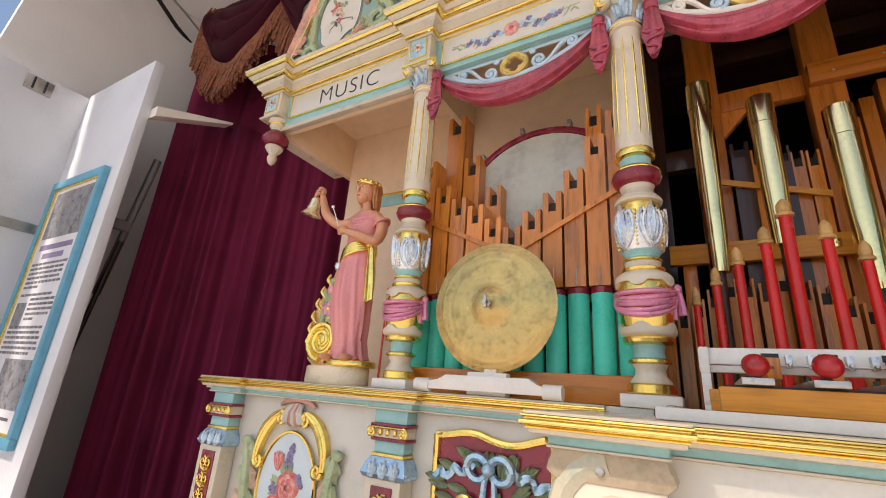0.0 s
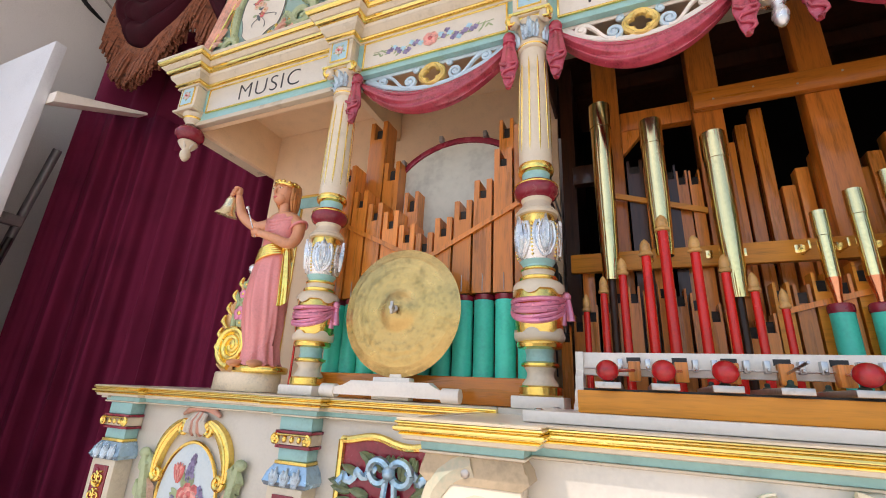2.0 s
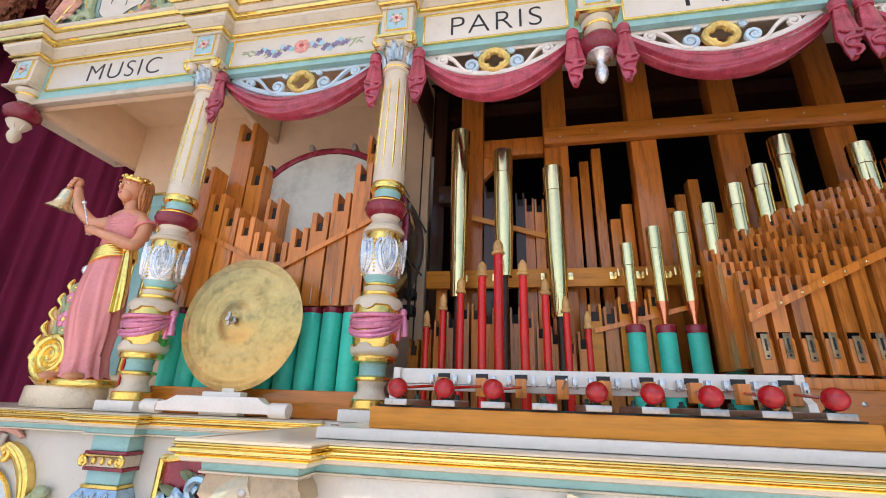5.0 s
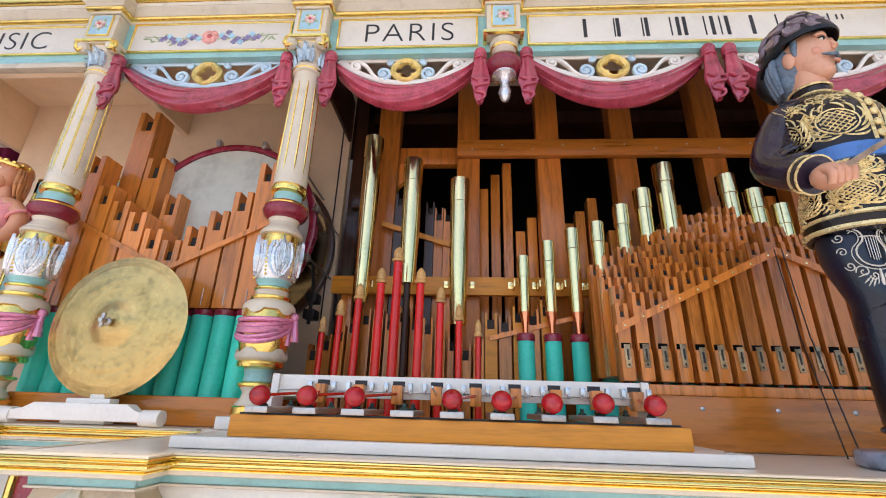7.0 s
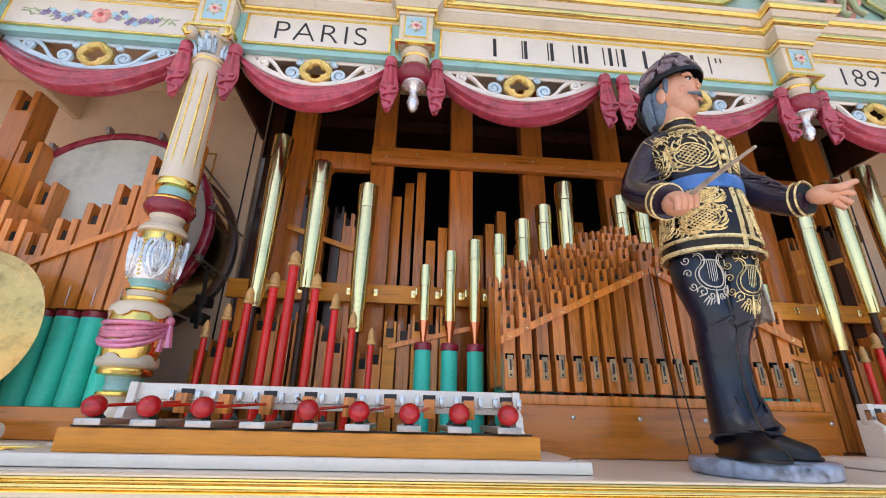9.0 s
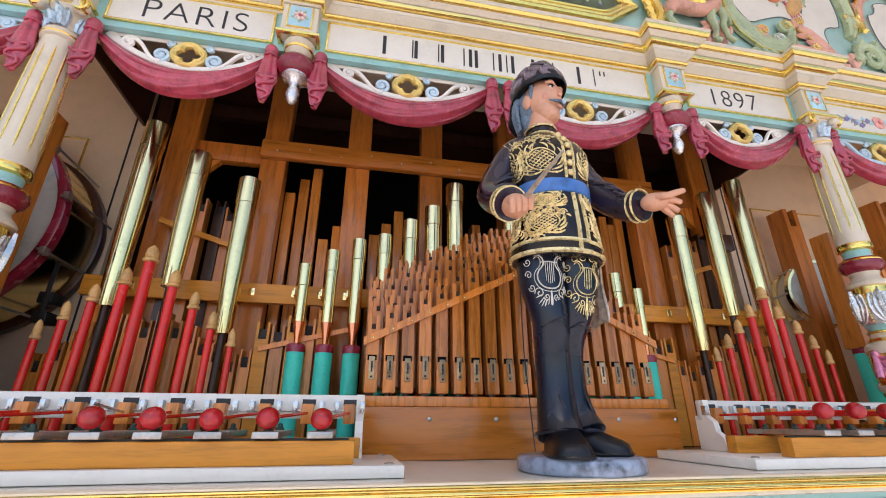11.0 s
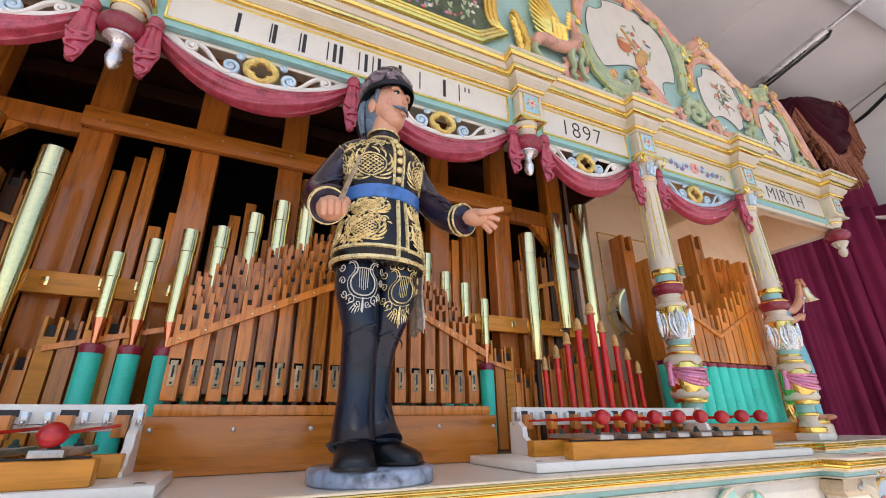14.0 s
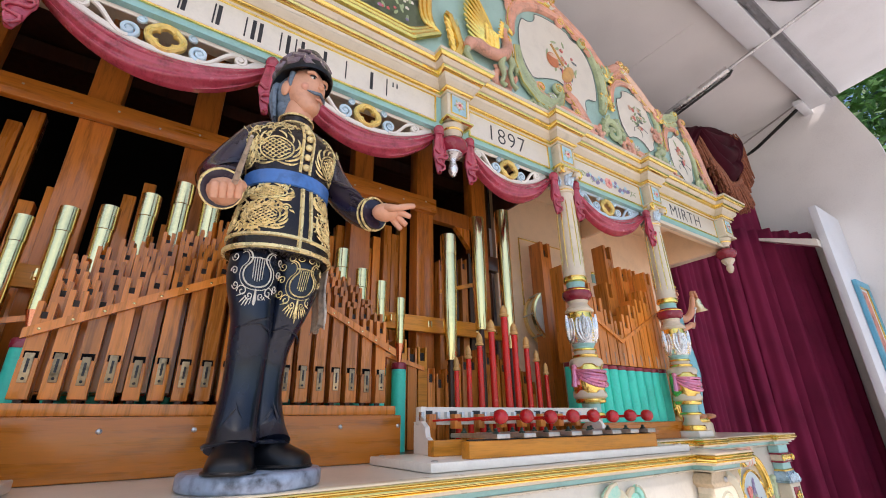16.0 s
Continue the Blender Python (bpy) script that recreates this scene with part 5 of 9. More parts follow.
PALESALMON = mat("pale_salmon_paint", (0.80, 0.54, 0.40), 0.34, var=0.18, coat=0.3)
PALEGREEN = mat("pale_sage_paint", (0.46, 0.54, 0.31), 0.34, var=0.22, coat=0.3)
TERRACOTTA = mat("terracotta_paint", (0.55, 0.18, 0.07), 0.45, var=0.2)
CRESTBLUE = mat("soft_aqua_crest_paint", (0.33, 0.51, 0.46), 0.4, var=0.12, size=8, coat=0.25, spots=0.15)
SLATE = mat("slate_line_paint", (0.10, 0.12, 0.13), 0.45, var=0.2)


def crest_wing(s):
    t = thing("crest_wing", (X(s * 1.8), CRY, 3.03), "turquoise carved crest with cream cartouches, flowers and gilt scrolls", "crest", "crest wings")
    ol = crest_outline(s, 0.6, 3.2)
    pts = [(X(s * h), z) for h, z in ol] + [(X(s * 3.09), 3.0105), (X(s * 0.60), 3.0105)]
    if s < 0:
        pts = pts[::-1]
    part("crest_board", one(prism, pts, CRY, CRY + 0.03, 0), CRESTBLUE, t, "turquoise blue board")
    # carved fronds running up each lobe of the rim
    def along(h0, h1, n=9, drop=0.016):
        hs = [h0 + (h1 - h0) * i / (n - 1) for i in range(n)]
        out = []
        for h in hs:
            for (a, za), (b2, zb) in zip(ol, ol[1:]):
                if a <= h <= b2:
                    out.append(Vector((X(s * h), CRY - 0.010, za + (zb - za) * (h - a) / (b2 - a) - drop)))
                    break
        return out
    for k, (h0, h1, sd, m) in enumerate(((0.95, 0.64, 1, [SALMON, IVORY]), (0.97, 1.42, -1, [SALMON, PALESALMON]), (1.92, 1.46, 1, [SALMON, PALESALMON]), (1.95, 2.12, -1, [SALMON, PALESALMON]), (2.47, 2.16, 1, [PALESALMON, SALMON]),
                                         (2.50, 2.72, -1, [PALEGREEN, LEAFGREEN]), (3.05, 2.80, 1, [SALMON, PALESALMON]))):
        bm = B()
        carved_scroll(bm, along(h0, h1, 13, 0.026), 0.085, sd * s, 0, 1, 3)
        part("rim_scroll", bm, [m[0], GOLDPAINT], t, "painted carved rim scroll")
    for h, z, r, m in ((1.94, 3.655, 0.055, [PALEGREEN, GOLDPAINT]), (2.485, 3.56, 0.048, [SALMON, GOLDPAINT]), (0.96, 3.765, 0.05, [GOLDPAINT, SALMON]), (3.03, 3.075, 0.04, [PALEGREEN, PINK]), (1.45, 3.975, 0.045, [GOLDPAINT, IVORY]), (2.14, 3.80, 0.036, [GOLDPAINT, IVORY])):
        bm = B()
        for q in (-1, 1):
            tube(bm, spiral(X(s * h) + q * r * 0.5, z, r, 0.008, math.pi / 2, 1.5, CRY - 0.020, 24, q), [0.015 - 0.008 * i / 23 for i in range(24)], 7, 0 if q < 0 else 1)
        for q in range(5):
            leaf(bm, (X(s * h), CRY - 0.02, z - r * 0.4), (X(s * h) + (q - 2) * r * 0.55, CRY - 0.030, z + r * (1.3 - 0.2 * abs(q - 2))), 0.024, 0.012, q % 2, 6)
        part("rim_shell", bm, m, t, "painted shell and curls")
    # cartouches: stepped shield panels with a coloured rope rim
    for n, (h, z, w, hh) in enumerate(((1.49, 3.53, 0.30, 0.31), (2.21, 3.42, 0.185, 0.22), (2.70, 3.30, 0.13, 0.19))):
        cx = X(s * h)

        bites = (((262, 0.52, 38), (-40, 0.20, 15), (135, 0.15, 15), (62, 0.07, 9)), ((262, 0.34, 30), (140, 0.16, 16), (20, 0.10, 18), (-30, 0.10, 12)), ((240, 0.16, 22), (120, 0.12, 18), (-20, 0.10, 16)))[n]

        def shield(f):
            lp = []
            for k in range(96):
                a = 2 * math.pi * k / 96
                r = 1.03 + 0.03 * math.cos(2 * a)
                if f < 1.1:
                    for deg, dp, wd in bites:
                        q = (math.degrees(a) - (deg if s > 0 else 180 - deg) + 180) % 360 - 180
                        r -= dp * max(0, 1 - (q / wd) ** 2) ** 0.6 * (1 if f <= 1.0 else 0.96)
                lp.append((cx + w * r * f * math.copysign(abs(math.cos(a)) ** 0.85, math.cos(a)), z + hh * r * f * math.copysign(abs(math.sin(a)) ** 0.85, math.sin(a))))
            return lp
        lp = shield(1.0)
        ca = part("cartouche", one(prism, lp, CRY - 0.008, CRY - 0.001, 0), IVORY, t, "cream cartouche panel")
        part("cartouche_line", one(tube, [(x, CRY - 0.008, zz) for x, zz in shield(1.01)], 0.0018, 5, 0, 1.0, True), SLATE, ca, "thin dark edge line")
        rim = shield(1.20 if n == 0 else 1.28)
        for j, (i0, i1, mm, sd) in enumerate(((-8, 14, [PALEGREEN, GOLDPAINT], -1), (48, 22, [SALMON, GOLDPAINT], 1), (52, 68, [PALEGREEN, SILVER], -1), (78, 62, [SALMON, GOLDPAINT], 1))):
            st = 1 if i1 > i0 else -1
            p = [Vector((rim[i % 96][0], CRY - 0.006, max(3.055, rim[i % 96][1]))) for i in range(i0, i1, st)]
            if s < 0:
                p = [Vector((2 * cx - q.x, q.y, q.z)) for q in p]
            bm = B()
            carved_scroll(bm, p, 0.082 if n == 0 else 0.050, sd * s, 0, 1, 3)
            part("rim_band", bm, mm, ca, "painted carved rim")
        bm = B()
        rg = random.Random(20 + n)
        yy = CRY - 0.0105
        sc = w / 0.30
        for k in range(int(34 * sc) + 8):
            a, r = rg.uniform(0, 6.28), rg.random() ** 0.6
            px, pz = cx + 0.13 * sc * r * math.cos(a) + s * 0.02 * sc, z + 0.03 + 0.16 * sc * r * math.sin(a)
            if k % 3 == 0:
                bloom(bm, (px, yy, pz), 0.016 * (0.7 + 0.6 * rg.random()), k % 2, k, 5, 3)
            else:
                leaf(bm, (px, yy + 0.001, pz), (px + rg.uniform(-0.06, 0.06), yy + 0.001, pz + rg.uniform(-0.05, 0.06)), 0.017, 0.003, 2 if k % 4 else 5, 5)
        if n == 0:
            ball(bm, (cx + s * 0.06, yy, z - 0.06), (0.040, 0.010, 0.085), 3, 14, Matrix.Rotation(s * 0.6, 4, "Y"))
            tube(bm, [(cx + s * 0.03, yy, z - 0.01), (cx - s * 0.06, yy, z + 0.11)], 0.007, 6, 3)
            ball(bm, (cx - s * 0.06, yy, z - 0.01), (0.050, 0.010, 0.055), 4, 14)
            ball(bm, (cx - s * 0.06, yy - 0.004, z + 0.01), (0.038, 0.008, 0.020), 0, 12)
            for k in range(4):
                leaf(bm, (cx + s * 0.01, yy, z - 0.04), (cx + s * (0.02 + 0.02 * k), yy, z - 0.16 + 0.01 * k), 0.014, 0.003, 1, 6)
        else:
            for q, (ex, ez) in enumerate(((0.03, -0.12), (0.09, -0.07), (-0.05, -0.10))):
                tube(bm, bez((cx, yy, z - 0.02), (cx - ex, yy, z + ez * 0.4), (cx + ex * 1.6, yy, z + ez * 0.6), (cx + ex, yy, z + ez), 12), 0.0015, 5, 5)
        part("flower_spray", bm, [PALESALMON, ROSE, LEAFGREEN, FINIALWOOD, TERRACOTTA, SLATE], ca, "painted flowers and instruments")
    # long scrolls that close the first cartouche below
    for pts2, w2, sd, m in (([(1.13, 3.44), (1.14, 3.33), (1.18, 3.23), (1.26, 3.165), (1.35, 3.16), (1.42, 3.20), (1.45, 3.27)], 0.085, -1, [PALEGREEN, GOLDPAINT]),
                            ([(1.70, 3.07), (1.66, 3.15), (1.61, 3.22), (1.56, 3.28), (1.50, 3.31)], 0.070, 1, [SALMON, GOLDPAINT]),
                            ([(1.50, 3.06), (1.52, 3.13), (1.57, 3.17)], 0.055, -1, [PALESALMON, GOLDPAINT])):
        bm = B()
        carved_scroll(bm, [Vector((X(s * a), CRY - 0.012, b)) for a, b in pts2], w2, sd * s, 0, 1, 3)
        part("foot_band", bm, m, t, "painted carved scroll")
    # broad scrolls at the foot, between the cartouches
    for k, (h, z, r, dr, m) in enumerate(((1.02, 3.14, 0.075, 1, [SALMON, IVORY]), (1.22, 3.10, 0.050, -1, [PALEGREEN, GOLDPAINT]), (1.72, 3.13, 0.07, 1, [SALMON, PALESALMON]), (1.90, 3.20, 0.085, -1, [PALEGREEN, LEAFGREEN]), (2.02, 3.13, 0.065, 1, [SALMON, PALESALMON]),
                                          (1.88, 3.42, 0.055, 1, [GOLDPAINT, PALEGREEN]), (2.26, 3.12, 0.060, -1, [PALEGREEN, GOLDPAINT]), (2.43, 3.17, 0.080, 1, [PALEGREEN, LEAFGREEN]), (2.40, 3.36, 0.050, -1, [SALMON, PALESALMON]), (2.52, 3.10, 0.05, 1, [SALMON, GOLDPAINT]),
                                          (2.88, 3.11, 0.062, -1, [PALEGREEN, LEAFGREEN]), (2.97, 3.20, 0.045, 1, [SALMON, PALESALMON]))):
        cx = X(s * h)
        bm = B()
        sp = spiral(cx, z, r, r * 0.12, 0.6 + k, 1.5, CRY - 0.016, 26, dr * s)
        tube(bm, sp, [r * (0.30 - 0.17 * i / 25) for i in range(26)], 8, 0, 0.8)
        fs = part("foot_scroll", bm, m[0], t, "painted acanthus scroll")
        for i in range(0, 13, 2):
            bm = B()
            d = (sp[i + 1] - sp[i]).normalized()
            o = (sp[i] - Vector((cx, sp[i].y, z))).normalized()
            e = sp[i] + d * r * 0.30 + o * r * 0.55
            leaf(bm, sp[i] - d * r * 0.2, Vector((e.x, CRY - 0.022, max(3.042, e.z))), r * 0.42, r * 0.20, 0, 6)
            part("scroll_leaf", bm, m[1 if i % 4 else 0], fs)
    # gilt winged beast, kept plain
    for i in range(10):
        bm = B()
        u = i / 9
        p0 = Vector((X(s * (0.972 - 0.010 * u)), CRY - 0.034 - 0.0012 * i, 3.285 + 0.060 * u))
        p1 = Vector((X(s * (0.800 - 0.035 * math.sin(3.0 * u) + 0.030 * u)), CRY - 0.026, 3.345 + 0.31 * u))
        tube(bm, bez(p0, p0 + Vector((-s * 0.05, -0.014, 0.01)), p1 + Vector((s * 0.06, -0.012, -0.07)), p1, 12), [0.017 - 0.011 * abs(k - 4) / 7 for k in range(12)], 6, 0)
        part("wing_feather", bm, GOLD, t, "gilt carved feather")
    for i in range(15):
        bm = B()
        r, c = divmod(i, 5)
        p0 = Vector((X(s * (0.972 - 0.026 * r)), CRY - 0.052, 3.275 + 0.022 * c + 0.012 * r))
        leaf(bm, p0, p0 + Vector((-s * 0.042, -0.004, 0.030)), 0.026, 0.011, 0, 6)
        part("wing_scale", bm, GOLD, t)

    def G(h, z, d=0.045):
        return Vector((X(s * h), CRY - d, z))
    bm = B()
    tube(bm, [G(0.77, 3.20), G(0.79, 3.245), G(0.84, 3.262), G(0.90, 3.252), G(0.96, 3.262), G(1.01, 3.295), G(1.035, 3.34), G(1.033, 3.39), G(1.020, 3.43), G(1.022, 3.465)], [0.022, 0.030, 0.031, 0.028, 0.029, 0.034, 0.033, 0.025, 0.019, 0.017], 12, 0)
    ball(bm, G(1.030, 3.482, 0.050), (0.024, 0.017, 0.020), 2, 12)
    limb_pts = [G(1.045, 3.480, 0.05), G(1.065, 3.470, 0.052), G(1.072, 3.452, 0.052)]
    tube(bm, limb_pts, [0.013, 0.010, 0.004], 8, 1)
    for k in range(5):
        leaf(bm, G(1.018 - 0.004 * k, 3.485 - 0.024 * k, 0.056), G(0.985 - 0.006 * k, 3.492 - 0.026 * k, 0.056), 0.018, 0.009, 1, 5)
    for q in (-1, 1):
        leaf(bm, G(1.020 + 0.008 * q, 3.495, 0.050), G(1.012 + 0.016 * q, 3.528, 0.050), 0.012, 0.006, 2, 5)
    for pts2 in ([(1.040, 3.31), (1.062, 3.25), (1.040, 3.19), (1.050, 3.125), (1.078, 3.105)], [(1.000, 3.28), (0.985, 3.22), (0.998, 3.16), (0.980, 3.105), (1.004, 3.092)], [(0.785, 3.23), (0.765, 3.17), (0.800, 3.13), (0.785, 3.075), (0.815, 3.062)]):
        tube(bm, [G(a, b2) for a, b2 in pts2], [0.022, 0.017, 0.013, 0.011, 0.014], 9, 2)
    for k in range(6):
        tube(bm, [G(1.022 + 0.004 * k, 3.40 - 0.022 * k, 0.072), G(1.052, 3.392 - 0.022 * k, 0.062)], 0.004, 5, 1)
    part("beast_body", bm, [SALMON, GOLD, PALEGREEN], t, "plain carved beast")
    bm = B()
    tube(bm, [G(0.735, 3.06, 0.02), G(0.720, 3.13, 0.03), G(0.748, 3.20, 0.03), G(0.728, 3.27, 0.03), G(0.700, 3.33, 0.03), G(0.690, 3.37, 0.03), G(0.672, 3.375, 0.03), G(0.668, 3.355, 0.03)], [0.022, 0.024, 0.022, 0.019, 0.016, 0.014, 0.012, 0.014], 8, 0)
    for k in range(6):
        leaf(bm, G(0.745 - 0.006 * k, 3.10 + 0.040 * k, 0.02), G(0.775 - 0.010 * k, 3.155 + 0.042 * k, 0.03), 0.040, 0.016, k % 2, 6, 2)
        leaf(bm, G(0.735 - 0.006 * k, 3.09 + 0.040 * k, 0.02), G(0.695 - 0.008 * k, 3.135 + 0.042 * k, 0.03), 0.034, 0.014, 0, 6, 2)
    part("gilt_acanthus", bm, [GOLDPAINT, PALEGREEN], t, "gilt acanthus stem")


for s in (-1, 1):
    crest_wing(s)


def crest_painting():
    t = thing("framed_painting", (XC, CRY, 3.03), "dark landscape painting with flowers in a heavy gilt frame", "painting")
    part("back_board", one(box, X(-0.60), X(0.60), CRY, CRY + 0.03, 3.0105, 4.05), CRESTBLUE, t, "turquoise backing board")
    x0, x1, z0, z1 = X(-0.575), X(0.575), 3.125, 3.92

    def ring_pts(k):
        """Outline with an eared corner, set in by k."""
        q = []
        for sx, sz in ((-1, -1), (1, -1), (1, 1), (-1, 1)):
            ex, ez = 0.632 - 1.1 * k, (z0 + 0.105 + 0.25 * k, z1 - 0.105 - 0.25 * k)[sz > 0]
            b0, side = Vector((0.495 - 0.5 * k, (z0 + k, z1 - k)[sz > 0])), Vector((0.578 - k, ez - sz * 0.105))
            ear = Vector((ex, ez))
            m1, m2 = Vector((0.545 - 0.6 * k, ez + sz * 0.060)), Vector((0.583 - k, ez - sz * 0.020))
            run = [b0 * (1 - u) ** 2 + m1 * 2 * u * (1 - u) + ear * u * u for u in [i / 6 for i in range(7)]] + [ear * (1 - u) ** 2 + m2 * 2 * u * (1 - u) + side * u * u for u in [i / 6 for i in range(1, 7)]]
            if sx * sz > 0:
                run = run[::-1]
            q += [(X(sx * p.x), p.y) for p in run]
        return q
    part("canvas", one(prism, ring_pts(0.05), CRY - 0.014, CRY - 0.001, 0), SCENERY, t, "dark painted landscape")
    for k, r, m in ((0.0, 0.016, GOLD), (0.024, 0.012, GOLDPAINT), (0.046, 0.009, GOLD)):
        part("frame_moulding", one(tube, [(x, CRY - 0.018, z) for x, z in ring_pts(k)], r, 8, 0, 1.0, True), m, t, "gilt frame moulding")
    bm = B()
    rg = random.Random(4)
    for i in range(190):
        x = rg.uniform(x0 + 0.08, x1 - 0.08)
        z = z0 + 0.075 + abs(rg.gauss(0, 0.085)) + 0.12 * max(0, abs(x - XC) - 0.35)
        m = rg.choice((0, 2, 3, 3, 3, 4, 4, 1))
        if m == 3:
            leaf(bm, (x, CRY - 0.015, z), (x + rg.uniform(-0.02, 0.02), CRY - 0.015, z + 0.03), 0.014, 0.002, 3, 5)
        else:
            bloom(bm, (x, CRY - 0.0155, z), rg.uniform(0.006, 0.012), m, i, 5)
    part("flower_foreground", bm, [IVORY, ROSE, PINK, LEAFGREEN, VIOLET], t, "painted foreground flowers")["kind"] = "stuff"


crest_painting()


# ---- lower front ----
def lower_front():
    t = thing("organ_cabinet", (XC, 1.2, 0.25), "cream painted lower organ front with gilt edged shelf", "cabinet")
    LF = 1.205
    for s in (-1, 1):
        x0, x1 = sorted((X(s * 2.965), X(s * 1.46)))
        part("front_panel", one(box, x0, x1, LF, LF + 0.03, 0.25, 1.44, 0.002), IVORY, t, "cream painted front panel")
        xs = X(s * 2.965)
        part("end_panel", one(box, min(xs, xs - s * 0.03), max(xs, xs - s * 0.03), LF + 0.031, 1.9, 0.25, 1.44), IVORY, t)
        xr = X(s * 1.46)
        part("return_panel", one(box, min(xr, xr - s * 0.03), max(xr, xr - s * 0.03), 0.845, LF - 0.001, 0.25, SHELF - 0.036), IVORY, t)
    part("centre_panel", one(box, X(-1.46), X(1.46), 0.815, 0.843, 0.25, SHELF - 0.036, 0.002), IVORY, t, "cream painted centre front")
    # deck slabs
    plan = [(X(-3.012), 1.80), (X(-3.012), 1.140), (X(-2.80), 1.140), (X(-2.80), 1.165), (X(-2.185), 1.165), (X(-2.185), 1.125), (X(-1.995), 1.125), (X(-1.995), 1.165), (X(-1.47), 1.165)]
    mir = [(2 * XC - x, y) for x, y in plan[::-1]]
    prof = ((("edge_white", CREAM, [(-0.012, 1.4495), (0.008, 1.4500), (0.012, 1.4530), (0.013, 1.4605), (0, 1.462)])),
            (("gilt_roll", EDGEGOLD, [(0, 1.4605), (0.0165, 1.4612), (0.0175, 1.4640), (0.0155, 1.4655), (0.0205, 1.4675), (0.0238, 1.4705), (0.0250, 1.4740), (0.0240, 1.4775), (0.0205, 1.4800), (0, 1.4805)])),
            (("gilt_fillet", EDGEGOLD, [(0, 1.4800), (0.0180, 1.4806), (0.0180, 1.4825), (0.0215, 1.4840), (0.0230, 1.4865), (0.0222, 1.4890), (0.0195, 1.4905), (0, 1.4907)])),
            (("edge_top", CREAM, [(0, 1.4903), (0.0200, 1.4906), (0.0208, 1.4940), (0.018, 1.4965), (0, 1.4966)])),
            (("blue_band", BLUE, [(-0.030, 1.4315), (-0.0135, 1.4318), (-0.0120, 1.4480), (-0.030, 1.4492)])),
            (("lower_fillet", CREAM, [(-0.030, 1.4230), (-0.0165, 1.4235), (-0.0105, 1.4262), (-0.0100, 1.4300), (-0.0120, 1.4312), (-0.030, 1.4314)])))
    for q in (plan, mir):
        for nm, m, pf in prof:
            bm = B()
            sweep(bm, q, [(o, 1.4965 + (z - 1.4965) * 0.84) for o, z in pf])
            part(nm, bm, m, t, "gilt shelf edge" if m is EDGEGOLD else "")
    for s in (-1, 1):
        x0, x1 = sorted((X(s * 3.011), X(s * 2.976)))
        part("deck_end", one(box, x0, x1, 1.14, 1.80, 1.45, 1.4955), IVORY, t)
    shelf = [(X(-1.50), 1.16), (X(-1.50), 0.735), (X(-1.30), 0.735), (X(-1.30), 0.795), (X(1.30), 0.795), (X(1.30), 0.735), (X(1.50), 0.735), (X(1.50), 1.16)]
    dz = SHELF - 1.4965
    for nm, m, pf in prof:
        bm = B()
        k = 1.0
        sweep(bm, shelf, [(o * k, 1.4965 + (z - 1.4965) * 0.76 + dz) for o, z in pf])
        part(nm, bm, m, t, "gilt shelf edge" if m is EDGEGOLD else "")
    part("shelf_top", one(box, X(-1.30), X(1.30), 0.796, 1.244, SHELF - 0.03, SHELF - 0.001), IVORY, t, "cream shelf top")
    for s in (-1, 1):
        x0, x1 = sorted((X(s * 1.499), X(s * 1.301)))
        part("shelf_corner", one(box, x0, x1, 0.736, 1.16, SHELF - 0.03, SHELF - 0.001), IVORY, t)
        x0, x1 = sorted((X(s * 1.48), X(s * 1.32)))
        part("corner_block", one(box, x0, x1, 0.760, 0.813, 0.25, SHELF - 0.040, 0.003), CREAM, t)


lower_front()


BOWBLUE = mat("silvery_blue_ribbon_paint", (0.40, 0.58, 0.72), 0.24, 0.65, var=0.25, size=40)


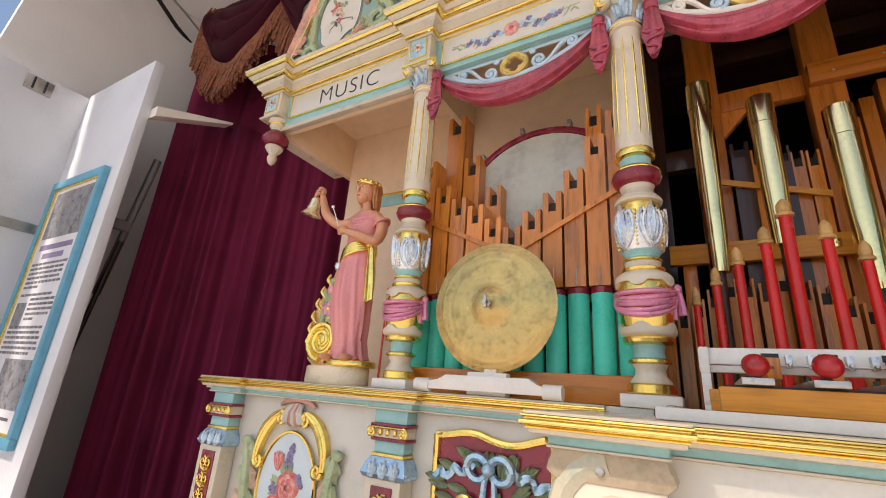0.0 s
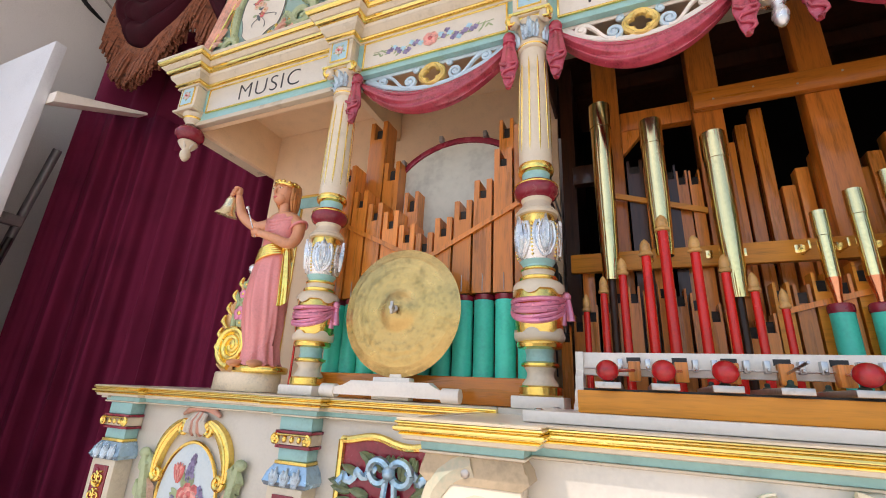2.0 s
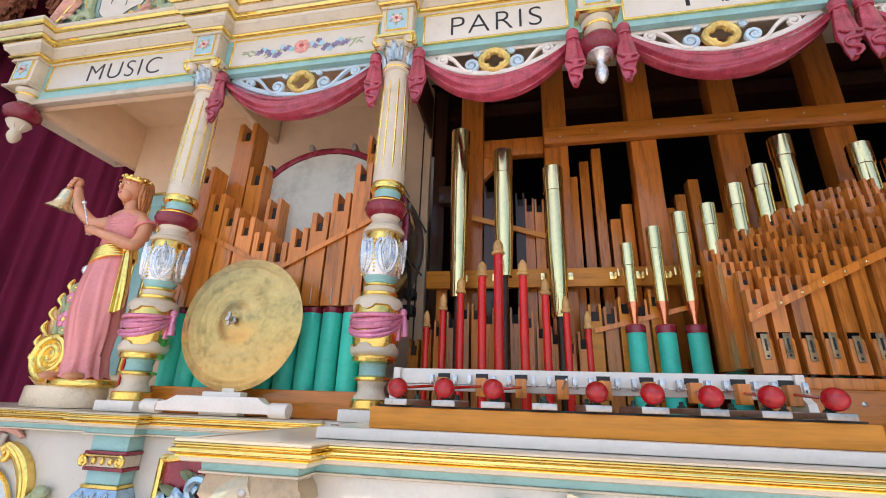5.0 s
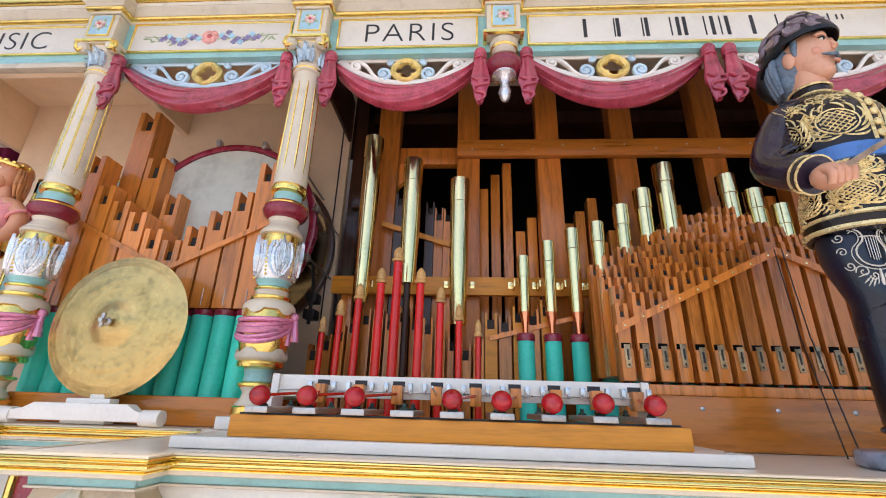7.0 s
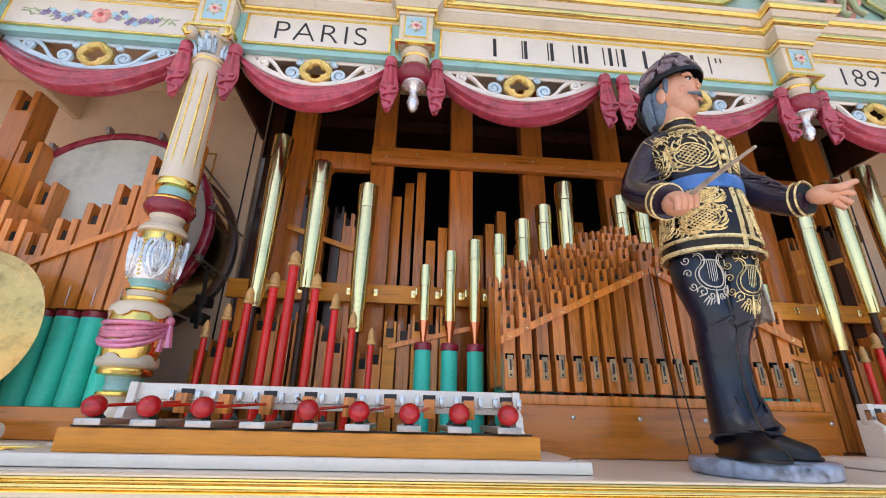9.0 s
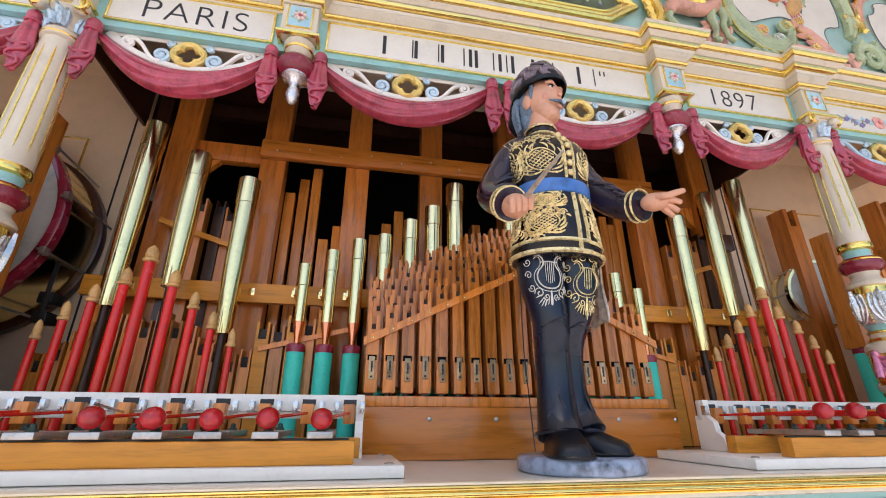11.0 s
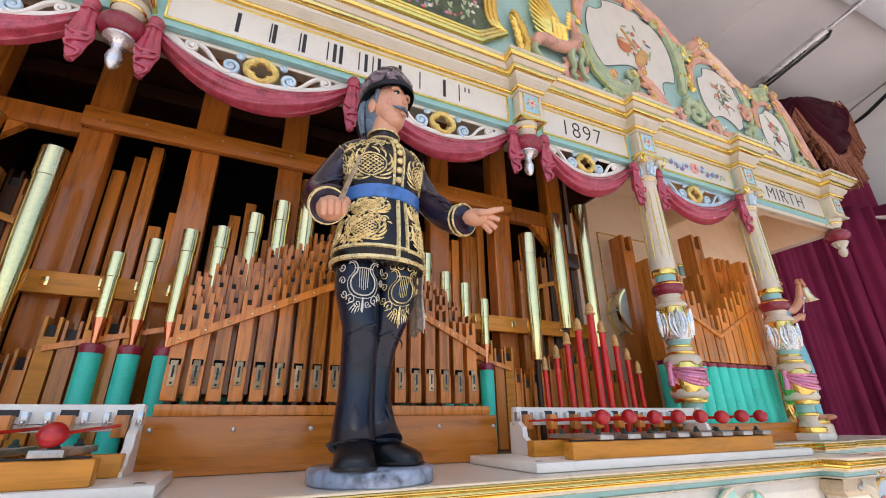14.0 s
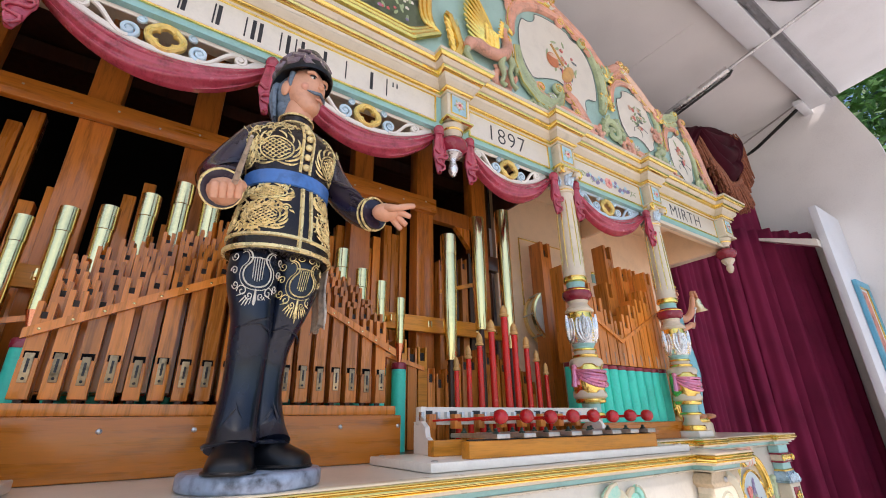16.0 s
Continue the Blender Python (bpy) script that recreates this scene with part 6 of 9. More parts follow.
def pilaster(h, y, w):
    x = X(h)
    t = thing("carved_pilaster", (x, y, 0.25), "carved pilaster with maroon, gilt and blue capital", "pilaster", "front pilasters")
    part("necking", one(box, x - w, x + w, y, 1.204, 1.397, 1.4355, 0.002), BLUE, t, "turquoise block")
    part("maroon_band", one(box, x - w * 1.12, x + w * 1.12, y - 0.008, 1.204, 1.388, 1.3965, 0.002), MAROON, t, "maroon band")
    part("ionic_band", one(box, x - w * 1.05, x + w * 1.05, y - 0.006, 1.204, 1.357, 1.3875, 0.003), CREAM, t)
    for s in (-1, 1):
        bm = B()
        tube(bm, spiral(x + s * w * 0.95, 1.372, 0.015, 0.003, 1.57, 1.5, y - 0.014, 18, -s), 0.0045, 6)
        ball(bm, (x + s * w * 0.95, y - 0.014, 1.372), 0.005, 0, 8)
        part("ionic_scroll", bm, GOLD, t, "gilt ionic scroll")
    bm = B()
    for k in (-0.45, 0, 0.45):
        ball(bm, (x + k * w, y - 0.010, 1.372), (0.008, 0.006, 0.010), 0, 8)
    tube(bm, [(x - w, y - 0.012, 1.385), (x + w, y - 0.012, 1.385)], 0.003, 6)
    part("egg_row", bm, GOLD, t, "gilt egg moulding")
    part("maroon_band", one(box, x - w * 1.08, x + w * 1.08, y - 0.005, 1.204, 1.347, 1.3565, 0.002), MAROON, t, "maroon band")
    part("necking", one(box, x - w * 0.9, x + w * 0.9, y + 0.004, 1.204, 1.314, 1.3465, 0.002), BLUE, t, "turquoise block")
    part("gilt_strip", one(box, x - w * 0.98, x + w * 0.98, y - 0.002, 1.204, 1.304, 1.3135, 0.002), GOLDPAINT, t, "gilt strip")
    bm = B()
    sweep(bm, [(x - w, 1.204), (x - w, y), (x + w, y), (x + w, 1.204)], [(0, 1.247), (0.014, 1.248), (0.020, 1.260), (0.012, 1.284), (0.0, 1.3035)])
    part("leaf_cap", bm, BOWBLUE, t, "blue silvered leaf capital")
    bm = B()
    for k in (-1, 0, 1):
        c = x + k * w * 0.66
        for a, ln, wd in ((-0.9, 0.024, 0.016), (0.9, 0.024, 0.016), (-0.45, 0.036, 0.018), (0.45, 0.036, 0.018), (0, 0.042, 0.018)):
            leaf(bm, (c, y - 0.021, 1.253), (c + a * 0.018, y - 0.008 - 0.010 * (ln < 0.04), 1.256 + ln), wd, 0.005, 0, 6)
        ball(bm, (c, y - 0.022, 1.254), (0.012, 0.006, 0.006), 0, 8)
    part("leaf_relief", bm, PALESILVER, t, "silvered leaf relief")
    part("shaft", one(box, x - w * 1.05, x + w * 1.05, y - 0.012, 1.204, 0.25, 1.2465, 0.003), CREAM, t)
    part("shaft_panel", one(box, x - w * 0.62, x + w * 0.62, y - 0.016, y - 0.010, 0.5, 1.228, 0.001), MAROON, t, "maroon sunk panel")
    bm = B()
    for k in range(9):
        z = 1.19 - k * 0.055
        for s in (-1, 1):
            tube(bm, spiral(x + s * w * 0.25, z, 0.020, 0.004, 1.2, 1.3, y - 0.019, 14, s), 0.0042, 6)
            leaf(bm, (x, y - 0.016, z - 0.03), (x + s * w * 0.45, y - 0.018, z - 0.012), 0.014, 0.006, 0, 5)
    part("gilt_relief", bm, GOLD, t, "gilt carved relief")


for h in (-2.903, -2.090, 2.090, 2.903):
    pilaster(h, 1.152, 0.060)


OVALPAINT = mat("clouded_pale_blue_paint", (0.62, 0.72, 0.75), 0.40, var=0.10, size=6, dark=(0.40, 0.60, 0.70), coat=0.25)
CORAL = mat("coral_rose_paint", (0.66, 0.17, 0.15), 0.42, var=0.35, size=50, fine=140, dark=(0.38, 0.05, 0.06), coat=0.15)


def flower_cartouche(h):
    x, y = X(h), 1.2045
    z = 1.137
    t = thing("flower_cartouche", (x, y, z), "oval painted rose panel in a carved gilt surround", "cartouche", "front cartouches")
    oval = [(x + 0.138 * math.cos(a), z + 0.19 * math.sin(a)) for a in [2 * math.pi * k / 40 for k in range(40)]]
    part("oval_panel", one(prism, oval, y - 0.010, y - 0.0005, 0), OVALPAINT, t, "pale blue and ivory oval")
    part("oval_rim", one(tube, [(a, y - 0.011, b) for a, b in oval], 0.006, 6, 0, 1.0, True), GOLD, t, "gilt rim")
    for q in (-1, 1):
        bm = B()
        arc = [(x + q * 0.165 * math.sin(a), 0, z + 0.100 + 0.165 * math.cos(a)) for a in [0.36 + 1.30 * k / 17 for k in range(18)]]
        band(bm, arc, [0.020 + 0.018 * math.sin(math.pi * k / 17) for k in range(18)], y - 0.026, y - 0.0008)
        tube(bm, [(a, y - 0.025, b) for a, c, b in arc], 0.006, 6)
        lo, hi = arc[-1], arc[0]
        tube(bm, spiral(lo[0] - q * 0.020, lo[2] - 0.002, 0.022, 0.004, 0.0 if q > 0 else math.pi, 1.4, y - 0.020, 20, -q), [0.011 - 0.004 * k / 19 for k in range(20)], 8)
        tube(bm, spiral(hi[0] + q * 0.004, hi[2] - 0.022, 0.022, 0.004, math.pi / 2, 1.4, y - 0.020, 20, q), [0.011 - 0.004 * k / 19 for k in range(20)], 8)
        part("gilt_arch", bm, GOLD, t, "gilt carved arch scroll")
        # broad acanthus with overlapping lobes, sage above and salmon below
        bm = B()
        for k in range(5):
            za = z - 0.26 + 0.078 * k
            leaf(bm, (x + q * (0.172 + 0.006 * k), y - 0.004, za), (x + q * (0.242 - 0.004 * k), y - 0.020, za + 0.082), 0.058, 0.020, 1 if k < 3 else 0, 8, 2)
            leaf(bm, (x + q * 0.165, y - 0.004, za + 0.01), (x + q * (0.150 + 0.012 * k), y - 0.016, za + 0.090), 0.046, 0.016, 1 if k % 2 else 0, 8, 2)
        tube(bm, bez((x + q * 0.165, y - 0.010, z - 0.26), (x + q * 0.20, y - 0.016, z - 0.10), (x + q * 0.18, y - 0.018, z + 0.02), (x + q * 0.222, y - 0.022, z + 0.145), 12), [0.012 + 0.010 * math.sin(math.pi * k / 11) for k in range(12)], 8, 0, 0.8)
        ball(bm, (x + q * 0.224, y - 0.020, z + 0.140), (0.026, 0.014, 0.018), 0, 12)
        part("side_acanthus", bm, [PALEGREEN, PALESALMON], t, "green and salmon acanthus")
    bm = B()
    for k in range(-3, 4):
        tube(bm, [(x + k * 0.009, y - 0.012, z + 0.286 - 0.002 * abs(k)), (x + k * 0.012, y - 0.028, z + 0.255), (x + k * 0.0155, y - 0.022, z + 0.224), (x + k * 0.020, y - 0.013, z + 0.206 + 0.004 * abs(k))], [0.005, 0.0085, 0.0100, 0.005], 7, 1 if abs(k) < 2 and k % 2 else 0)
    tube(bm, [(x + 0.165 * math.sin(a), y - 0.008, z + 0.118 + 0.185 * math.cos(a)) for a in [-0.55 + 1.1 * k / 13 for k in range(14)]], [0.006 + 0.010 * math.sin(math.pi * k / 13) for k in range(14)], 8, 1)
    part("shell", bm, [IVORY, SALMON], t, "painted shell")
    bm = B()
    rg = random.Random(7)
    # full roses built of nested petal rings, a bud, and sprays of larkspur
    for rx, rz, rr in ((0.012, 0.015, 0.058), (-0.046, -0.050, 0.040), (0.055, -0.062, 0.036)):
        for q, (f, m1) in enumerate(((1.0, 0), (0.76, 3), (0.55, 0), (0.36, 3), (0.20, 0))):
            for k in range(7 - q):
                a = 6.283 * k / (7 - q) + q * 0.6
                ball(bm, (x + rx + rr * f * 0.62 * math.cos(a), y - 0.011 - 0.0022 * q, z + rz + rr * f * 0.62 * math.sin(a)), (rr * f * 0.42, 0.004, rr * f * 0.36), m1, 9, Matrix.Rotation(-a + 1.57, 4, "Y"))
    for k in range(5):
        limb_a = -0.5 + 0.25 * k
        leaf(bm, (x - 0.048, y - 0.012, z + 0.062), (x - 0.048 + 0.050 * math.sin(limb_a), y - 0.014, z + 0.062 + 0.062 * math.cos(limb_a)), 0.022, 0.004, 3 if k % 2 else 0, 6)
    for cx0, cz0, n in ((0.010, 0.105, 18), (-0.052, 0.020, 8), (0.062, 0.055, 8)):
        for k in range(n):
            f = k / n
            bloom(bm, (x + cx0 + rg.uniform(-0.022, 0.022) * (1.1 - f), y - 0.012, z + cz0 - 0.03 + 0.075 * f * n / 18), 0.0105, 1, k, 5)
    for k in range(14):
        a = rg.uniform(0, 6.28)
        leaf(bm, (x + 0.04 * math.cos(a), y - 0.011, z + 0.05 * math.sin(a)), (x + 0.078 * math.cos(a), y - 0.011, z + 0.10 * math.sin(a)), 0.022, 0.003, 2, 5)
    part("rose_bouquet", bm, [CORAL, VIOLET, LEAFGREEN, BLUSH], t, "painted roses and larkspur")


for h in (-2.535, 2.535):
    flower_cartouche(h)


DULLGREEN = mat("dull_olive_leaf_paint", (0.20, 0.25, 0.13), 0.42, var=0.3, coat=0.1)


def trophy_panel(h):
    """Maroon panel with a ribbon bow, leaves and a gilt rim."""
    x, y = X(h), 1.2045
    s = 1
    t = thing("trophy_panel", (x, y, 1.1), "maroon panel with carved blue ribbon, leaves and gilt rim", "panel", "trophy panels")
    xa, xb = x - 0.172, x + 0.172
    top = [(xa + (xb - xa) * k / 16, 1.392 + 0.010 * math.cos(k / 16 * 2 * math.pi * 1.5 + math.pi) - 0.010 * (1 - abs(k - 8) / 8)) for k in range(17)]
    ol = top + [(xb, 0.75), (xa, 0.75)]
    part("ground", one(prism, ol, y - 0.008, y - 0.0005, 0), MAROON, t, "maroon ground")
    part("gilt_rim", one(tube, [(a, y - 0.010, b) for a, b in ol], 0.011, 8, 0, 1.0, True), GOLD, t, "gilt rim")
    bm = B()
    for q in (-1, 1):
        tube(bm, [(x + q * 0.022 + 0.030 * q * math.cos(a) + q * 0.012, y - 0.026 - 0.006 * math.sin(a), 1.312 + 0.030 * math.sin(a)) for a in [2 * math.pi * k / 15 for k in range(16)]], 0.011, 6, 0)
        tube(bm, [(x + q * (0.05 + 0.12 * k / 15), y - 0.018 - 0.006 * math.sin(k * 1.3), 1.312 - 0.035 * k / 15 + 0.010 * math.sin(k * 1.1)) for k in range(16)], 0.012, 6, 0, 0.5)
        tube(bm, [(x + q * 0.012, y - 0.022, 1.30), (x + q * 0.018, y - 0.024, 1.24), (x + q * 0.010, y - 0.022, 1.16)], 0.009, 6, 0)
    ball(bm, (x, y - 0.030, 1.312), 0.020, 0, 10)
    part("ribbon_bow", bm, BOWBLUE, t, "silvery blue ribbon bow")
    rg = random.Random(6)
    for k in range(34):
        bm = B()
        px, pz = x + rg.uniform(-0.145, 0.145), 1.335 - rg.random() * 0.20
        a = math.atan2(pz - 1.20, px - x) + rg.uniform(-0.4, 0.4)
        leaf(bm, (px, y - 0.010, pz), (px + 0.06 * math.cos(a), y - 0.018, min(1.355, pz + 0.06 * math.sin(a))), 0.026, 0.010, 0, 6)
        part("laurel_leaf", bm, DULLGREEN, t, "sage green laurel leaf")
    bm = B()
    tube(bm, spiral(x - 0.07, 1.215, 0.026, 0.005, 0, 1.6, y - 0.03, 20), 0.008, 6)
    tube(bm, [(x - 0.05, y - 0.028, 1.21), (x - 0.04, y - 0.028, 1.10), (x - 0.09, y - 0.026, 1.0)], 0.014, 8)
    box(bm, x - 0.12, x - 0.08, y - 0.035, y - 0.010, 1.12, 1.19, 0.004)
    part("gilt_lyre", bm, GOLD, t, "gilt instrument")
    part("drum_relief", one(ball, (x + 0.08, y - 0.012, 1.14), (0.06, 0.02, 0.07)), IVORY, t, "white drum relief")


for h in (-1.775, 1.775):
    trophy_panel(h)


BUFF = mat("shaded_buff_paint", (0.56, 0.44, 0.28), 0.42, var=0.16, size=9, coat=0.2)
CLOUDY = mat("sage_and_peach_blended_paint", (0.58, 0.52, 0.37), 0.40, var=0.12, size=7, dark=(0.36, 0.44, 0.32), coat=0.2)


def scroll_bracket(s):
    """Corner console: carved scroll under the shelf corner."""
    x = X(s * 1.40)
    t = thing("scroll_bracket", (x, 0.81, 1.0), "cream and green carved scroll bracket under the shelf corner", "bracket", "scroll brackets")
    bm = B()
    prism(bm, [(x - 0.080, 1.434), (x - 0.080, 1.424), (x - 0.090, 1.412), (x - 0.094, 1.396), (x - 0.080, 1.384), (x + 0.080, 1.384), (x + 0.094, 1.396), (x + 0.090, 1.412), (x + 0.080, 1.424), (x + 0.080, 1.434)], 0.757, 0.845, 0, 0.003)
    part("cap", bm, BUFF, t, "tan painted cap")
    bm = B()
    for sy in (-1, 1):
        pts = []
        for i in range(30):
            u = i / 29
            r = 0.085 * (1 - 0.82 * u)
            a = math.pi / 2 + sy * -2 * math.pi * 1.5 * u
            pts.append(Vector((x + r * math.cos(a) + sy * 0.0, 0.772, 1.330 + r * math.sin(a))))
        if sy == s:
            tube(bm, pts, [0.024 - 0.014 * i / 29 for i in range(30)], 8, 0, 0.9)
    part("scroll", bm, CLOUDY, t, "blended sage and peach scroll")
    bm = B()
    prism(bm, [(x + 0.088 * math.cos(a), 1.330 + 0.092 * math.sin(a)) for a in [2 * math.pi * k / 24 for k in range(24)]], 0.770, 0.812, 0)
    part("scroll_body", bm, CLOUDY, t)
    bm = B()
    ball(bm, (x, 0.764, 1.330), (0.030, 0.018, 0.034), 0, 12)
    part("scroll_eye", bm, PALESALMON, t, "peach scroll eye")
    bm = B()
    ball(bm, (x - 0.01, 0.7555, 1.404), (0.009, 0.006, 0.009), 0, 8)
    part("screw", bm, OLDSTEEL, t)


for s in (-1, 1):
    scroll_bracket(s)
# painted relief on the centre front
RELIEFTEAL = mat("soft_teal_relief_paint", (0.26, 0.54, 0.45), 0.36, var=0.3, size=10, dark=(0.55, 0.62, 0.48), coat=0.25)
for s in (-1, 1):
    t = thing("relief_scroll", (X(s * 0.93), 0.81, 1.3), "pale blue and cream scroll relief on the front", "relief", "front reliefs")
    for h, z, r, q in ((0.900, 1.352, 0.058, 1), (0.985, 1.378, 0.030, -1)):
        bm = B()
        cx = X(s * h)
        sp = spiral(cx, z, r, r * 0.18, math.pi / 2, 1.4, 0.800, 26, q * s)
        tube(bm, sp, [r * (0.34 - 0.16 * i / 25) for i in range(26)], 8, 0, 0.8)
        tube(bm, [p + Vector((0, -0.006, 0)) + (p - Vector((cx, 0.8, z))).normalized() * r * 0.26 for p in sp[:15]], r * 0.10, 6, 1)
        part("curl", bm, [RELIEFTEAL, CLOUDY], t, "teal curl with a sage edge")
        bm = B()
        prism(bm, [(cx + r * 1.12 * math.cos(a), z + r * 1.12 * math.sin(a)) for a in [2 * math.pi * k / 28 for k in range(28)]], 0.800, 0.8095, 0, 0.002)
        part("curl_ground", bm, CLOUDY, t, "sage and peach ground")


# ---- pipes ----
STOPPER = mat("dark_leather_stopper", (0.040, 0.034, 0.030), 0.7, var=0.3, rnd=0.4, spec=0.2)


def notched(bm, x, y0, y1, z0, z1, w, nw, nd):
    """Square wooden pipe with a slot cut down from its top."""
    h = w / 2
    a = nw / 2
    prism(bm, [(x - h, z0), (x + h, z0), (x + h, z1), (x + a, z1), (x + a, z1 - nd), (x - a, z1 - nd), (x - a, z1), (x - h, z1)], y0, y1, 0, 0.0)


def flute_pipe(x, y, z0, z1, w, front, k):
    t = thing("flute_pipe", (x, y, z0), "small square varnished wooden flute pipe with a slotted top", "organ pipe", "wooden flute pipes")
    bm = B()
    notched(bm, x, y, y + 0.034, z0, z1, w, w * 0.36, 0.038)
    part("body", bm, REDWOOD, t)
    part("stopper", one(box, x - w * 0.175, x + w * 0.175, y + 0.006, y + 0.030, z1 - 0.036, z1 - 0.022), STOPPER, t, "dark leather stopper")
    if front:
        bm = B()
        lathe(bm, [(0.008, 1.622), (0.009, z0)], x, y + 0.017, 0, 8)
        part("foot", bm, DARKWOOD, t, "dark wooden foot")
        bm = B()
        prism(bm, [(x - w * 0.5, z0 + 0.001), (x + w * 0.5, z0 + 0.001), (x + w * 0.5, z0 + 0.076), (x + w * 0.42, z0 + 0.082), (x - w * 0.42, z0 + 0.082), (x - w * 0.5, z0 + 0.076)], y - 0.0075, y - 0.0005, 0, 0.0012)
        part("cap", bm, REDWOOD, t, "wooden mouth cap")
        # solid black block puts the mouth opening's shade into colour
        part("mouth", one(box, x - w * 0.36, x + w * 0.36, y - 0.002, y + 0.001, z0 + 0.079, z0 + 0.097), BLACK, t, "black block for the shade in the pipe mouth")
        bm = B()
        dz = 0.004 * math.sin(k * 2.7)
        box(bm, x - w * 0.24, x + w * 0.24, y - 0.0105, y - 0.0070, z0 + 0.032 + dz, z0 + 0.092 + dz, 0.0012)
        part("mouth_plate", bm, MOUTHPLATE, t, "tarnished metal mouth plate")
        bm = B()
        box(bm, x - w * 0.07, x + w * 0.07, y - 0.0115, y - 0.010, z0 + 0.052 + dz, z0 + 0.080 + dz)
        for zz in (0.040, 0.066):
            ball(bm, (x, y - 0.011, z0 + zz + dz), (0.0032, 0.002, 0.0032), 0, 6)
        part("slot", bm, BLACKPAINT, t, "dark slot")
    return t


def strap_z(h):
    return 1.995 - 0.49 * abs(h - 0.04)


for r in range(5):
    for k in range(18):
        h = -0.395 + 0.0475 * k + (0.012 if r % 2 else 0)
        y = 1.222 + 0.052 * r
        zt = strap_z(h) + 0.062 + 0.047 * r + 0.012 * math.sin(k * 2.3 + r)
        flute_pipe(X(h), y, 1.640 if r == 0 else 1.66, zt, 0.031 if r else 0.033, r == 0, k)
t = thing("pipe_strap", (XC, 1.21, 1.9), "thin wooden strap screwed across the flute pipes", "strap")
for a, b in ((-0.42, 0.04), (0.46, 0.04)):
    bm = B()
    pa, pb = Vector((X(a), 1.214, strap_z(a))), Vector((X(b), 1.214, strap_z(b)))
    prism(bm, [(pa.x, pa.z - 0.010), (pb.x, pb.z - 0.010), (pb.x, pb.z + 0.012), (pa.x, pa.z + 0.012)] if a < b else [(pb.x, pb.z - 0.010), (pa.x, pa.z - 0.010), (pa.x, pa.z + 0.012), (pb.x, pb.z + 0.012)], 1.211, 1.2205, 0)
    st = part("strap", bm, REDWOOD, t)
    for k in range(9):
        q = pa.lerp(pb, (k + 0.5) / 9)
        part("screw", one(ball, (q.x, 1.2105, q.z), (0.0035, 0.002, 0.0035), 0, 6), BRASS, st)

# wind chest in front of the flutes
t = thing("flute_chest", (XC, 1.18, SHELF), "orange varnished wooden wind chest with screw heads", "wind chest")
part("front_board", one(box, X(-0.425), X(0.465), 1.180, 1.243, SHELF, 1.606, 0.003), WOODX, t)
part("top_board", one(box, X(-0.415), X(0.455), 1.196, 1.246, 1.607, 1.632, 0.002), REDWOOD, t)
for k in range(6):
    part("screw", one(ball, (X(-0.42 + 0.175 * k) + (0.008 if k == 0 else 0), 1.1795, 1.577), (0.0062, 0.003, 0.0062), 0, 8), STEEL, t, "zinc screw head")
for k in range(2):
    cd = thing("pull_wire", (X(0.005 + 0.03 * k), 1.17, SHELF), "thin dark control wire beside the figure", "wire", "control wires")
    part("wire", one(tube, [(X(0.03 + 0.02 * k), 1.206, 2.0), (X(0.012 + 0.024 * k), 1.165, 1.75), (X(0.0 + 0.03 * k), 1.10, SHELF)], 0.0016, 5), BLACKPAINT, cd)


def brass_pipe(h, ztop, big, zfoot):
    x, y = X(h), 1.470
    t = thing("brass_pipe", (x, y, 1.5), "%s polished brass pipe with a tuning sleeve" % ("long" if big else "short"), "organ pipe", "brass pipes")
    r = 0.0340 if big else 0.0192 + 0.034 * (ztop - 2.06)
    sl = 0.095 if big else 0.075
    bm = B()
    rings(bm, [[Vector((x + q * math.cos(a), y + q * math.sin(a), z)) for a in [2 * math.pi * i / 28 for i in range(28)]] for q, z in
               ((r * 1.0, ztop - sl), (r * 1.06, ztop - sl + 0.001), (r * 1.06, ztop), (r * 1.0, ztop), (r * 0.98, ztop - sl))], 0, caps=False)
    part("sleeve", bm, BRASS, t, "brass tuning sleeve")
    if big:
        part("tube", one(lathe, [(r * 0.76, zfoot), (r * 0.80, zfoot + 0.02), (r * 0.97, ztop - 0.30), (r, ztop - sl * 0.6)], x, y, 0, 28), BRASS, t)
        part("foot", one(lathe, [(0.012, 1.49), (0.012, zfoot + 0.002)], x, y, 0, 12), DARKWOOD, t)
    else:
        part("tube", one(lathe, [(r * 0.92, 1.866), (r * 0.96, ztop - sl * 0.6)], x, y, 0, 28), BRASS, t)
        part("cone", one(lathe, [(0.008, 1.793), (0.010, 1.82), (r * 0.95, 1.868)], x, y, 0, 24), COPPER, t, "copper cone")
        part("cap", one(lathe, [(0.0285, 1.771), (0.0296, 1.776), (0.0296, 1.791), (0.026, 1.796)], x, y, 0, 24), MAROON, t, "maroon cap")
        part("boot", one(lathe, [(0.0268, 1.49), (0.0268, 1.772)], x, y, 0, 28), TEAL, t, "sea green boot")
        if abs(h) < 0.7:
            part("hook", one(box, x - 0.032, x - 0.026, 1.485, 1.5515, 1.960, 1.985, 0.001), BRASS, t, "brass hook")


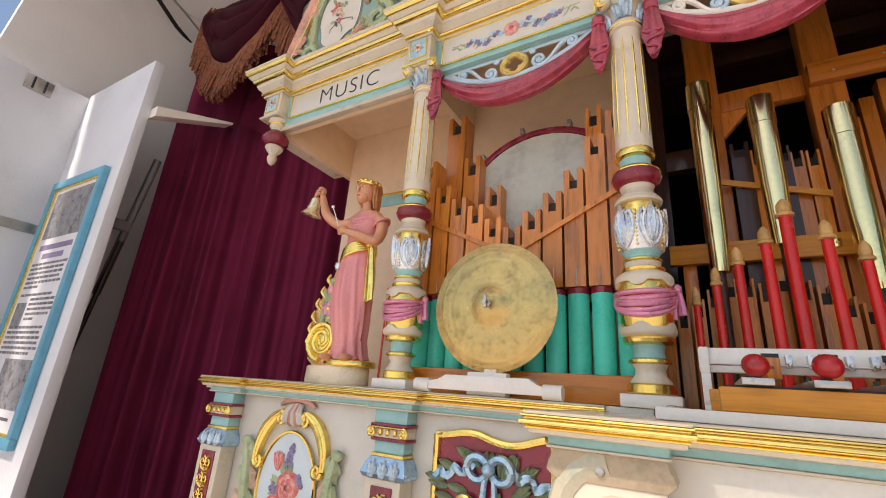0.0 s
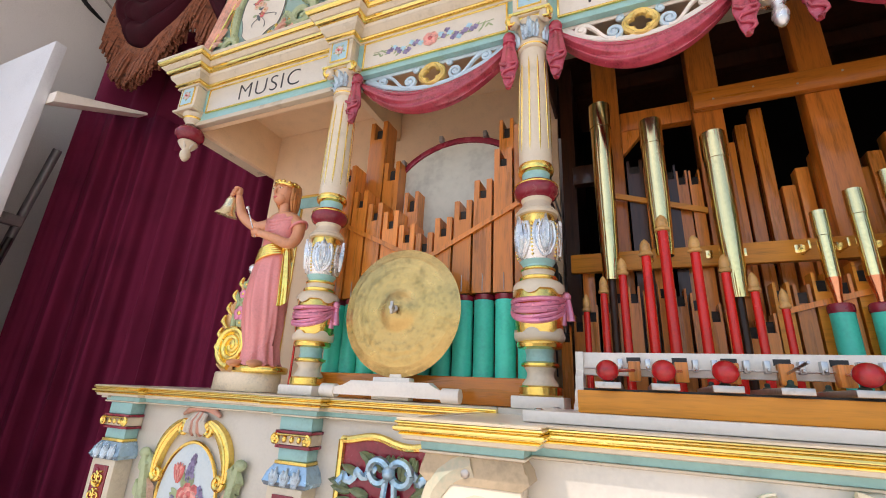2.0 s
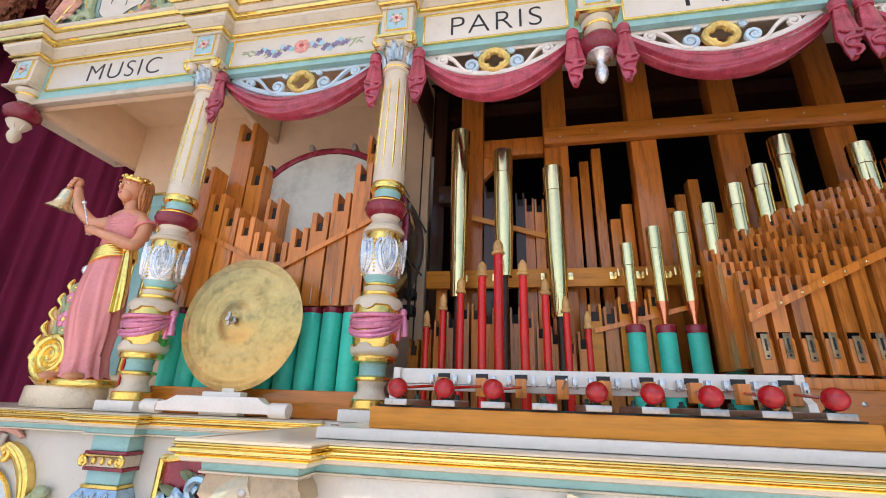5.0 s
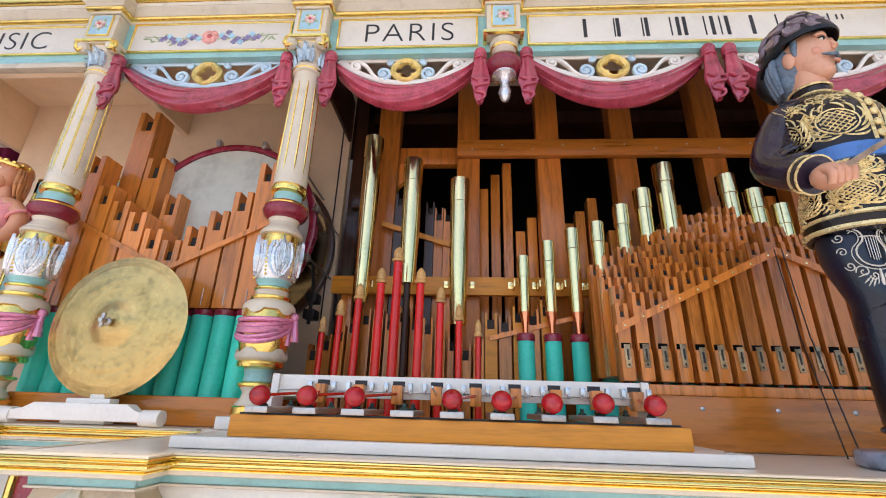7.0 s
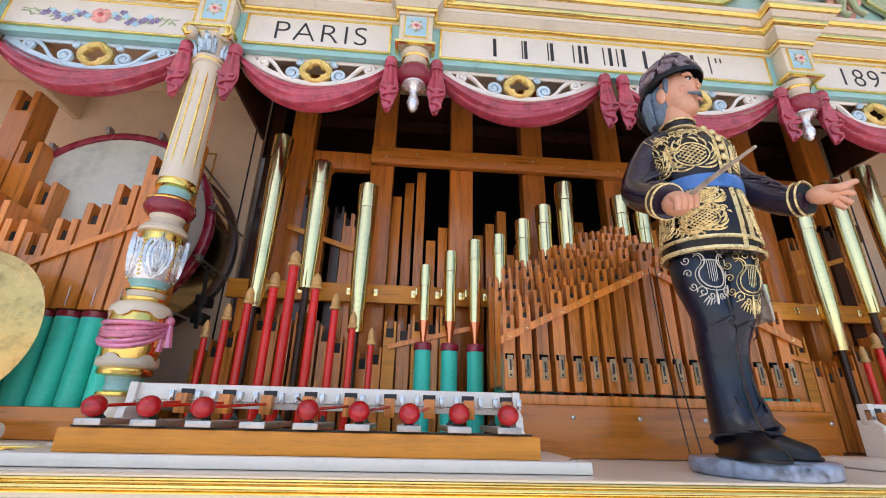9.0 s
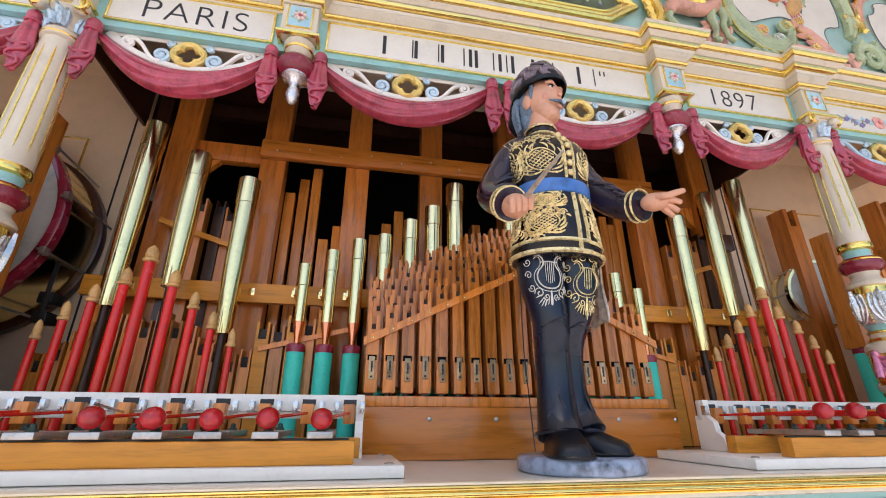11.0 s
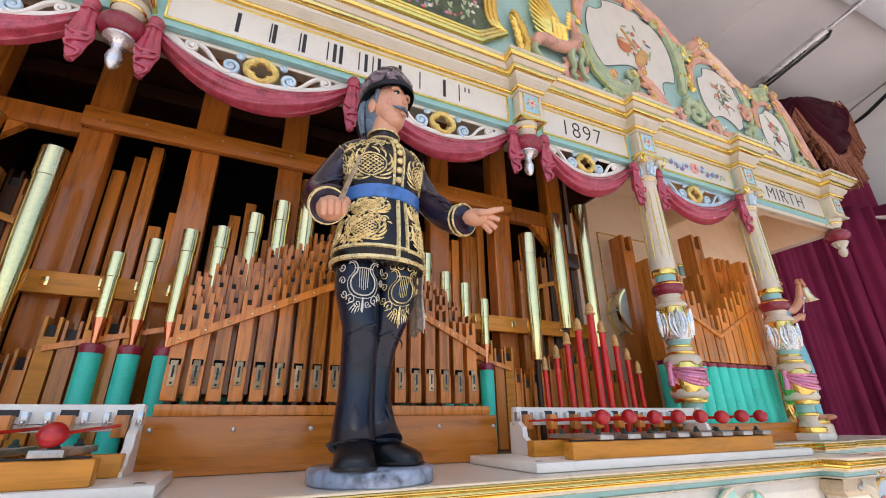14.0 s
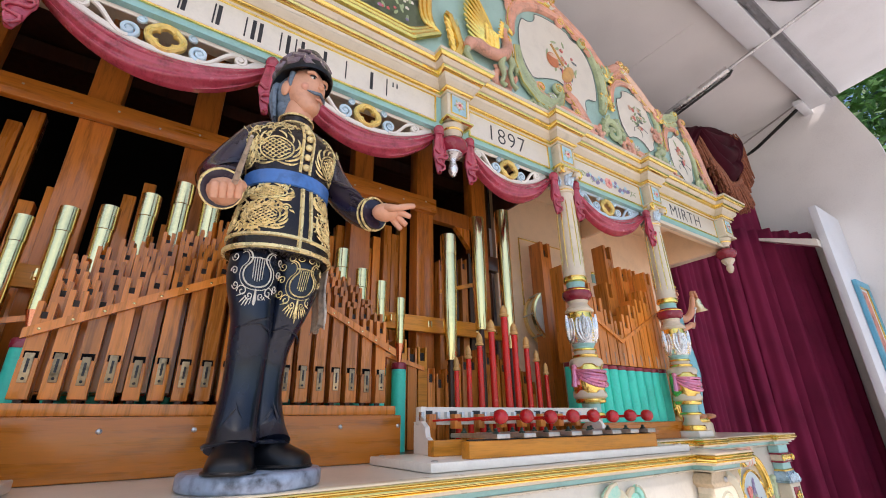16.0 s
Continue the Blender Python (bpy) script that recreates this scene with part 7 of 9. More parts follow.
for h, z, big, zf in ((-1.182, 2.545, 1, 1.89), (-1.022, 2.445, 1, 1.96), (-0.846, 2.360, 1, 1.82), (-0.624, 2.062, 0, 0), (-0.537, 2.117, 0, 0), (-0.452, 2.164, 0, 0), (-0.364, 2.190, 0, 0), (-0.274, 2.255, 0, 0),
                      (-0.193, 2.318, 0, 0), (-0.108, 2.420, 0, 0), (0.108, 2.375, 0, 0), (0.192, 2.318, 0, 0), (0.272, 2.260, 0, 0), (0.358, 2.205, 0, 0), (0.440, 2.140, 0, 0), (0.524, 2.104, 0, 0), (0.610, 2.048, 0, 0),
                      (0.850, 2.375, 1, 1.82), (1.020, 2.505, 1, 1.96), (1.185, 2.585, 1, 1.89)):
    brass_pipe(h, z, big, zf)


def red_pipe(h, z):
    x, y = X(h), 1.335
    r = 0.0088 + 0.0052 * (z - 1.82) / 0.22
    t = thing("red_pipe", (x, y, 1.49), "slim red enamelled pipe with a turned wooden finial", "organ pipe", "red pipes")
    part("tube", one(lathe, [(r * 1.08, 1.49), (r, z - 0.052)], x, y, 0, 18), RED, t)
    k = r / 0.014
    part("finial", one(lathe, [(0.012 * k, z - 0.053), (0.020 * k, z - 0.050), (0.021 * k, z - 0.044), (0.015 * k, z - 0.038), (0.017 * k, z - 0.030), (0.015 * k, z - 0.016), (0.009 * k, z - 0.006), (0.002, z)], x, y, 0, 18), FINIALWOOD, t, "turned wooden finial")


for h, z in ((-1.254, 1.818), (-1.204, 1.870), (-1.150, 1.922), (-1.084, 1.974), (-1.034, 2.045), (-0.960, 1.975), (-0.896, 1.914), (-0.839, 1.860), (-0.781, 1.814)):
    red_pipe(h, z)
    red_pipe(-h, z)

# rack rail with hooks
for s in (-1, 1):
    t = thing("pipe_rack", (X(s * 0.85), 1.56, 1.95), "orange wooden rack rail holding the brass pipes", "rack")
    x0, x1 = sorted((X(s * 1.315), X(s * 0.38)))
    part("rail", one(box, x0, x1, 1.553, 1.578, 1.945, 2.012, 0.003), BLOCKWOOD, t)
    part("post", one(box, X(s * 1.26) - 0.02, X(s * 1.26) + 0.02, 1.579, 1.60, 1.49, 1.99, 0.002), WOOD, t)
    for h in (0.40, 0.49, 0.575, 0.66, 0.80, 0.89, 1.06, 1.17):
        bm = B()
        box(bm, X(s * h) - 0.010, X(s * h) + 0.010, 1.547, 1.5525, 1.967, 1.993, 0.001)
        ball(bm, (X(s * h), 1.546, 1.98), 0.004, 0, 6)
        part("hook_plate", bm, BRASS, t, "brass hook plate")


def back_pipe(x, y, z0, z1, w, m, open_top):
    t = thing("stopped_pipe", (x, y, z0), "tall square %s wooden pipe in the back rank" % ("open-topped" if open_top else "closed"), "organ pipe", "back wooden pipes")
    bm = B()
    if open_top:
        notched(bm, x, y, y + 0.05, z0, z1, w, w * 0.62, 0.055)
    else:
        box(bm, x - w / 2, x + w / 2, y, y + 0.05, z0, z1, 0.002)
    part("body", bm, m, t)
    if open_top:
        part("stopper", one(box, x - w * 0.30, x + w * 0.30, y + 0.010, y + 0.045, z1 - 0.054, z1 - 0.022), STOPPER, t, "dark leather stopper")


rg = random.Random(12)
# closed pipes behind the posts, in rising groups
for c0, n, z0, dz in ((-0.75, 3, 2.45, 0.07), (-0.60, 3, 2.26, 0.055), (-0.40, 3, 2.30, 0.06), (-0.27, 3, 2.22, 0.05), (-0.06, 3, 2.24, 0.06), (0.09, 2, 2.2, 0.07), (0.24, 3, 2.24, 0.06), (0.38, 2, 2.36, 0.06), (0.56, 3, 2.34, 0.06), (0.70, 2, 2.44, 0.07)):
    for k in range(n):
        back_pipe(X(c0 + 0.050 * k), 1.70 + 0.012 * (k % 2), 1.492, z0 + dz * k + rg.uniform(-0.015, 0.015), 0.038, REDWOOD if rg.random() < 0.6 else WOOD, False)
for s in (-1, 1):
    for k, (h, z) in enumerate(((1.078, 2.40), (1.032, 2.37), (0.965, 2.36), (0.93, 2.34), (0.893, 2.33))):
        back_pipe(X(s * h), 1.586 + 0.012 * (k % 2), 1.492, z - 0.03, 0.052 if k == 0 else 0.034, DARKWOOD if k in (0, 2) else WOOD, True)
    t = thing("slat_strap", (X(s * 1.0), 1.61, 2.25), "thin wooden strap across the back pipes", "strap", "pipe straps")
    bm = B()
    a, b = X(s * 1.15), X(s * 0.87)
    pts = [(a, 2.222), (b, 2.132), (b, 2.152), (a, 2.242)]
    prism(bm, pts if a < b else pts[::-1], 1.574, 1.5855, 0)
    part("strap", bm, BLOCKWOOD, t)
    # short open pipes behind the red ones and by the rack
    for k in range(14):
        h = 1.335 - 0.043 * k
        z = 1.80 + 0.11 * math.sin(math.pi * min(1, k / 12.0)) + rg.uniform(-0.02, 0.02)
        back_pipe(X(s * h), 1.5025, 1.492, z - 0.03, 0.034, WOOD if k % 3 else REDWOOD, True)
    for k in range(5):
        h = 0.735 - 0.047 * k
        back_pipe(X(s * h), 1.5025, 1.492, 1.87 + 0.012 * k - (0.02 if k % 2 else 0), 0.040, WOOD if k % 2 else BLOCKWOOD, True)
    t = thing("slat_strap", (X(s * 0.65), 1.497, 1.83), "thin wooden strap across the short pipes", "strap", "pipe straps")
    bm = B()
    a, b = X(s * 0.74), X(s * 0.45)
    pts = [(a, 1.775), (b, 1.850), (b, 1.866), (a, 1.791)]
    prism(bm, pts if a < b else pts[::-1], 1.4935, 1.502, 0)
    part("strap", bm, WOOD, t)


# ---- alcove pipes ----
def violin_pipe(x, y, z1, w, n):
    t = thing("violin_pipe", (x, y, 1.572), "square orange wooden pipe on a sea green boot", "organ pipe", "alcove pipes")
    bm = B()
    notched(bm, x, y, y + 0.075, 1.829, z1, w, w * 0.40, 0.070)
    part("body", bm, WOOD, t)
    part("stopper", one(box, x - w * 0.195, x + w * 0.195, y + 0.012, y + 0.06, z1 - 0.068, z1 - 0.036), STOPPER, t, "dark leather stopper")
    part("collar", one(lathe, [(0.031, 1.808), (0.034, 1.812), (0.034, 1.826), (0.028, 1.8295)], x, y + 0.036, 0, 20), MAROON, t, "maroon collar")
    part("boot", one(lathe, [(0.0318, 1.5725), (0.0318, 1.809)], x, y + 0.036, 0, 24), TEAL, t, "sea green boot")
    part("tuning_wire", one(tube, [(x + 0.004, y - 0.002, 1.835), (x + 0.004, y - 0.002, 1.885), (x + 0.001, y + 0.002, 1.893)], 0.0014, 5), OLDSTEEL, t)


VH = (2.37, 2.25, 2.19, 2.15, 2.09, 2.05, 2.10, 2.155, 2.225, 2.335, 2.42)


def alcove(s):
    for k, z in enumerate(VH if s < 0 else VH[:9] + (2.235, 2.285)):
        x = X(s * (2.125 - 0.070 * k))
        violin_pipe(x, 1.30, z, 0.062, k)
    # V-shaped strap
    t = thing("pipe_strap", (X(s * 1.77), 1.29, 2.0), "V-shaped wooden strap across the alcove pipes", "strap", "alcove straps")
    for a, za, b, zb in ((2.15, 2.13, 1.775, 1.945), (1.40, 2.14, 1.775, 1.945)):
        pa, pb = (X(s * a), za), (X(s * b), zb)
        if pa[0] > pb[0]:
            pa, pb = pb, pa
        bm = B()
        prism(bm, [(pa[0], pa[1] - 0.008), (pb[0], pb[1] - 0.008), (pb[0], pb[1] + 0.010), (pa[0], pa[1] + 0.010)], 1.290, 1.2985, 0)
        part("strap", bm, WOOD, t)
    # taller pipes of the second rank
    for h, z, w, y in ((2.072, 2.63, 0.080, 1.40), (1.99, 2.42, 0.070, 1.40), (1.89, 2.27, 0.060, 1.40), (1.52, 2.55, 0.055, 1.44)) if s < 0 else ((1.995, 2.56, 0.075, 1.44), (2.06, 2.42, 0.08, 1.40), (1.90, 2.30, 0.06, 1.40), (2.12, 2.41, 0.05, 1.38)):
        x = X(s * h)
        q = thing("bass_pipe", (x, y, 1.572), "tall square wooden pipe standing behind the first rank", "organ pipe", "tall alcove pipes")
        bm = B()
        notched(bm, x, y, y + 0.085, 1.573, z, w, w * 0.5, 0.085)
        part("body", bm, WOOD, q)
        part("stopper", one(box, x - w * 0.24, x + w * 0.24, y + 0.02, y + 0.07, z - 0.084, z - 0.03), STOPPER, q, "dark leather stopper")


alcove(-1)
alcove(1)
# tall pipe by the inner column on the far side
for x, y, z, w in ((X(1.604), 1.575, 2.545, 0.080),):
    q = thing("bass_pipe", (x, y, 1.572), "tall dark-sided wooden bass pipe beside the inner column", "organ pipe", "tall alcove pipes")
    bm = B()
    notched(bm, x, y, y + 0.09, 1.573, z, w, w * 0.45, 0.09)
    part("body", bm, POSTWOOD, q)
    part("stopper", one(box, x - w * 0.2, x + w * 0.2, y + 0.02, y + 0.07, z - 0.088, z - 0.04), STOPPER, q, "dark leather stopper")


# ---- drums and cymbal ----
def bass_drum():
    c = Vector((X(-1.722), 1.47, 2.160))
    r = 0.345
    t = thing("bass_drum", c - Vector((0, 0, r)), "bass drum with a mottled skin, maroon hoop and cream shell", "drum")
    m = Matrix.Translation(c) @ Matrix.Rotation(radians(90), 4, "X")
    part("shell", one(lathe, [(r * 0.985, 0.0), (r * 0.985, -0.235)], 0, 0, 0, 56, 0, m), BRASS, t, "brass shell")
    part("skin", one(lathe, [(0.001, 0.012), (r * 0.5, 0.012), (r * 0.955, 0.010), (r * 0.966, 0.0), (r * 0.5, -0.001), (0.001, -0.001)], 0, 0, 0, 56, 0, m), DRUMSKIN, t, "mottled calf skin")
    for z, hm in ((-0.012, MAROON), (-0.235, DARKWOOD)):
        part("hoop", one(lathe, [(r * 0.962, z - 0.012), (r * 1.02, z - 0.012), (r * 1.03, z), (r * 1.03, z + 0.026), (r * 1.0, z + 0.032), (r * 0.962, z + 0.030)], 0, 0, 0, 64, 0, m, 1.0, True), hm, t, "maroon hoop" if hm is MAROON else "dark brown hoop")
    for k in range(12):
        a = 2 * math.pi * k / 12 + 0.2
        d = Vector((math.cos(a), 0, math.sin(a)))
        p = c + d * r * 1.035
        bm = B()
        tube(bm, [p + Vector((0, -0.026, 0)) - d * 0.012, p + Vector((0, -0.03, 0)) + d * 0.006, p + d * 0.012 + Vector((0, -0.01, 0)), p + d * 0.010 + Vector((0, 0.24, 0))], 0.0042, 6)
        box(bm, -0.008, 0.008, -0.016, 0.010, -0.012, 0.012, 0.002, 0, Matrix.Translation(p + d * 0.006 + Vector((0, -0.018, 0))))
        part("tension_hook", bm, OLDSTEEL, t, "dark steel tension hook")
    part("beater_arm", one(tube, [(c.x + 0.36, 1.50, 1.82), (c.x + 0.365, 1.49, 1.95), (c.x + 0.33, 1.55, 2.05)], 0.007, 6), RUBBER, t, "black beater linkage")
    for zz in (1.84, 1.90):
        part("linkage_block", one(box, c.x + 0.335, c.x + 0.375, 1.50, 1.56, zz, zz + 0.035, 0.004), RUBBER, t, "black linkage block")
    # cradle to the chest
    part("cradle", one(box, c.x - 0.12, c.x + 0.12, 1.50, 1.68, 1.573, 1.83, 0.004), DARKWOOD, t)


bass_drum()


def snare_drum():
    c = Vector((X(1.675), 1.655, 2.125))
    r = 0.148
    t = thing("snare_drum", c - Vector((0, 0, r)), "cream snare drum with brass hoops on the alcove wall", "drum")
    m = Matrix.Translation(c) @ Matrix.Rotation(radians(-14), 4, "Z") @ Matrix.Rotation(radians(-90), 4, "X")
    part("shell", one(lathe, [(r, -0.07), (r, 0.03)], 0, 0, 0, 40, 0, m), CREAM, t)
    part("skin", one(lathe, [(0.001, -0.079), (r * 0.97, -0.077), (r * 0.99, -0.070), (0.001, -0.070)], 0, 0, 0, 40, 0, m), DRUMSKIN, t, "pale skin")
    for z in (-0.082, 0.004):
        part("hoop", one(lathe, [(r * 0.98, z), (r * 1.06, z), (r * 1.10, z + 0.018), (r * 0.98, z + 0.022)], 0, 0, 0, 40, 0, m, 1.0, True), BRASS, t, "brass hoop")
    for k in range(8):
        a = 2 * math.pi * k / 8
        part("tension_hook", one(tube, [m @ Vector((r * 1.08 * math.cos(a), r * 1.08 * math.sin(a), z)) for z in (-0.075, -0.02, 0.02)], 0.005, 6), OLDSTEEL, t)
    part("wall_arm", one(box, c.x - 0.02, c.x + 0.02, 1.67, 1.7295, 2.10, 2.16), OLDSTEEL, t)


snare_drum()


def cymbal():
    c = Vector((X(-1.788), 1.185, 1.757))
    t = thing("cymbal", (c.x, 1.2, DECK), "large hammered bronze cymbal on a white painted stand", "cymbal")
    r = 0.197
    m = Matrix.Translation(c) @ Matrix.Rotation(radians(90), 4, "X")
    prof = [(0.006, 0.021), (0.020, 0.0205), (0.036, 0.018), (0.050, 0.0125), (0.060, 0.007), (0.075, 0.0055), (0.12, 0.004), (0.165, -0.001), (r, -0.010), (r, -0.0115), (0.165, -0.003), (0.12, 0.002), (0.062, 0.004), (0.04, 0.014), (0.006, 0.018)]
    bm = B()
    prof2 = []
    for a, b in zip(prof, prof[1:]):
        n = 6 if abs(b[0] - a[0]) > 0.03 else 1
        prof2 += [(a[0] + (b[0] - a[0]) * i / n, a[1] + (b[1] - a[1]) * i / n + (0.0006 * math.sin(i * 2.1) if n > 1 else 0)) for i in range(n)]
    lathe(bm, prof2 + [prof[-1]], 0, 0, 0, 64, 0, m)
    part("disc", bm, CYMBAL, t, "hammered bronze disc", sharp=60)
    bm = B()
    tube(bm, [c + Vector((0, 0.02, 0)), c + Vector((0, -0.055, 0))], 0.006, 10)
    box(bm, c.x - 0.005, c.x + 0.005, c.y - 0.050, c.y - 0.042, c.z - 0.018, c.z + 0.020, 0.002)
    ball(bm, c + Vector((0, -0.03, 0)), (0.012, 0.006, 0.012), 0, 10)
    part("wing_nut", bm, OLDSTEEL, t, "steel wing nut")
    part("post", one(box, c.x - 0.02, c.x + 0.02, 1.192, 1.215, 1.52, 1.78, 0.003), WHITE, t, "white post")
    bm = B()
    prism(bm, [(c.x - 0.185, 1.507), (c.x + 0.185, 1.507), (c.x + 0.185, 1.528), (c.x + 0.155, 1.532), (c.x + 0.135, 1.548), (c.x - 0.115, 1.548), (c.x - 0.14, 1.532), (c.x - 0.185, 1.528)], 1.135, 1.165, 0, 0.002)
    part("base_board", bm, WHITE, t, "white shaped base board")
    for s in (-1, 1):
        part("base_roll", one(tube, [(c.x + s * 0.195 - 0.025, 1.150, 1.517), (c.x + s * 0.195 + 0.025, 1.150, 1.517)], 0.0195, 16), WHITE, t, "white rounded base end")
    part("bracket", one(box, c.x - 0.06, c.x + 0.06, 1.166, 1.20, 1.4975, 1.56, 0.003), WHITE, t)


cymbal()


# ---- glockenspiels ----
def glockenspiel(s, first, bars, silent, kz, slab, rail, block, back):
    """Bars run outwards from the one nearest the statue; distances are from the organ's middle, back is how far the hammer rail is set behind."""
    t = thing("glockenspiel", (X(s * 0.85), 0.95, SHELF), "glockenspiel with %d steel bars, red ball hammers and a white rail" % bars, "glockenspiel", "glockenspiels")

    def span(a, b):
        return sorted((X(s * a), X(s * b)))
    x0, x1 = span(*slab)
    part("base_slab", one(box, x0, x1, 0.838, 1.098 + back, SHELF, 1.503, 0.003), WHITE, t, "white painted base slab")
    for h in (slab[0] + 0.025, slab[1] - 0.025):
        for yy in (0.862, 1.075 + back):
            sc = B()
            lathe(sc, [(0.0085, 1.5025), (0.0085, 1.5045), (0.006, 1.5062), (0.001, 1.5064)], X(s * h), yy, 0, 12)
            part("screw", sc, STEEL, t, "zinc screw head")
    x0, x1 = span(*block)
    part("front_rail", one(box, x0, x1, 0.852, 0.885, 1.5035, 1.541, 0.002), BLOCKWOOD, t, "honey coloured wooden rail")
    part("rear_rail", one(box, x0 - 0.012, x1 + 0.012, 0.985, 1.015, 1.5035, 1.541, 0.002), BLOCKWOOD, t, "honey coloured wooden rail")
    part("felt_strip", one(box, x0 + 0.01, x1 - 0.01, 0.866, 0.876, 1.5412, 1.5445), RUBBER, t, "black felt strip")
    x0, x1 = span(*rail)
    yr = 1.066 + back
    part("back_rail", one(box, x0, x1, yr, yr + 0.018, 1.577, 1.626, 0.003), WHITE, t, "white painted hammer rail")
    for h in (rail[0] + 0.010, rail[1] - 0.010):
        bm = B()
        out = [(-0.080, 1.5035), (-0.080, 1.512), (-0.060, 1.520), (-0.055, 1.535), (-0.035, 1.548), (-0.031, 1.572), (-0.010, 1.586), (-0.009, 1.6265), (-0.0005, 1.6265), (-0.0005, 1.587), (0.030, 1.587), (0.030, 1.5035)]
        prism(bm, [(yr + a, b) for a, b in out], X(s * h) - 0.008, X(s * h) + 0.008, 0)
        for v in bm.verts:
            v.co = Vector((v.co.y, v.co.x, v.co.z))
        bmesh.ops.recalc_face_normals(bm, faces=bm.faces)
        part("end_bracket", bm, WHITE, t, "white shaped end bracket")
    part("axle", one(tube, [(x0 + 0.02, yr - 0.010, 1.592), (x1 - 0.02, yr - 0.010, 1.592)], 0.0022, 6), STEEL, t, "steel axle rod")
    for k in range(bars):
        x = X(s * (first + 0.0875 * k))
        bar = part("tone_bar", one(box, x - 0.021, x + 0.021, 0.838, 1.035, 1.5448, 1.5555, 0.0015), OLDSTEEL, t, "dull steel tone bar")
        for yy in (0.868, 1.0):
            pin = B()
            lathe(pin, [(0.0085, 1.5545), (0.0085, 1.558), (0.0045, 1.561), (0.0045, 1.566), (0.002, 1.568)], x, yy, 0, 10)
            part("bar_pin", pin, PINGREEN, bar, "small dark green felted pin")
        # hammer pivot block, eyes, rod and ball
        hx = x + (-0.045 if s > 0 else 0.045)
        part("hammer_block", one(box, hx - 0.012, hx + 0.012, yr - 0.026, yr - 0.0005, 1.566, 1.606, 0.002), WOOD, t, "orange hammer block")
        for q in (-0.027, 0.027):
            bm = B()
            box(bm, hx + q - 0.005, hx + q + 0.005, yr - 0.016, yr - 0.0002, 1.588, 1.612, 0.001)
            ball(bm, (hx + q, yr - 0.017, 1.594), 0.004, 0, 6)
            part("axle_eye", bm, STEEL, t, "steel axle eye")
        part("rail_slot", one(box, hx - 0.014, hx + 0.014, yr - 0.0015, yr + 0.0002, 1.604, 1.616), BLACKPAINT, t)
        if k not in silent:
            c = Vector((x, 0.846, kz + 0.0012 * math.sin(k * 2.2)))
            hm = part("hammer_ball", one(ball, c, (0.0190, 0.0190, 0.0178), 0, 20), CRIMSON, t, "glossy red ball hammer")
            part("hammer_rod", one(tube, [(hx, yr - 0.021, 1.588), c], 0.0032, 6), RED, hm, "thin red rod")
        else:
            part("hammer_rod", one(tube, [(hx, yr - 0.021, 1.588), (hx, yr - 0.14, 1.60)], 0.0026, 6), STEEL, t)


PINGREEN = mat("dark_green_felt", (0.03, 0.06, 0.045), 0.6, var=0.3)
glockenspiel(-1, 0.488, 9, (5,), 1.5755, (0.344, 1.335), (0.411, 1.264), (0.430, 1.240), 0.0)
glockenspiel(1, 0.561, 8, (), 1.594, (0.352, 1.372), (0.484, 1.264), (0.466, 1.214), 0.045)


# ---- carved figures, each one plain mesh ----
def loft(bm, secs, mi=0, seg=24, tw=0.0):
    """Body form from (x, y, z, rx, ry) sections."""
    loops = []
    for x, y, z, rx, ry in secs:
        loops.append([Vector((x + rx * math.cos(a), y + ry * math.sin(a), z)) for a in [2 * math.pi * i / seg for i in range(seg)]])
    rings(bm, loops, mi)


def limb(bm, pts, rs, mi=0, seg=14):
    """Round limb along smoothed points."""
    P = [Vector(p) for p in pts]
    out, rr = [], []
    for i in range(len(P) - 1):
        a, b = P[i], P[i + 1]
        pa, nb = P[max(0, i - 1)], P[min(len(P) - 1, i + 2)]
        for k in range(5):
            u = k / 5
            out.append(0.5 * ((2 * a) + (b - pa) * u + (2 * pa - 5 * a + 4 * b - nb) * u * u + (3 * a - pa - 3 * b + nb) * u ** 3))
            rr.append(rs[i] + (rs[i + 1] - rs[i]) * u)
    out.append(P[-1])
    rr.append(rs[-1])
    tube(bm, out, rr, seg, mi)


BRAID = mat("pale_gold_braid_paint", (0.95, 0.76, 0.36), 0.28, 0.40, var=0.16, size=60, bump=0.2)
RUDDY = mat("ruddy_cheek_paint", (0.80, 0.365, 0.235), 0.42, var=0.10, coat=0.2)
TASSEL = mat("pale_grey_tassel_paint", (0.60, 0.52, 0.42), 0.38, var=0.35, size=30, coat=0.3)


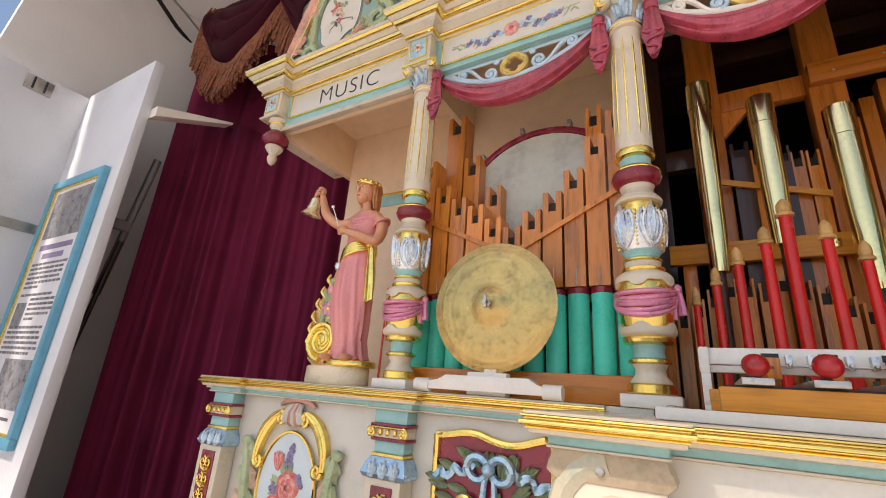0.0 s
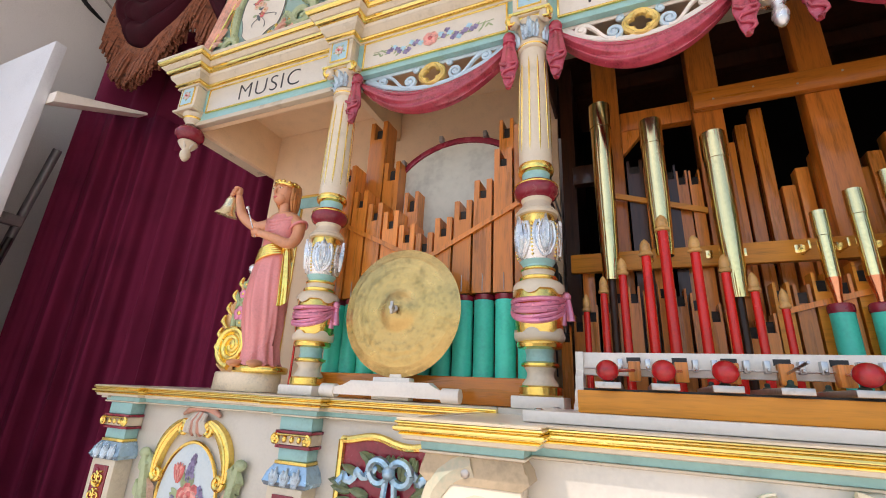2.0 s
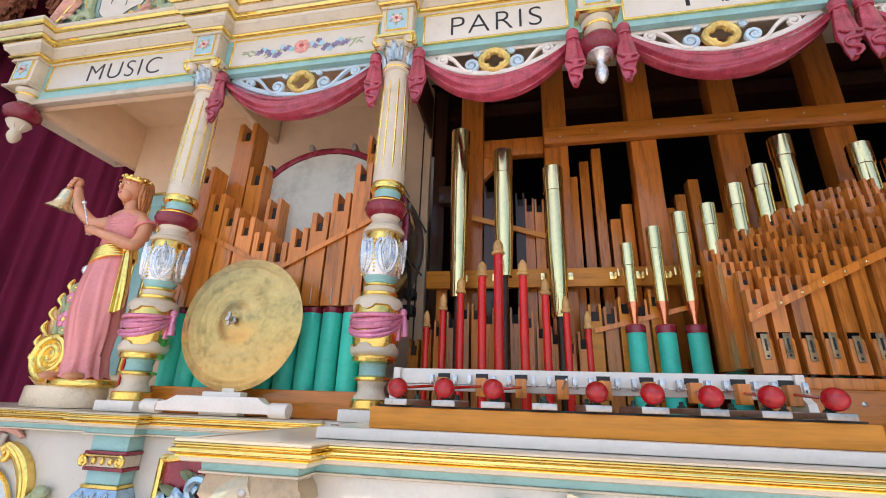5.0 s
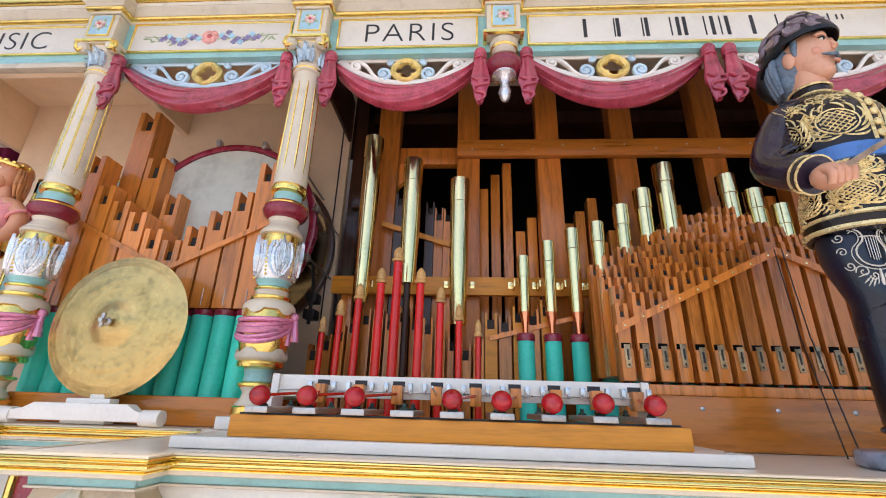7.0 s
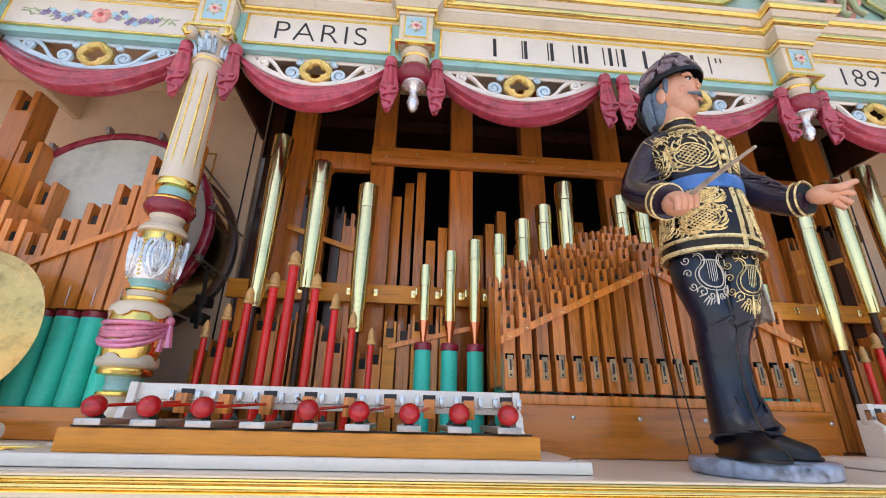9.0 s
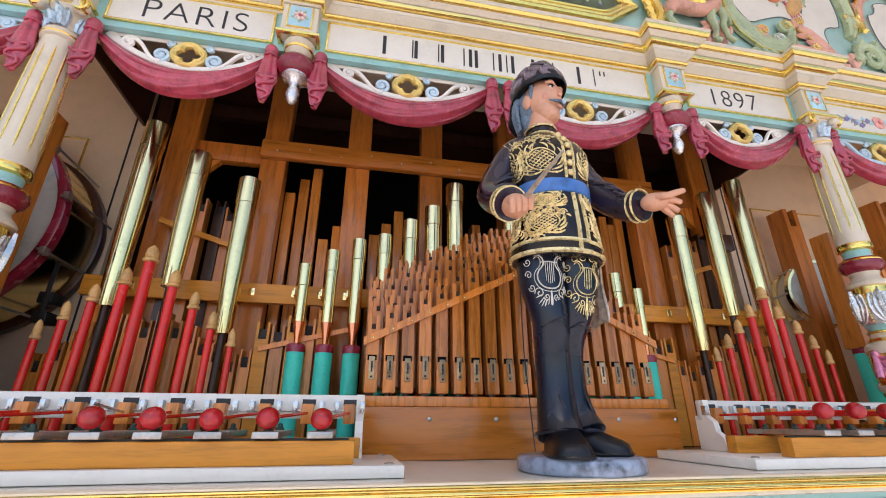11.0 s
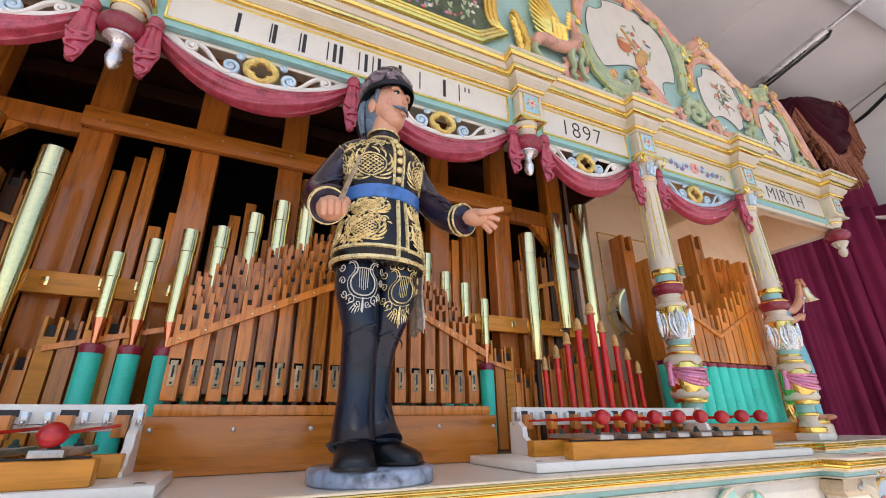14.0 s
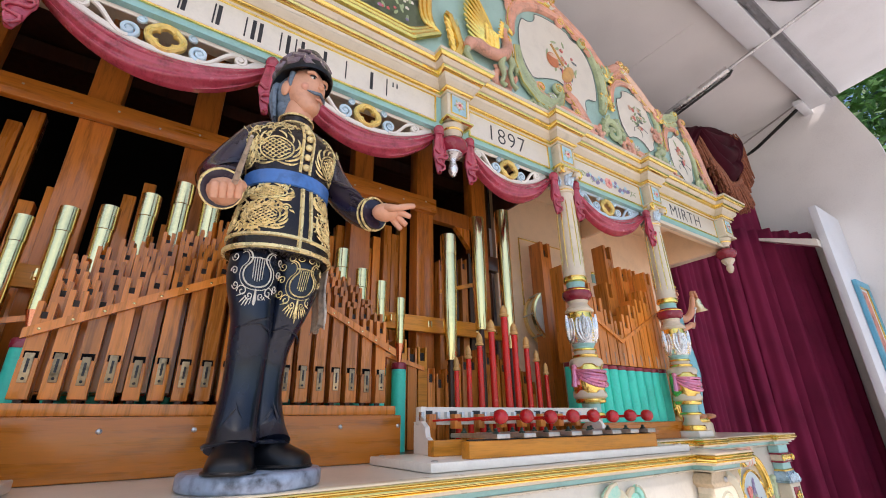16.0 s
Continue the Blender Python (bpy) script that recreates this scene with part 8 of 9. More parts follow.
def conductor():
    bm = B()
    cx, cy = 1.288, 0.905
    SK, CO, TR, GO, BE, HA, BL, HT, PL, MB, SI, SV, RC, TS = range(14)
    # base
    lathe(bm, [(0.117, SHELF), (0.121, SHELF + 0.004), (0.121, 1.506), (0.117, 1.5105)], 1.290, 0.893, 0, 44, MB)
    # shoes
    for x, y, dx, dy in ((1.250, 0.868, -0.014, -0.055), (1.306, 0.905, 0.046, -0.040)):
        d = Vector((dx, dy, 0)).normalized()
        e = Vector((-d.y, d.x, 0))
        loops = []
        for f, w, hgt in ((-0.064, 0.012, 0.030), (-0.060, 0.026, 0.044), (-0.040, 0.034, 0.058), (-0.010, 0.036, 0.060), (0.020, 0.037, 0.052), (0.042, 0.038, 0.042), (0.060, 0.037, 0.034), (0.076, 0.034, 0.028), (0.086, 0.028, 0.022), (0.090, 0.018, 0.012)):
            c = Vector((x, y, 1.5108)) + d * f
            loops.append([c + e * (w * math.copysign(abs(math.cos(a)) ** 0.7, math.cos(a))) + Vector((0, 0, hgt * max(0.0, math.sin(a)) ** 0.75)) for a in [math.pi * (-0.04 + 1.08 * i / 17) for i in range(18)]])
        rings(bm, loops, BL)
        # welt round the sole
        tube(bm, [Vector((x, y, 1.5142)) + d * f + e * w for f, w in ((-0.050, 0.034), (0.0, 0.0375), (0.042, 0.0395), (0.068, 0.037), (0.085, 0.028), (0.091, 0.013), (0.091, -0.013), (0.085, -0.028), (0.068, -0.037), (0.042, -0.0395), (0.0, -0.0375), (-0.050, -0.034))], 0.0035, 6, BL)
    # legs: straight trousers flaring over the shoes, with a creased ankle
    limb(bm, [(1.249, 0.878, 1.545), (1.250, 0.888, 1.575), (1.254, 0.898, 1.63), (1.255, 0.900, 1.68), (1.254, 0.897, 1.73), (1.252, 0.890, 1.775), (1.248, 0.896, 1.82), (1.245, 0.903, 1.87), (1.252, 0.91, 1.94)], [0.046, 0.042, 0.0375, 0.0370, 0.0375, 0.0385, 0.0440, 0.0515, 0.0555], TR, 24)
    limb(bm, [(1.309, 0.898, 1.545), (1.304, 0.913, 1.575), (1.299, 0.923, 1.63), (1.300, 0.926, 1.69), (1.304, 0.922, 1.735), (1.313, 0.912, 1.775), (1.324, 0.905, 1.82), (1.333, 0.907, 1.87), (1.327, 0.91, 1.94)], [0.046, 0.041, 0.0355, 0.0345, 0.0355, 0.0380, 0.0435, 0.0500, 0.0555], TR, 24)
    for lx, ly, dx in ((1.246, 0.890, -0.1), (1.302, 0.914, 0.5)):
        # folds fanning from the shin to the hem, and the turned hem itself
        a0 = -1.7 + dx * 0.6
        for da, top in ((-0.95, 1.612), (0.75, 1.622)):
            tube(bm, [(lx + 0.002 + (0.0385 + 0.004 * u) * math.cos(a0 + da * u), ly + 0.004 + (0.0385 + 0.004 * u) * math.sin(a0 + da * u), top - (top - 1.560) * u) for u in [i / 8 for i in range(9)]], [0.0010 + 0.0030 * math.sin(math.pi * i / 8) for i in range(9)], 6, TR)
        tube(bm, [(lx - 0.002 + 0.0425 * math.cos(a), ly - 0.009 + 0.0425 * math.sin(a), 1.549 + 0.007 * math.cos(a - a0)) for a in [2 * math.pi * i / 24 for i in range(24)]], 0.0042, 6, TR, closed=True)
    # creases behind and over the bent knee
    for kx, ky, kz, sd in ((1.313, 0.912, 1.770, 1), (1.252, 0.890, 1.772, -1)):
        for q in range(3):
            tube(bm, [(kx + 0.0385 * math.cos(a), ky + 0.0385 * math.sin(a), kz - 0.012 * q + 0.016 * math.cos(a * 1.2 + q)) for a in [-2.5 + 0.3 * q + 2.0 * i / 10 for i in range(11)]], [0.0006 + 0.0017 * math.sin(math.pi * i / 10) for i in range(11)], 5, TR)
    # coat skirt, chest and shoulders
    def W(z):
        """Waist and collar sit a little low."""
        for (a, b), (c, d) in zip(((1.90, 1.905), (2.095, 2.074), (2.296, 2.280)), ((2.095, 2.074), (2.296, 2.280), (2.40, 2.384))):
            if z <= c:
                return b + (z - a) * (d - b) / (c - a)
        return z
    secs = [(1.290, 0.905, 1.905, 0.105, 0.080), (1.290, 0.905, 1.912, 0.108, 0.083), (1.289, 0.902, 1.98, 0.104, 0.084), (1.288, 0.898, 2.04, 0.094, 0.080), (1.288, 0.897, 2.085, 0.086, 0.075),
            (1.288, 0.898, 2.125, 0.090, 0.076), (1.288, 0.902, 2.175, 0.100, 0.080), (1.289, 0.908, 2.215, 0.104, 0.078), (1.290, 0.918, 2.245, 0.095, 0.068), (1.292, 0.926, 2.268, 0.072, 0.054), (1.294, 0.932, 2.284, 0.050, 0.043), (1.296, 0.936, 2.296, 0.040, 0.038)]
    loft(bm, [(q[0], q[1], W(q[2]), q[3], q[4]) for q in secs], CO, 48)

    def skin(a, z, lift=0.0):
        """Point of the coat's surface at an angle and height."""
        for p, q in zip(secs, secs[1:]):
            if p[2] <= z <= q[2]:
                u = (z - p[2]) / (q[2] - p[2])
                v = [p[i] + (q[i] - p[i]) * u for i in range(5)]
                return Vector((v[0] + (v[3] + lift) * math.cos(a), v[1] + (v[4] + lift) * math.sin(a), W(z)))
        return Vector((cx, cy, W(z)))
    # sash
    loops = []
    for z, l in ((2.076, 0.001), (2.078, 0.005), (2.095, 0.006), (2.112, 0.005), (2.114, 0.001)):
        loops.append([skin(2 * math.pi * i / 36, z, l) for i in range(36)])
    rings(bm, loops, BE)
    # gilt hem, placket and panel lines
    F = -math.pi / 2 + 0.10

    def line(pts, r=0.0038, mi=GO, seg=5):
        tube(bm, [skin(a, z, 0.0008) for a, z in pts], r, seg, mi)
    for z, r in ((1.913, 0.0056), (1.942, 0.0046)):
        line([(F + 0.34 - 5.9 * i / 40, z) for i in range(41)], r)
    line([(F + 0.08, 1.912 + 0.162 * i / 10) for i in range(11)], 0.0048)
    line([(F + 0.30, 1.940 + 0.134 * i / 10) for i in range(11)], 0.0045)
    line([(F + 0.08 + 0.9 * i / 12, 1.912) for i in range(13)], 0.0050)
    line([(F + 0.30 + 0.7 * i / 12, 1.940) for i in range(13)], 0.0045)
    line([(F - 0.04, 2.116 + 0.165 * i / 12) for i in range(13)], 0.0035)
    line([(F + 0.20, 2.116 + 0.160 * i / 12) for i in range(13)], 0.0035)
    for k in range(6):
        p = skin(F + 0.08, 2.13 + 0.026 * k, 0.003)
        ball(bm, p, (0.0085, 0.006, 0.0085), GO, 10)
    # embroidery: curls, pine shapes and stems, both sides of the placket
    rg = random.Random(21)
    def curl(a, z, r, turns, side, w=0.0021):
        tube(bm, [skin(a + side * (r * (1 - 0.85 * i / 17)) * math.cos(6.28 * turns * i / 17) / 0.095, z + r * (1 - 0.85 * i / 17) * math.sin(6.28 * turns * i / 17), 0.0006) for i in range(18)], w, 4, GO)
    def pine(a, z, w, h):
        n = 22
        tube(bm, [skin(a + w * math.cos(6.283 * i / n) * abs(math.cos(6.283 * i / n)) ** 0.25 / 0.095, z + h * math.sin(6.283 * i / n), 0.0006) for i in range(n + 1)], 0.0020, 4, GO)
        for d in (-1, 1):
            for k in range(-3, 4):
                pts = []
                for i in range(9):
                    u = -1 + 2 * i / 8
                    q = u * 0.8
                    px = q * w + 0
                    pz = d * q * h * 0.9 + k * h * 0.32
                    if (px / w) ** 2 + (pz / h) ** 2 < 0.80:
                        pts.append(skin(a + px / 0.095, z + pz, 0.0006))
                if len(pts) > 1:
                    tube(bm, pts, 0.0014, 4, GO)
        # curved leaves springing from the foot and folding over the shoulders
        for sd in (-1, 1):
            for k, (u0, v0, u1, v1, u2, v2) in enumerate(((0.10, -1.08, 0.95, -1.40, 1.30, -0.95), (0.55, -1.00, 1.30, -0.85, 1.45, -0.20), (0.95, -0.60, 1.45, -0.20, 1.35, 0.45), (1.05, -0.05, 1.50, 0.45, 1.15, 1.00), (0.90, 0.55, 1.05, 1.10, 0.60, 1.45), (0.55, 0.95, 0.55, 1.35, 0.10, 1.55))):
                pts = []
                for i in range(8):
                    q = i / 7
                    pu = u0 * (1 - q) ** 2 + 2 * u1 * q * (1 - q) + u2 * q * q
                    pv = v0 * (1 - q) ** 2 + 2 * v1 * q * (1 - q) + v2 * q * q
                    pts.append(skin(a + sd * w * pu / 0.095, max(1.946, min(2.27, z + h * pv)), 0.0007))
                tube(bm, pts, [0.0007 + 0.0021 * math.sin(math.pi * (i + 0.5) / 8) for i in range(8)], 4, GO)
    for n, (a0, sd) in enumerate(((F - 0.62, -1), (F - 1.72, -1), (F - 2.82, -1), (F + 0.86, 1), (F + 1.92, 1))):
        pine(a0, 2.166, 0.037, 0.031)
        pine(a0 + 0.02 * sd, 2.052, 0.035, 0.016)
        pine(a0 + 0.06 * sd, 1.990, 0.032, 0.027)
        # feathered sprays running out from the placket
        for z, rise in ((2.020, 0.010), (1.962, 0.010), (2.212, 0.030)):
            stem = [(a0 + sd * (-0.30 + 0.85 * i / 9), z + rise * math.sin(i * 0.75)) for i in range(10)]
            tube(bm, [skin(p, q, 0.0006) for p, q in stem], 0.0013, 4, GO)
            for i in range(1, 10):
                p, q = stem[i]
                for e in (-1, 1):
                    tube(bm, [skin(p, q, 0.0006), skin(p + sd * 0.05, min(2.27, q + e * 0.008), 0.0009), skin(p + sd * 0.13, min(2.275, q + e * 0.011), 0.0004)], [0.0008, 0.0024, 0.0005], 4, GO)
        # leafy curls filling the ground between
        for k, (da, z, r) in enumerate(((-0.50, 2.140, 0.012), (0.48, 2.142, 0.012), (-0.46, 2.226, 0.013), (-0.22, 2.238, 0.012), (0.04, 2.244, 0.013), (0.30, 2.236, 0.012), (0.52, 2.222, 0.012), (-0.56, 2.180, 0.010), (0.56, 2.184, 0.010),
                                        (-0.50, 2.052, 0.012), (0.50, 2.050, 0.011), (-0.34, 1.985, 0.014), (-0.52, 1.966, 0.013), (-0.16, 1.962, 0.010), (-0.50, 2.012, 0.012), (-0.22, 2.010, 0.010), (0.10, 2.012, 0.010), (0.36, 2.014, 0.010), (0.60, 1.992, 0.011), (-0.30, 2.066, 0.008), (0.30, 2.066, 0.008))):
            a1 = a0 + da
            if -0.26 < a1 - F < 0.42 or -0.5 < a1 - F < 0.6 and z < 1.95:
                continue
            curl(a1, z, r, 1.4, 1 if (k + n) % 2 else -1, 0.0017)
            for q in range(4):
                an = k * 1.3 + q * 0.75
                tube(bm, [skin(a1 + 0.010 * math.cos(an) / 0.095, z + 0.008 * math.sin(an), 0.0006), skin(a1 + 0.016 * math.cos(an + 0.2) / 0.095, z + 0.013 * math.sin(an + 0.2), 0.0009), skin(a1 + 0.023 * math.cos(an + 0.1) / 0.095, z + 0.018 * math.sin(an + 0.1), 0.0004)], [0.0010, 0.0027, 0.0006], 4, GO)
    # collar
    lathe(bm, [(0.040, 2.272), (0.041, 2.286), (0.039, 2.303), (0.034, 2.305)], 1.296, 0.937, 0, 24, CO)
    for z in (2.278, 2.301):
        tube(bm, [(1.296 + 0.0415 * math.cos(a), 0.937 + 0.0415 * math.sin(a), z) for a in [2 * math.pi * i / 24 for i in range(24)]], 0.003, 5, GO, closed=True)
    # arms
    rs = [(1.246, 0.922, 2.246), (1.210, 0.928, 2.214), (1.172, 0.930, 2.15), (1.140, 0.910, 2.08), (1.147, 0.850, 2.03), (1.150, 0.815, 2.008)]
    limb(bm, rs, [0.028, 0.037, 0.038, 0.036, 0.035, 0.037], SV, 22)
    ls = [(1.336, 0.922, 2.246), (1.370, 0.927, 2.214), (1.402, 0.925, 2.155), (1.437, 0.895, 2.09), (1.462, 0.845, 2.045), (1.472, 0.815, 2.038)]
    limb(bm, ls, [0.028, 0.036, 0.037, 0.035, 0.034, 0.035], SV, 22)
    # sleeve creases and gilt shoulder sprigs
    for pts, sd in ((rs, -1), (ls, 1)):
        for k in range(7):
            c = Vector(pts[2]).lerp(Vector(pts[4]), k / 6)
            tube(bm, [c + Vector((0.037 * math.cos(a), 0.028 * math.sin(a), 0.010 * math.sin(a + k) - 0.016 * math.cos(a) * sd)) for a in [-2.7 + 2.2 * i / 9 for i in range(10)]], [0.001 + 0.0036 * math.sin(math.pi * i / 9) for i in range(10)], 5, SV)
        c = Vector(pts[1])
        for k in range(5):
            a = -2.4 + 0.42 * k if sd < 0 else -1.9 + 0.42 * k
            tube(bm, [c + Vector((0.0380 * math.cos(a + 0.25 * math.sin(i * 0.9)), 0.0380 * math.sin(a + 0.25 * math.sin(i * 0.9)), -0.026 + 0.008 * i)) for i in range(6)], [0.001, 0.0022, 0.0028, 0.0024, 0.0018, 0.0008], 4, GO)
    for pts in (rs, ls):
        a, b = Vector(pts[-2]), Vector(pts[-1])
        d = (b - a).normalized()
        q = d.to_track_quat("Z", "Y").to_matrix().to_4x4()
        for f, r in ((0.45, 0.0375), (0.92, 0.0385)):
            c = a.lerp(b, f)
            tube(bm, [Matrix.Translation(c) @ q @ Vector((r * math.cos(t2), r * math.sin(t2), 0)) for t2 in [2 * math.pi * i / 22 for i in range(22)]], 0.0025, 5, GO, closed=True)
    # right fist with the baton
    c = Vector((1.152, 0.792, 1.992))
    ball(bm, c, (0.030, 0.030, 0.026), SK, 14)
    for k in range(4):
        p = c + Vector((-0.018 + 0.013 * k, -0.018, -0.012 + 0.003 * k))
        limb(bm, [p + Vector((0, 0.008, 0.020)), p + Vector((0, -0.010, 0.006)), p + Vector((0.002, -0.002, -0.014))], [0.0085, 0.0085, 0.007], SK, 8)
    limb(bm, [c + Vector((0.022, 0.0, 0.008)), c + Vector((0.028, -0.018, 0.012)), c + Vector((0.018, -0.030, 0.010))], [0.010, 0.009, 0.007], SK, 8)
    tube(bm, [(1.166, 0.805, 2.000), (1.163, 0.70, 1.998), (1.160, 0.586, 1.992)], [0.0060, 0.0050, 0.0026], 8, SI)
    # open left hand
    c = Vector((1.486, 0.792, 2.036))
    ball(bm, c, (0.030, 0.024, 0.021), SK, 14, Matrix.Rotation(-0.5, 4, "Z"))
    for k, (e1, e2) in enumerate((((0.030, -0.020, 0.012), (0.066, -0.020, 0.026)), ((0.034, -0.010, 0.004), (0.060, -0.012, 0.000)), ((0.030, -0.002, -0.004), (0.050, -0.012, -0.024)), ((0.024, 0.004, -0.010), (0.040, -0.004, -0.034)))):
        limb(bm, [c + Vector((0.008, -0.006, 0)), c + Vector(e1), c + Vector(e2)], [0.0095, 0.0085, 0.0060], SK, 8)
    limb(bm, [c + Vector((-0.004, -0.018, 0.004)), c + Vector((0.004, -0.030, 0.000)), c + Vector((0.020, -0.036, 0.002))], [0.010, 0.0095, 0.007], SK, 8)
    # neck and plain head turned to one side
    limb(bm, [(1.296, 0.938, 2.28), (1.300, 0.940, 2.325), (1.306, 0.938, 2.37)], [0.036, 0.036, 0.036], SK, 16)
    hd = Matrix.Translation((1.303, 0.936, 2.388)) @ Matrix.Rotation(radians(-60), 4, "Z") @ Matrix.Rotation(radians(-1), 4, "Y") @ Matrix.Diagonal((1.04, 1.04, 1.17, 1))
    def H(x, y, z):
        return hd @ Vector((x, y, z))
    def hball(c0, r, mi, seg=14):
        q = hd.to_quaternion().to_matrix().to_4x4()
        r = (r[0] * 1.04, r[1] * 1.04, r[2] * 1.17)
        ball(bm, H(*c0), r, mi, seg, q)
    hball((0.004, 0, 0.012), (0.056, 0.047, 0.058), SK, 20)
    limb(bm, [H(0.006, 0, 0.014), H(0.012, 0, -0.010), H(0.020, 0, -0.030), H(0.029, 0, -0.044), H(0.034, 0, -0.053)], [0.046, 0.0435, 0.035, 0.026, 0.017], SK, 22)
    limb(bm, [H(0.051, 0, 0.030), H(0.061, 0, 0.010), H(0.064, 0, 0.002)], [0.0050, 0.0058, 0.0060], SK, 12)
    hball((0.060, 0, 0.002), (0.0060, 0.0078, 0.0045), SK)
    hball((0.0310, -0.0215, -0.002), (0.0175, 0.0175, 0.0150), 12)
    hball((0.0310, 0.0215, -0.002), (0.0175, 0.0175, 0.0150), 12)
    for sd in (-1, 1):
        limb(bm, [H(0.054, sd * 0.010, 0.030), H(0.053, sd * 0.022, 0.034), H(0.044, sd * 0.034, 0.030)], [0.005, 0.006, 0.004], SK, 8)
        hball((0.0495, sd * 0.019, 0.021), (0.0056, 0.0070, 0.0034), TS, 10)
        hball((0.0535, sd * 0.019, 0.021), (0.0030, 0.0036, 0.0034), BL, 8)
        limb(bm, [H(0.0545, sd * 0.010, 0.024), H(0.0545, sd * 0.019, 0.0265), H(0.048, sd * 0.029, 0.023)], [0.0016, 0.0020, 0.0014], BL, 6)
    for sd in (-1, 1):
        limb(bm, [H(0.0605, 0, -0.015), H(0.0555, sd * 0.016, -0.019), H(0.046, sd * 0.030, -0.017)], [0.0046, 0.0044, 0.0013], HA, 8)
        limb(bm, [H(0.054, sd * 0.012, 0.034), H(0.0535, sd * 0.022, 0.0385), H(0.045, sd * 0.033, 0.035)], [0.0035, 0.0040, 0.002], BL, 6)
    limb(bm, [H(0.056, -0.010, -0.031), H(0.059, 0, -0.030), H(0.056, 0.010, -0.031)], [0.003, 0.0045, 0.003], 12, 6)
    hball((-0.010, -0.047, -0.002), (0.013, 0.007, 0.020), SK)
    # hair at the back and sides
    hball((-0.024, 0, 0.006), (0.046, 0.050, 0.056), HA, 18)
    hball((-0.034, 0, -0.036), (0.034, 0.042, 0.040), HA, 16)
    for k in range(9):
        a = -1.3 + 2.6 * k / 8
        limb(bm, [H(-0.030 - 0.030 * math.cos(a), 0.046 * math.sin(a), 0.040), H(-0.034 - 0.038 * math.cos(a), 0.052 * math.sin(a), -0.01), H(-0.034 - 0.030 * math.cos(a), 0.044 * math.sin(a), -0.065)], [0.008, 0.009, 0.005], HA, 6)
    limb(bm, [H(0.008, -0.044, 0.035), H(0.005, -0.046, 0.014), H(0.004, -0.045, 0.000)], [0.008, 0.007, 0.003], HA, 8)
    # hat: curved brim, crown and plumes
    loops = []
    for rr, zz in ((0.050, 0.040), (0.078, 0.030), (0.080, 0.036), (0.074, 0.056), (0.066, 0.058), (0.060, 0.080), (0.045, 0.104), (0.020, 0.116)):
        loops.append([H(-0.006 + rr * 1.05 * math.cos(a), rr * 0.84 * math.sin(a), zz + (0.030 * -math.cos(a) * -0.35 if rr < 0.07 else 0) - (0.030 * max(0, -math.cos(a)) if zz < 0.06 else 0) + (0.006 * max(0, math.cos(a)) if zz < 0.06 else 0)) for a in [2 * math.pi * i / 28 for i in range(28)]])
    rings(bm, loops, HT)
    limb(bm, [H(-0.066, 0, 0.03), H(-0.078, 0, -0.01), H(-0.070, 0, -0.05)], [0.030, 0.030, 0.014], HT, 12)
    rg = random.Random(2)
    for row, (zz, rr, n) in enumerate(((0.060, 0.068, 10), (0.080, 0.060, 9), (0.100, 0.045, 7), (0.114, 0.024, 5), (0.120, 0.004, 1))):
        for k in range(n):
            a = 2 * math.pi * (k + 0.5 * (row % 2)) / n
            p = (-0.004 + rr * math.cos(a), rr * 0.84 * math.sin(a), zz + rg.uniform(-0.004, 0.004))
            out = Vector((math.cos(a), 0.84 * math.sin(a), 0)).normalized()
            sdv = Vector((-out.y, out.x, 0))
            upv = (Vector((0, 0, 1)) - out * (0.35 + 0.35 * row)).normalized()
            c = Vector(p)
            lp = []
            for ww, lift in ((1.0, -0.006), (1.02, 0.001), (0.80, 0.0065), (0.35, 0.0060)):
                lp.append([H(*(c + sdv * (0.019 * ww * math.cos(b)) + upv * (0.017 * ww * math.sin(b) - (0.006 * abs(math.cos(b)) if math.sin(b) < 0 else 0)) + out * lift)) for b in [2 * math.pi * i / 14 for i in range(14)]])
            rings(bm, lp, PL)
            tube(bm, [H(*(c + sdv * (0.0175 * (1 - 0.06 * i) * math.cos(b)) + upv * (0.0155 * (1 - 0.06 * i) * math.sin(b)) + out * 0.0045)) for i, b in enumerate([2.6 + 0.62 * i for i in range(11)])], 0.0019, 4, SI)
    # lyre and leaf patterns painted on the thighs
    for lx, lz, LP in ((1.243, 1.872, TS), (1.332, 1.866, GO)):
        def TP(u, v, lx=lx, lz=lz):
            z = lz - 0.008 + v * 1.12
            u = u * 0.98
            r = 0.0012 + ((0.0440 if lx < 1.3 else 0.0435) + (z - 1.82) * 0.150 if z < 1.87 else (0.0515 if lx < 1.3 else 0.0500) + (z - 1.87) * 0.06)
            a = -math.pi / 2 + u / 0.050 + (0.12 if lx > 1.3 else -0.05)
            k = min(1, max(0, (1.87 - z) / 0.05))
            return Vector((lx + (0.003 if lx < 1.3 else -0.009 * k) + r * math.cos(a), (0.903 - 0.007 * k if lx < 1.3 else 0.907 - 0.002 * k) + r * math.sin(a), z))
        for k in range(-2, 3):
            tube(bm, [TP(0.0044 * k, -0.016 + 0.0012 * k * k), TP(0.0044 * k, 0.026)], 0.0008, 4, LP)
        tube(bm, [TP(-0.017, 0.027), TP(0, 0.028), TP(0.017, 0.027)], 0.0014, 4, LP)
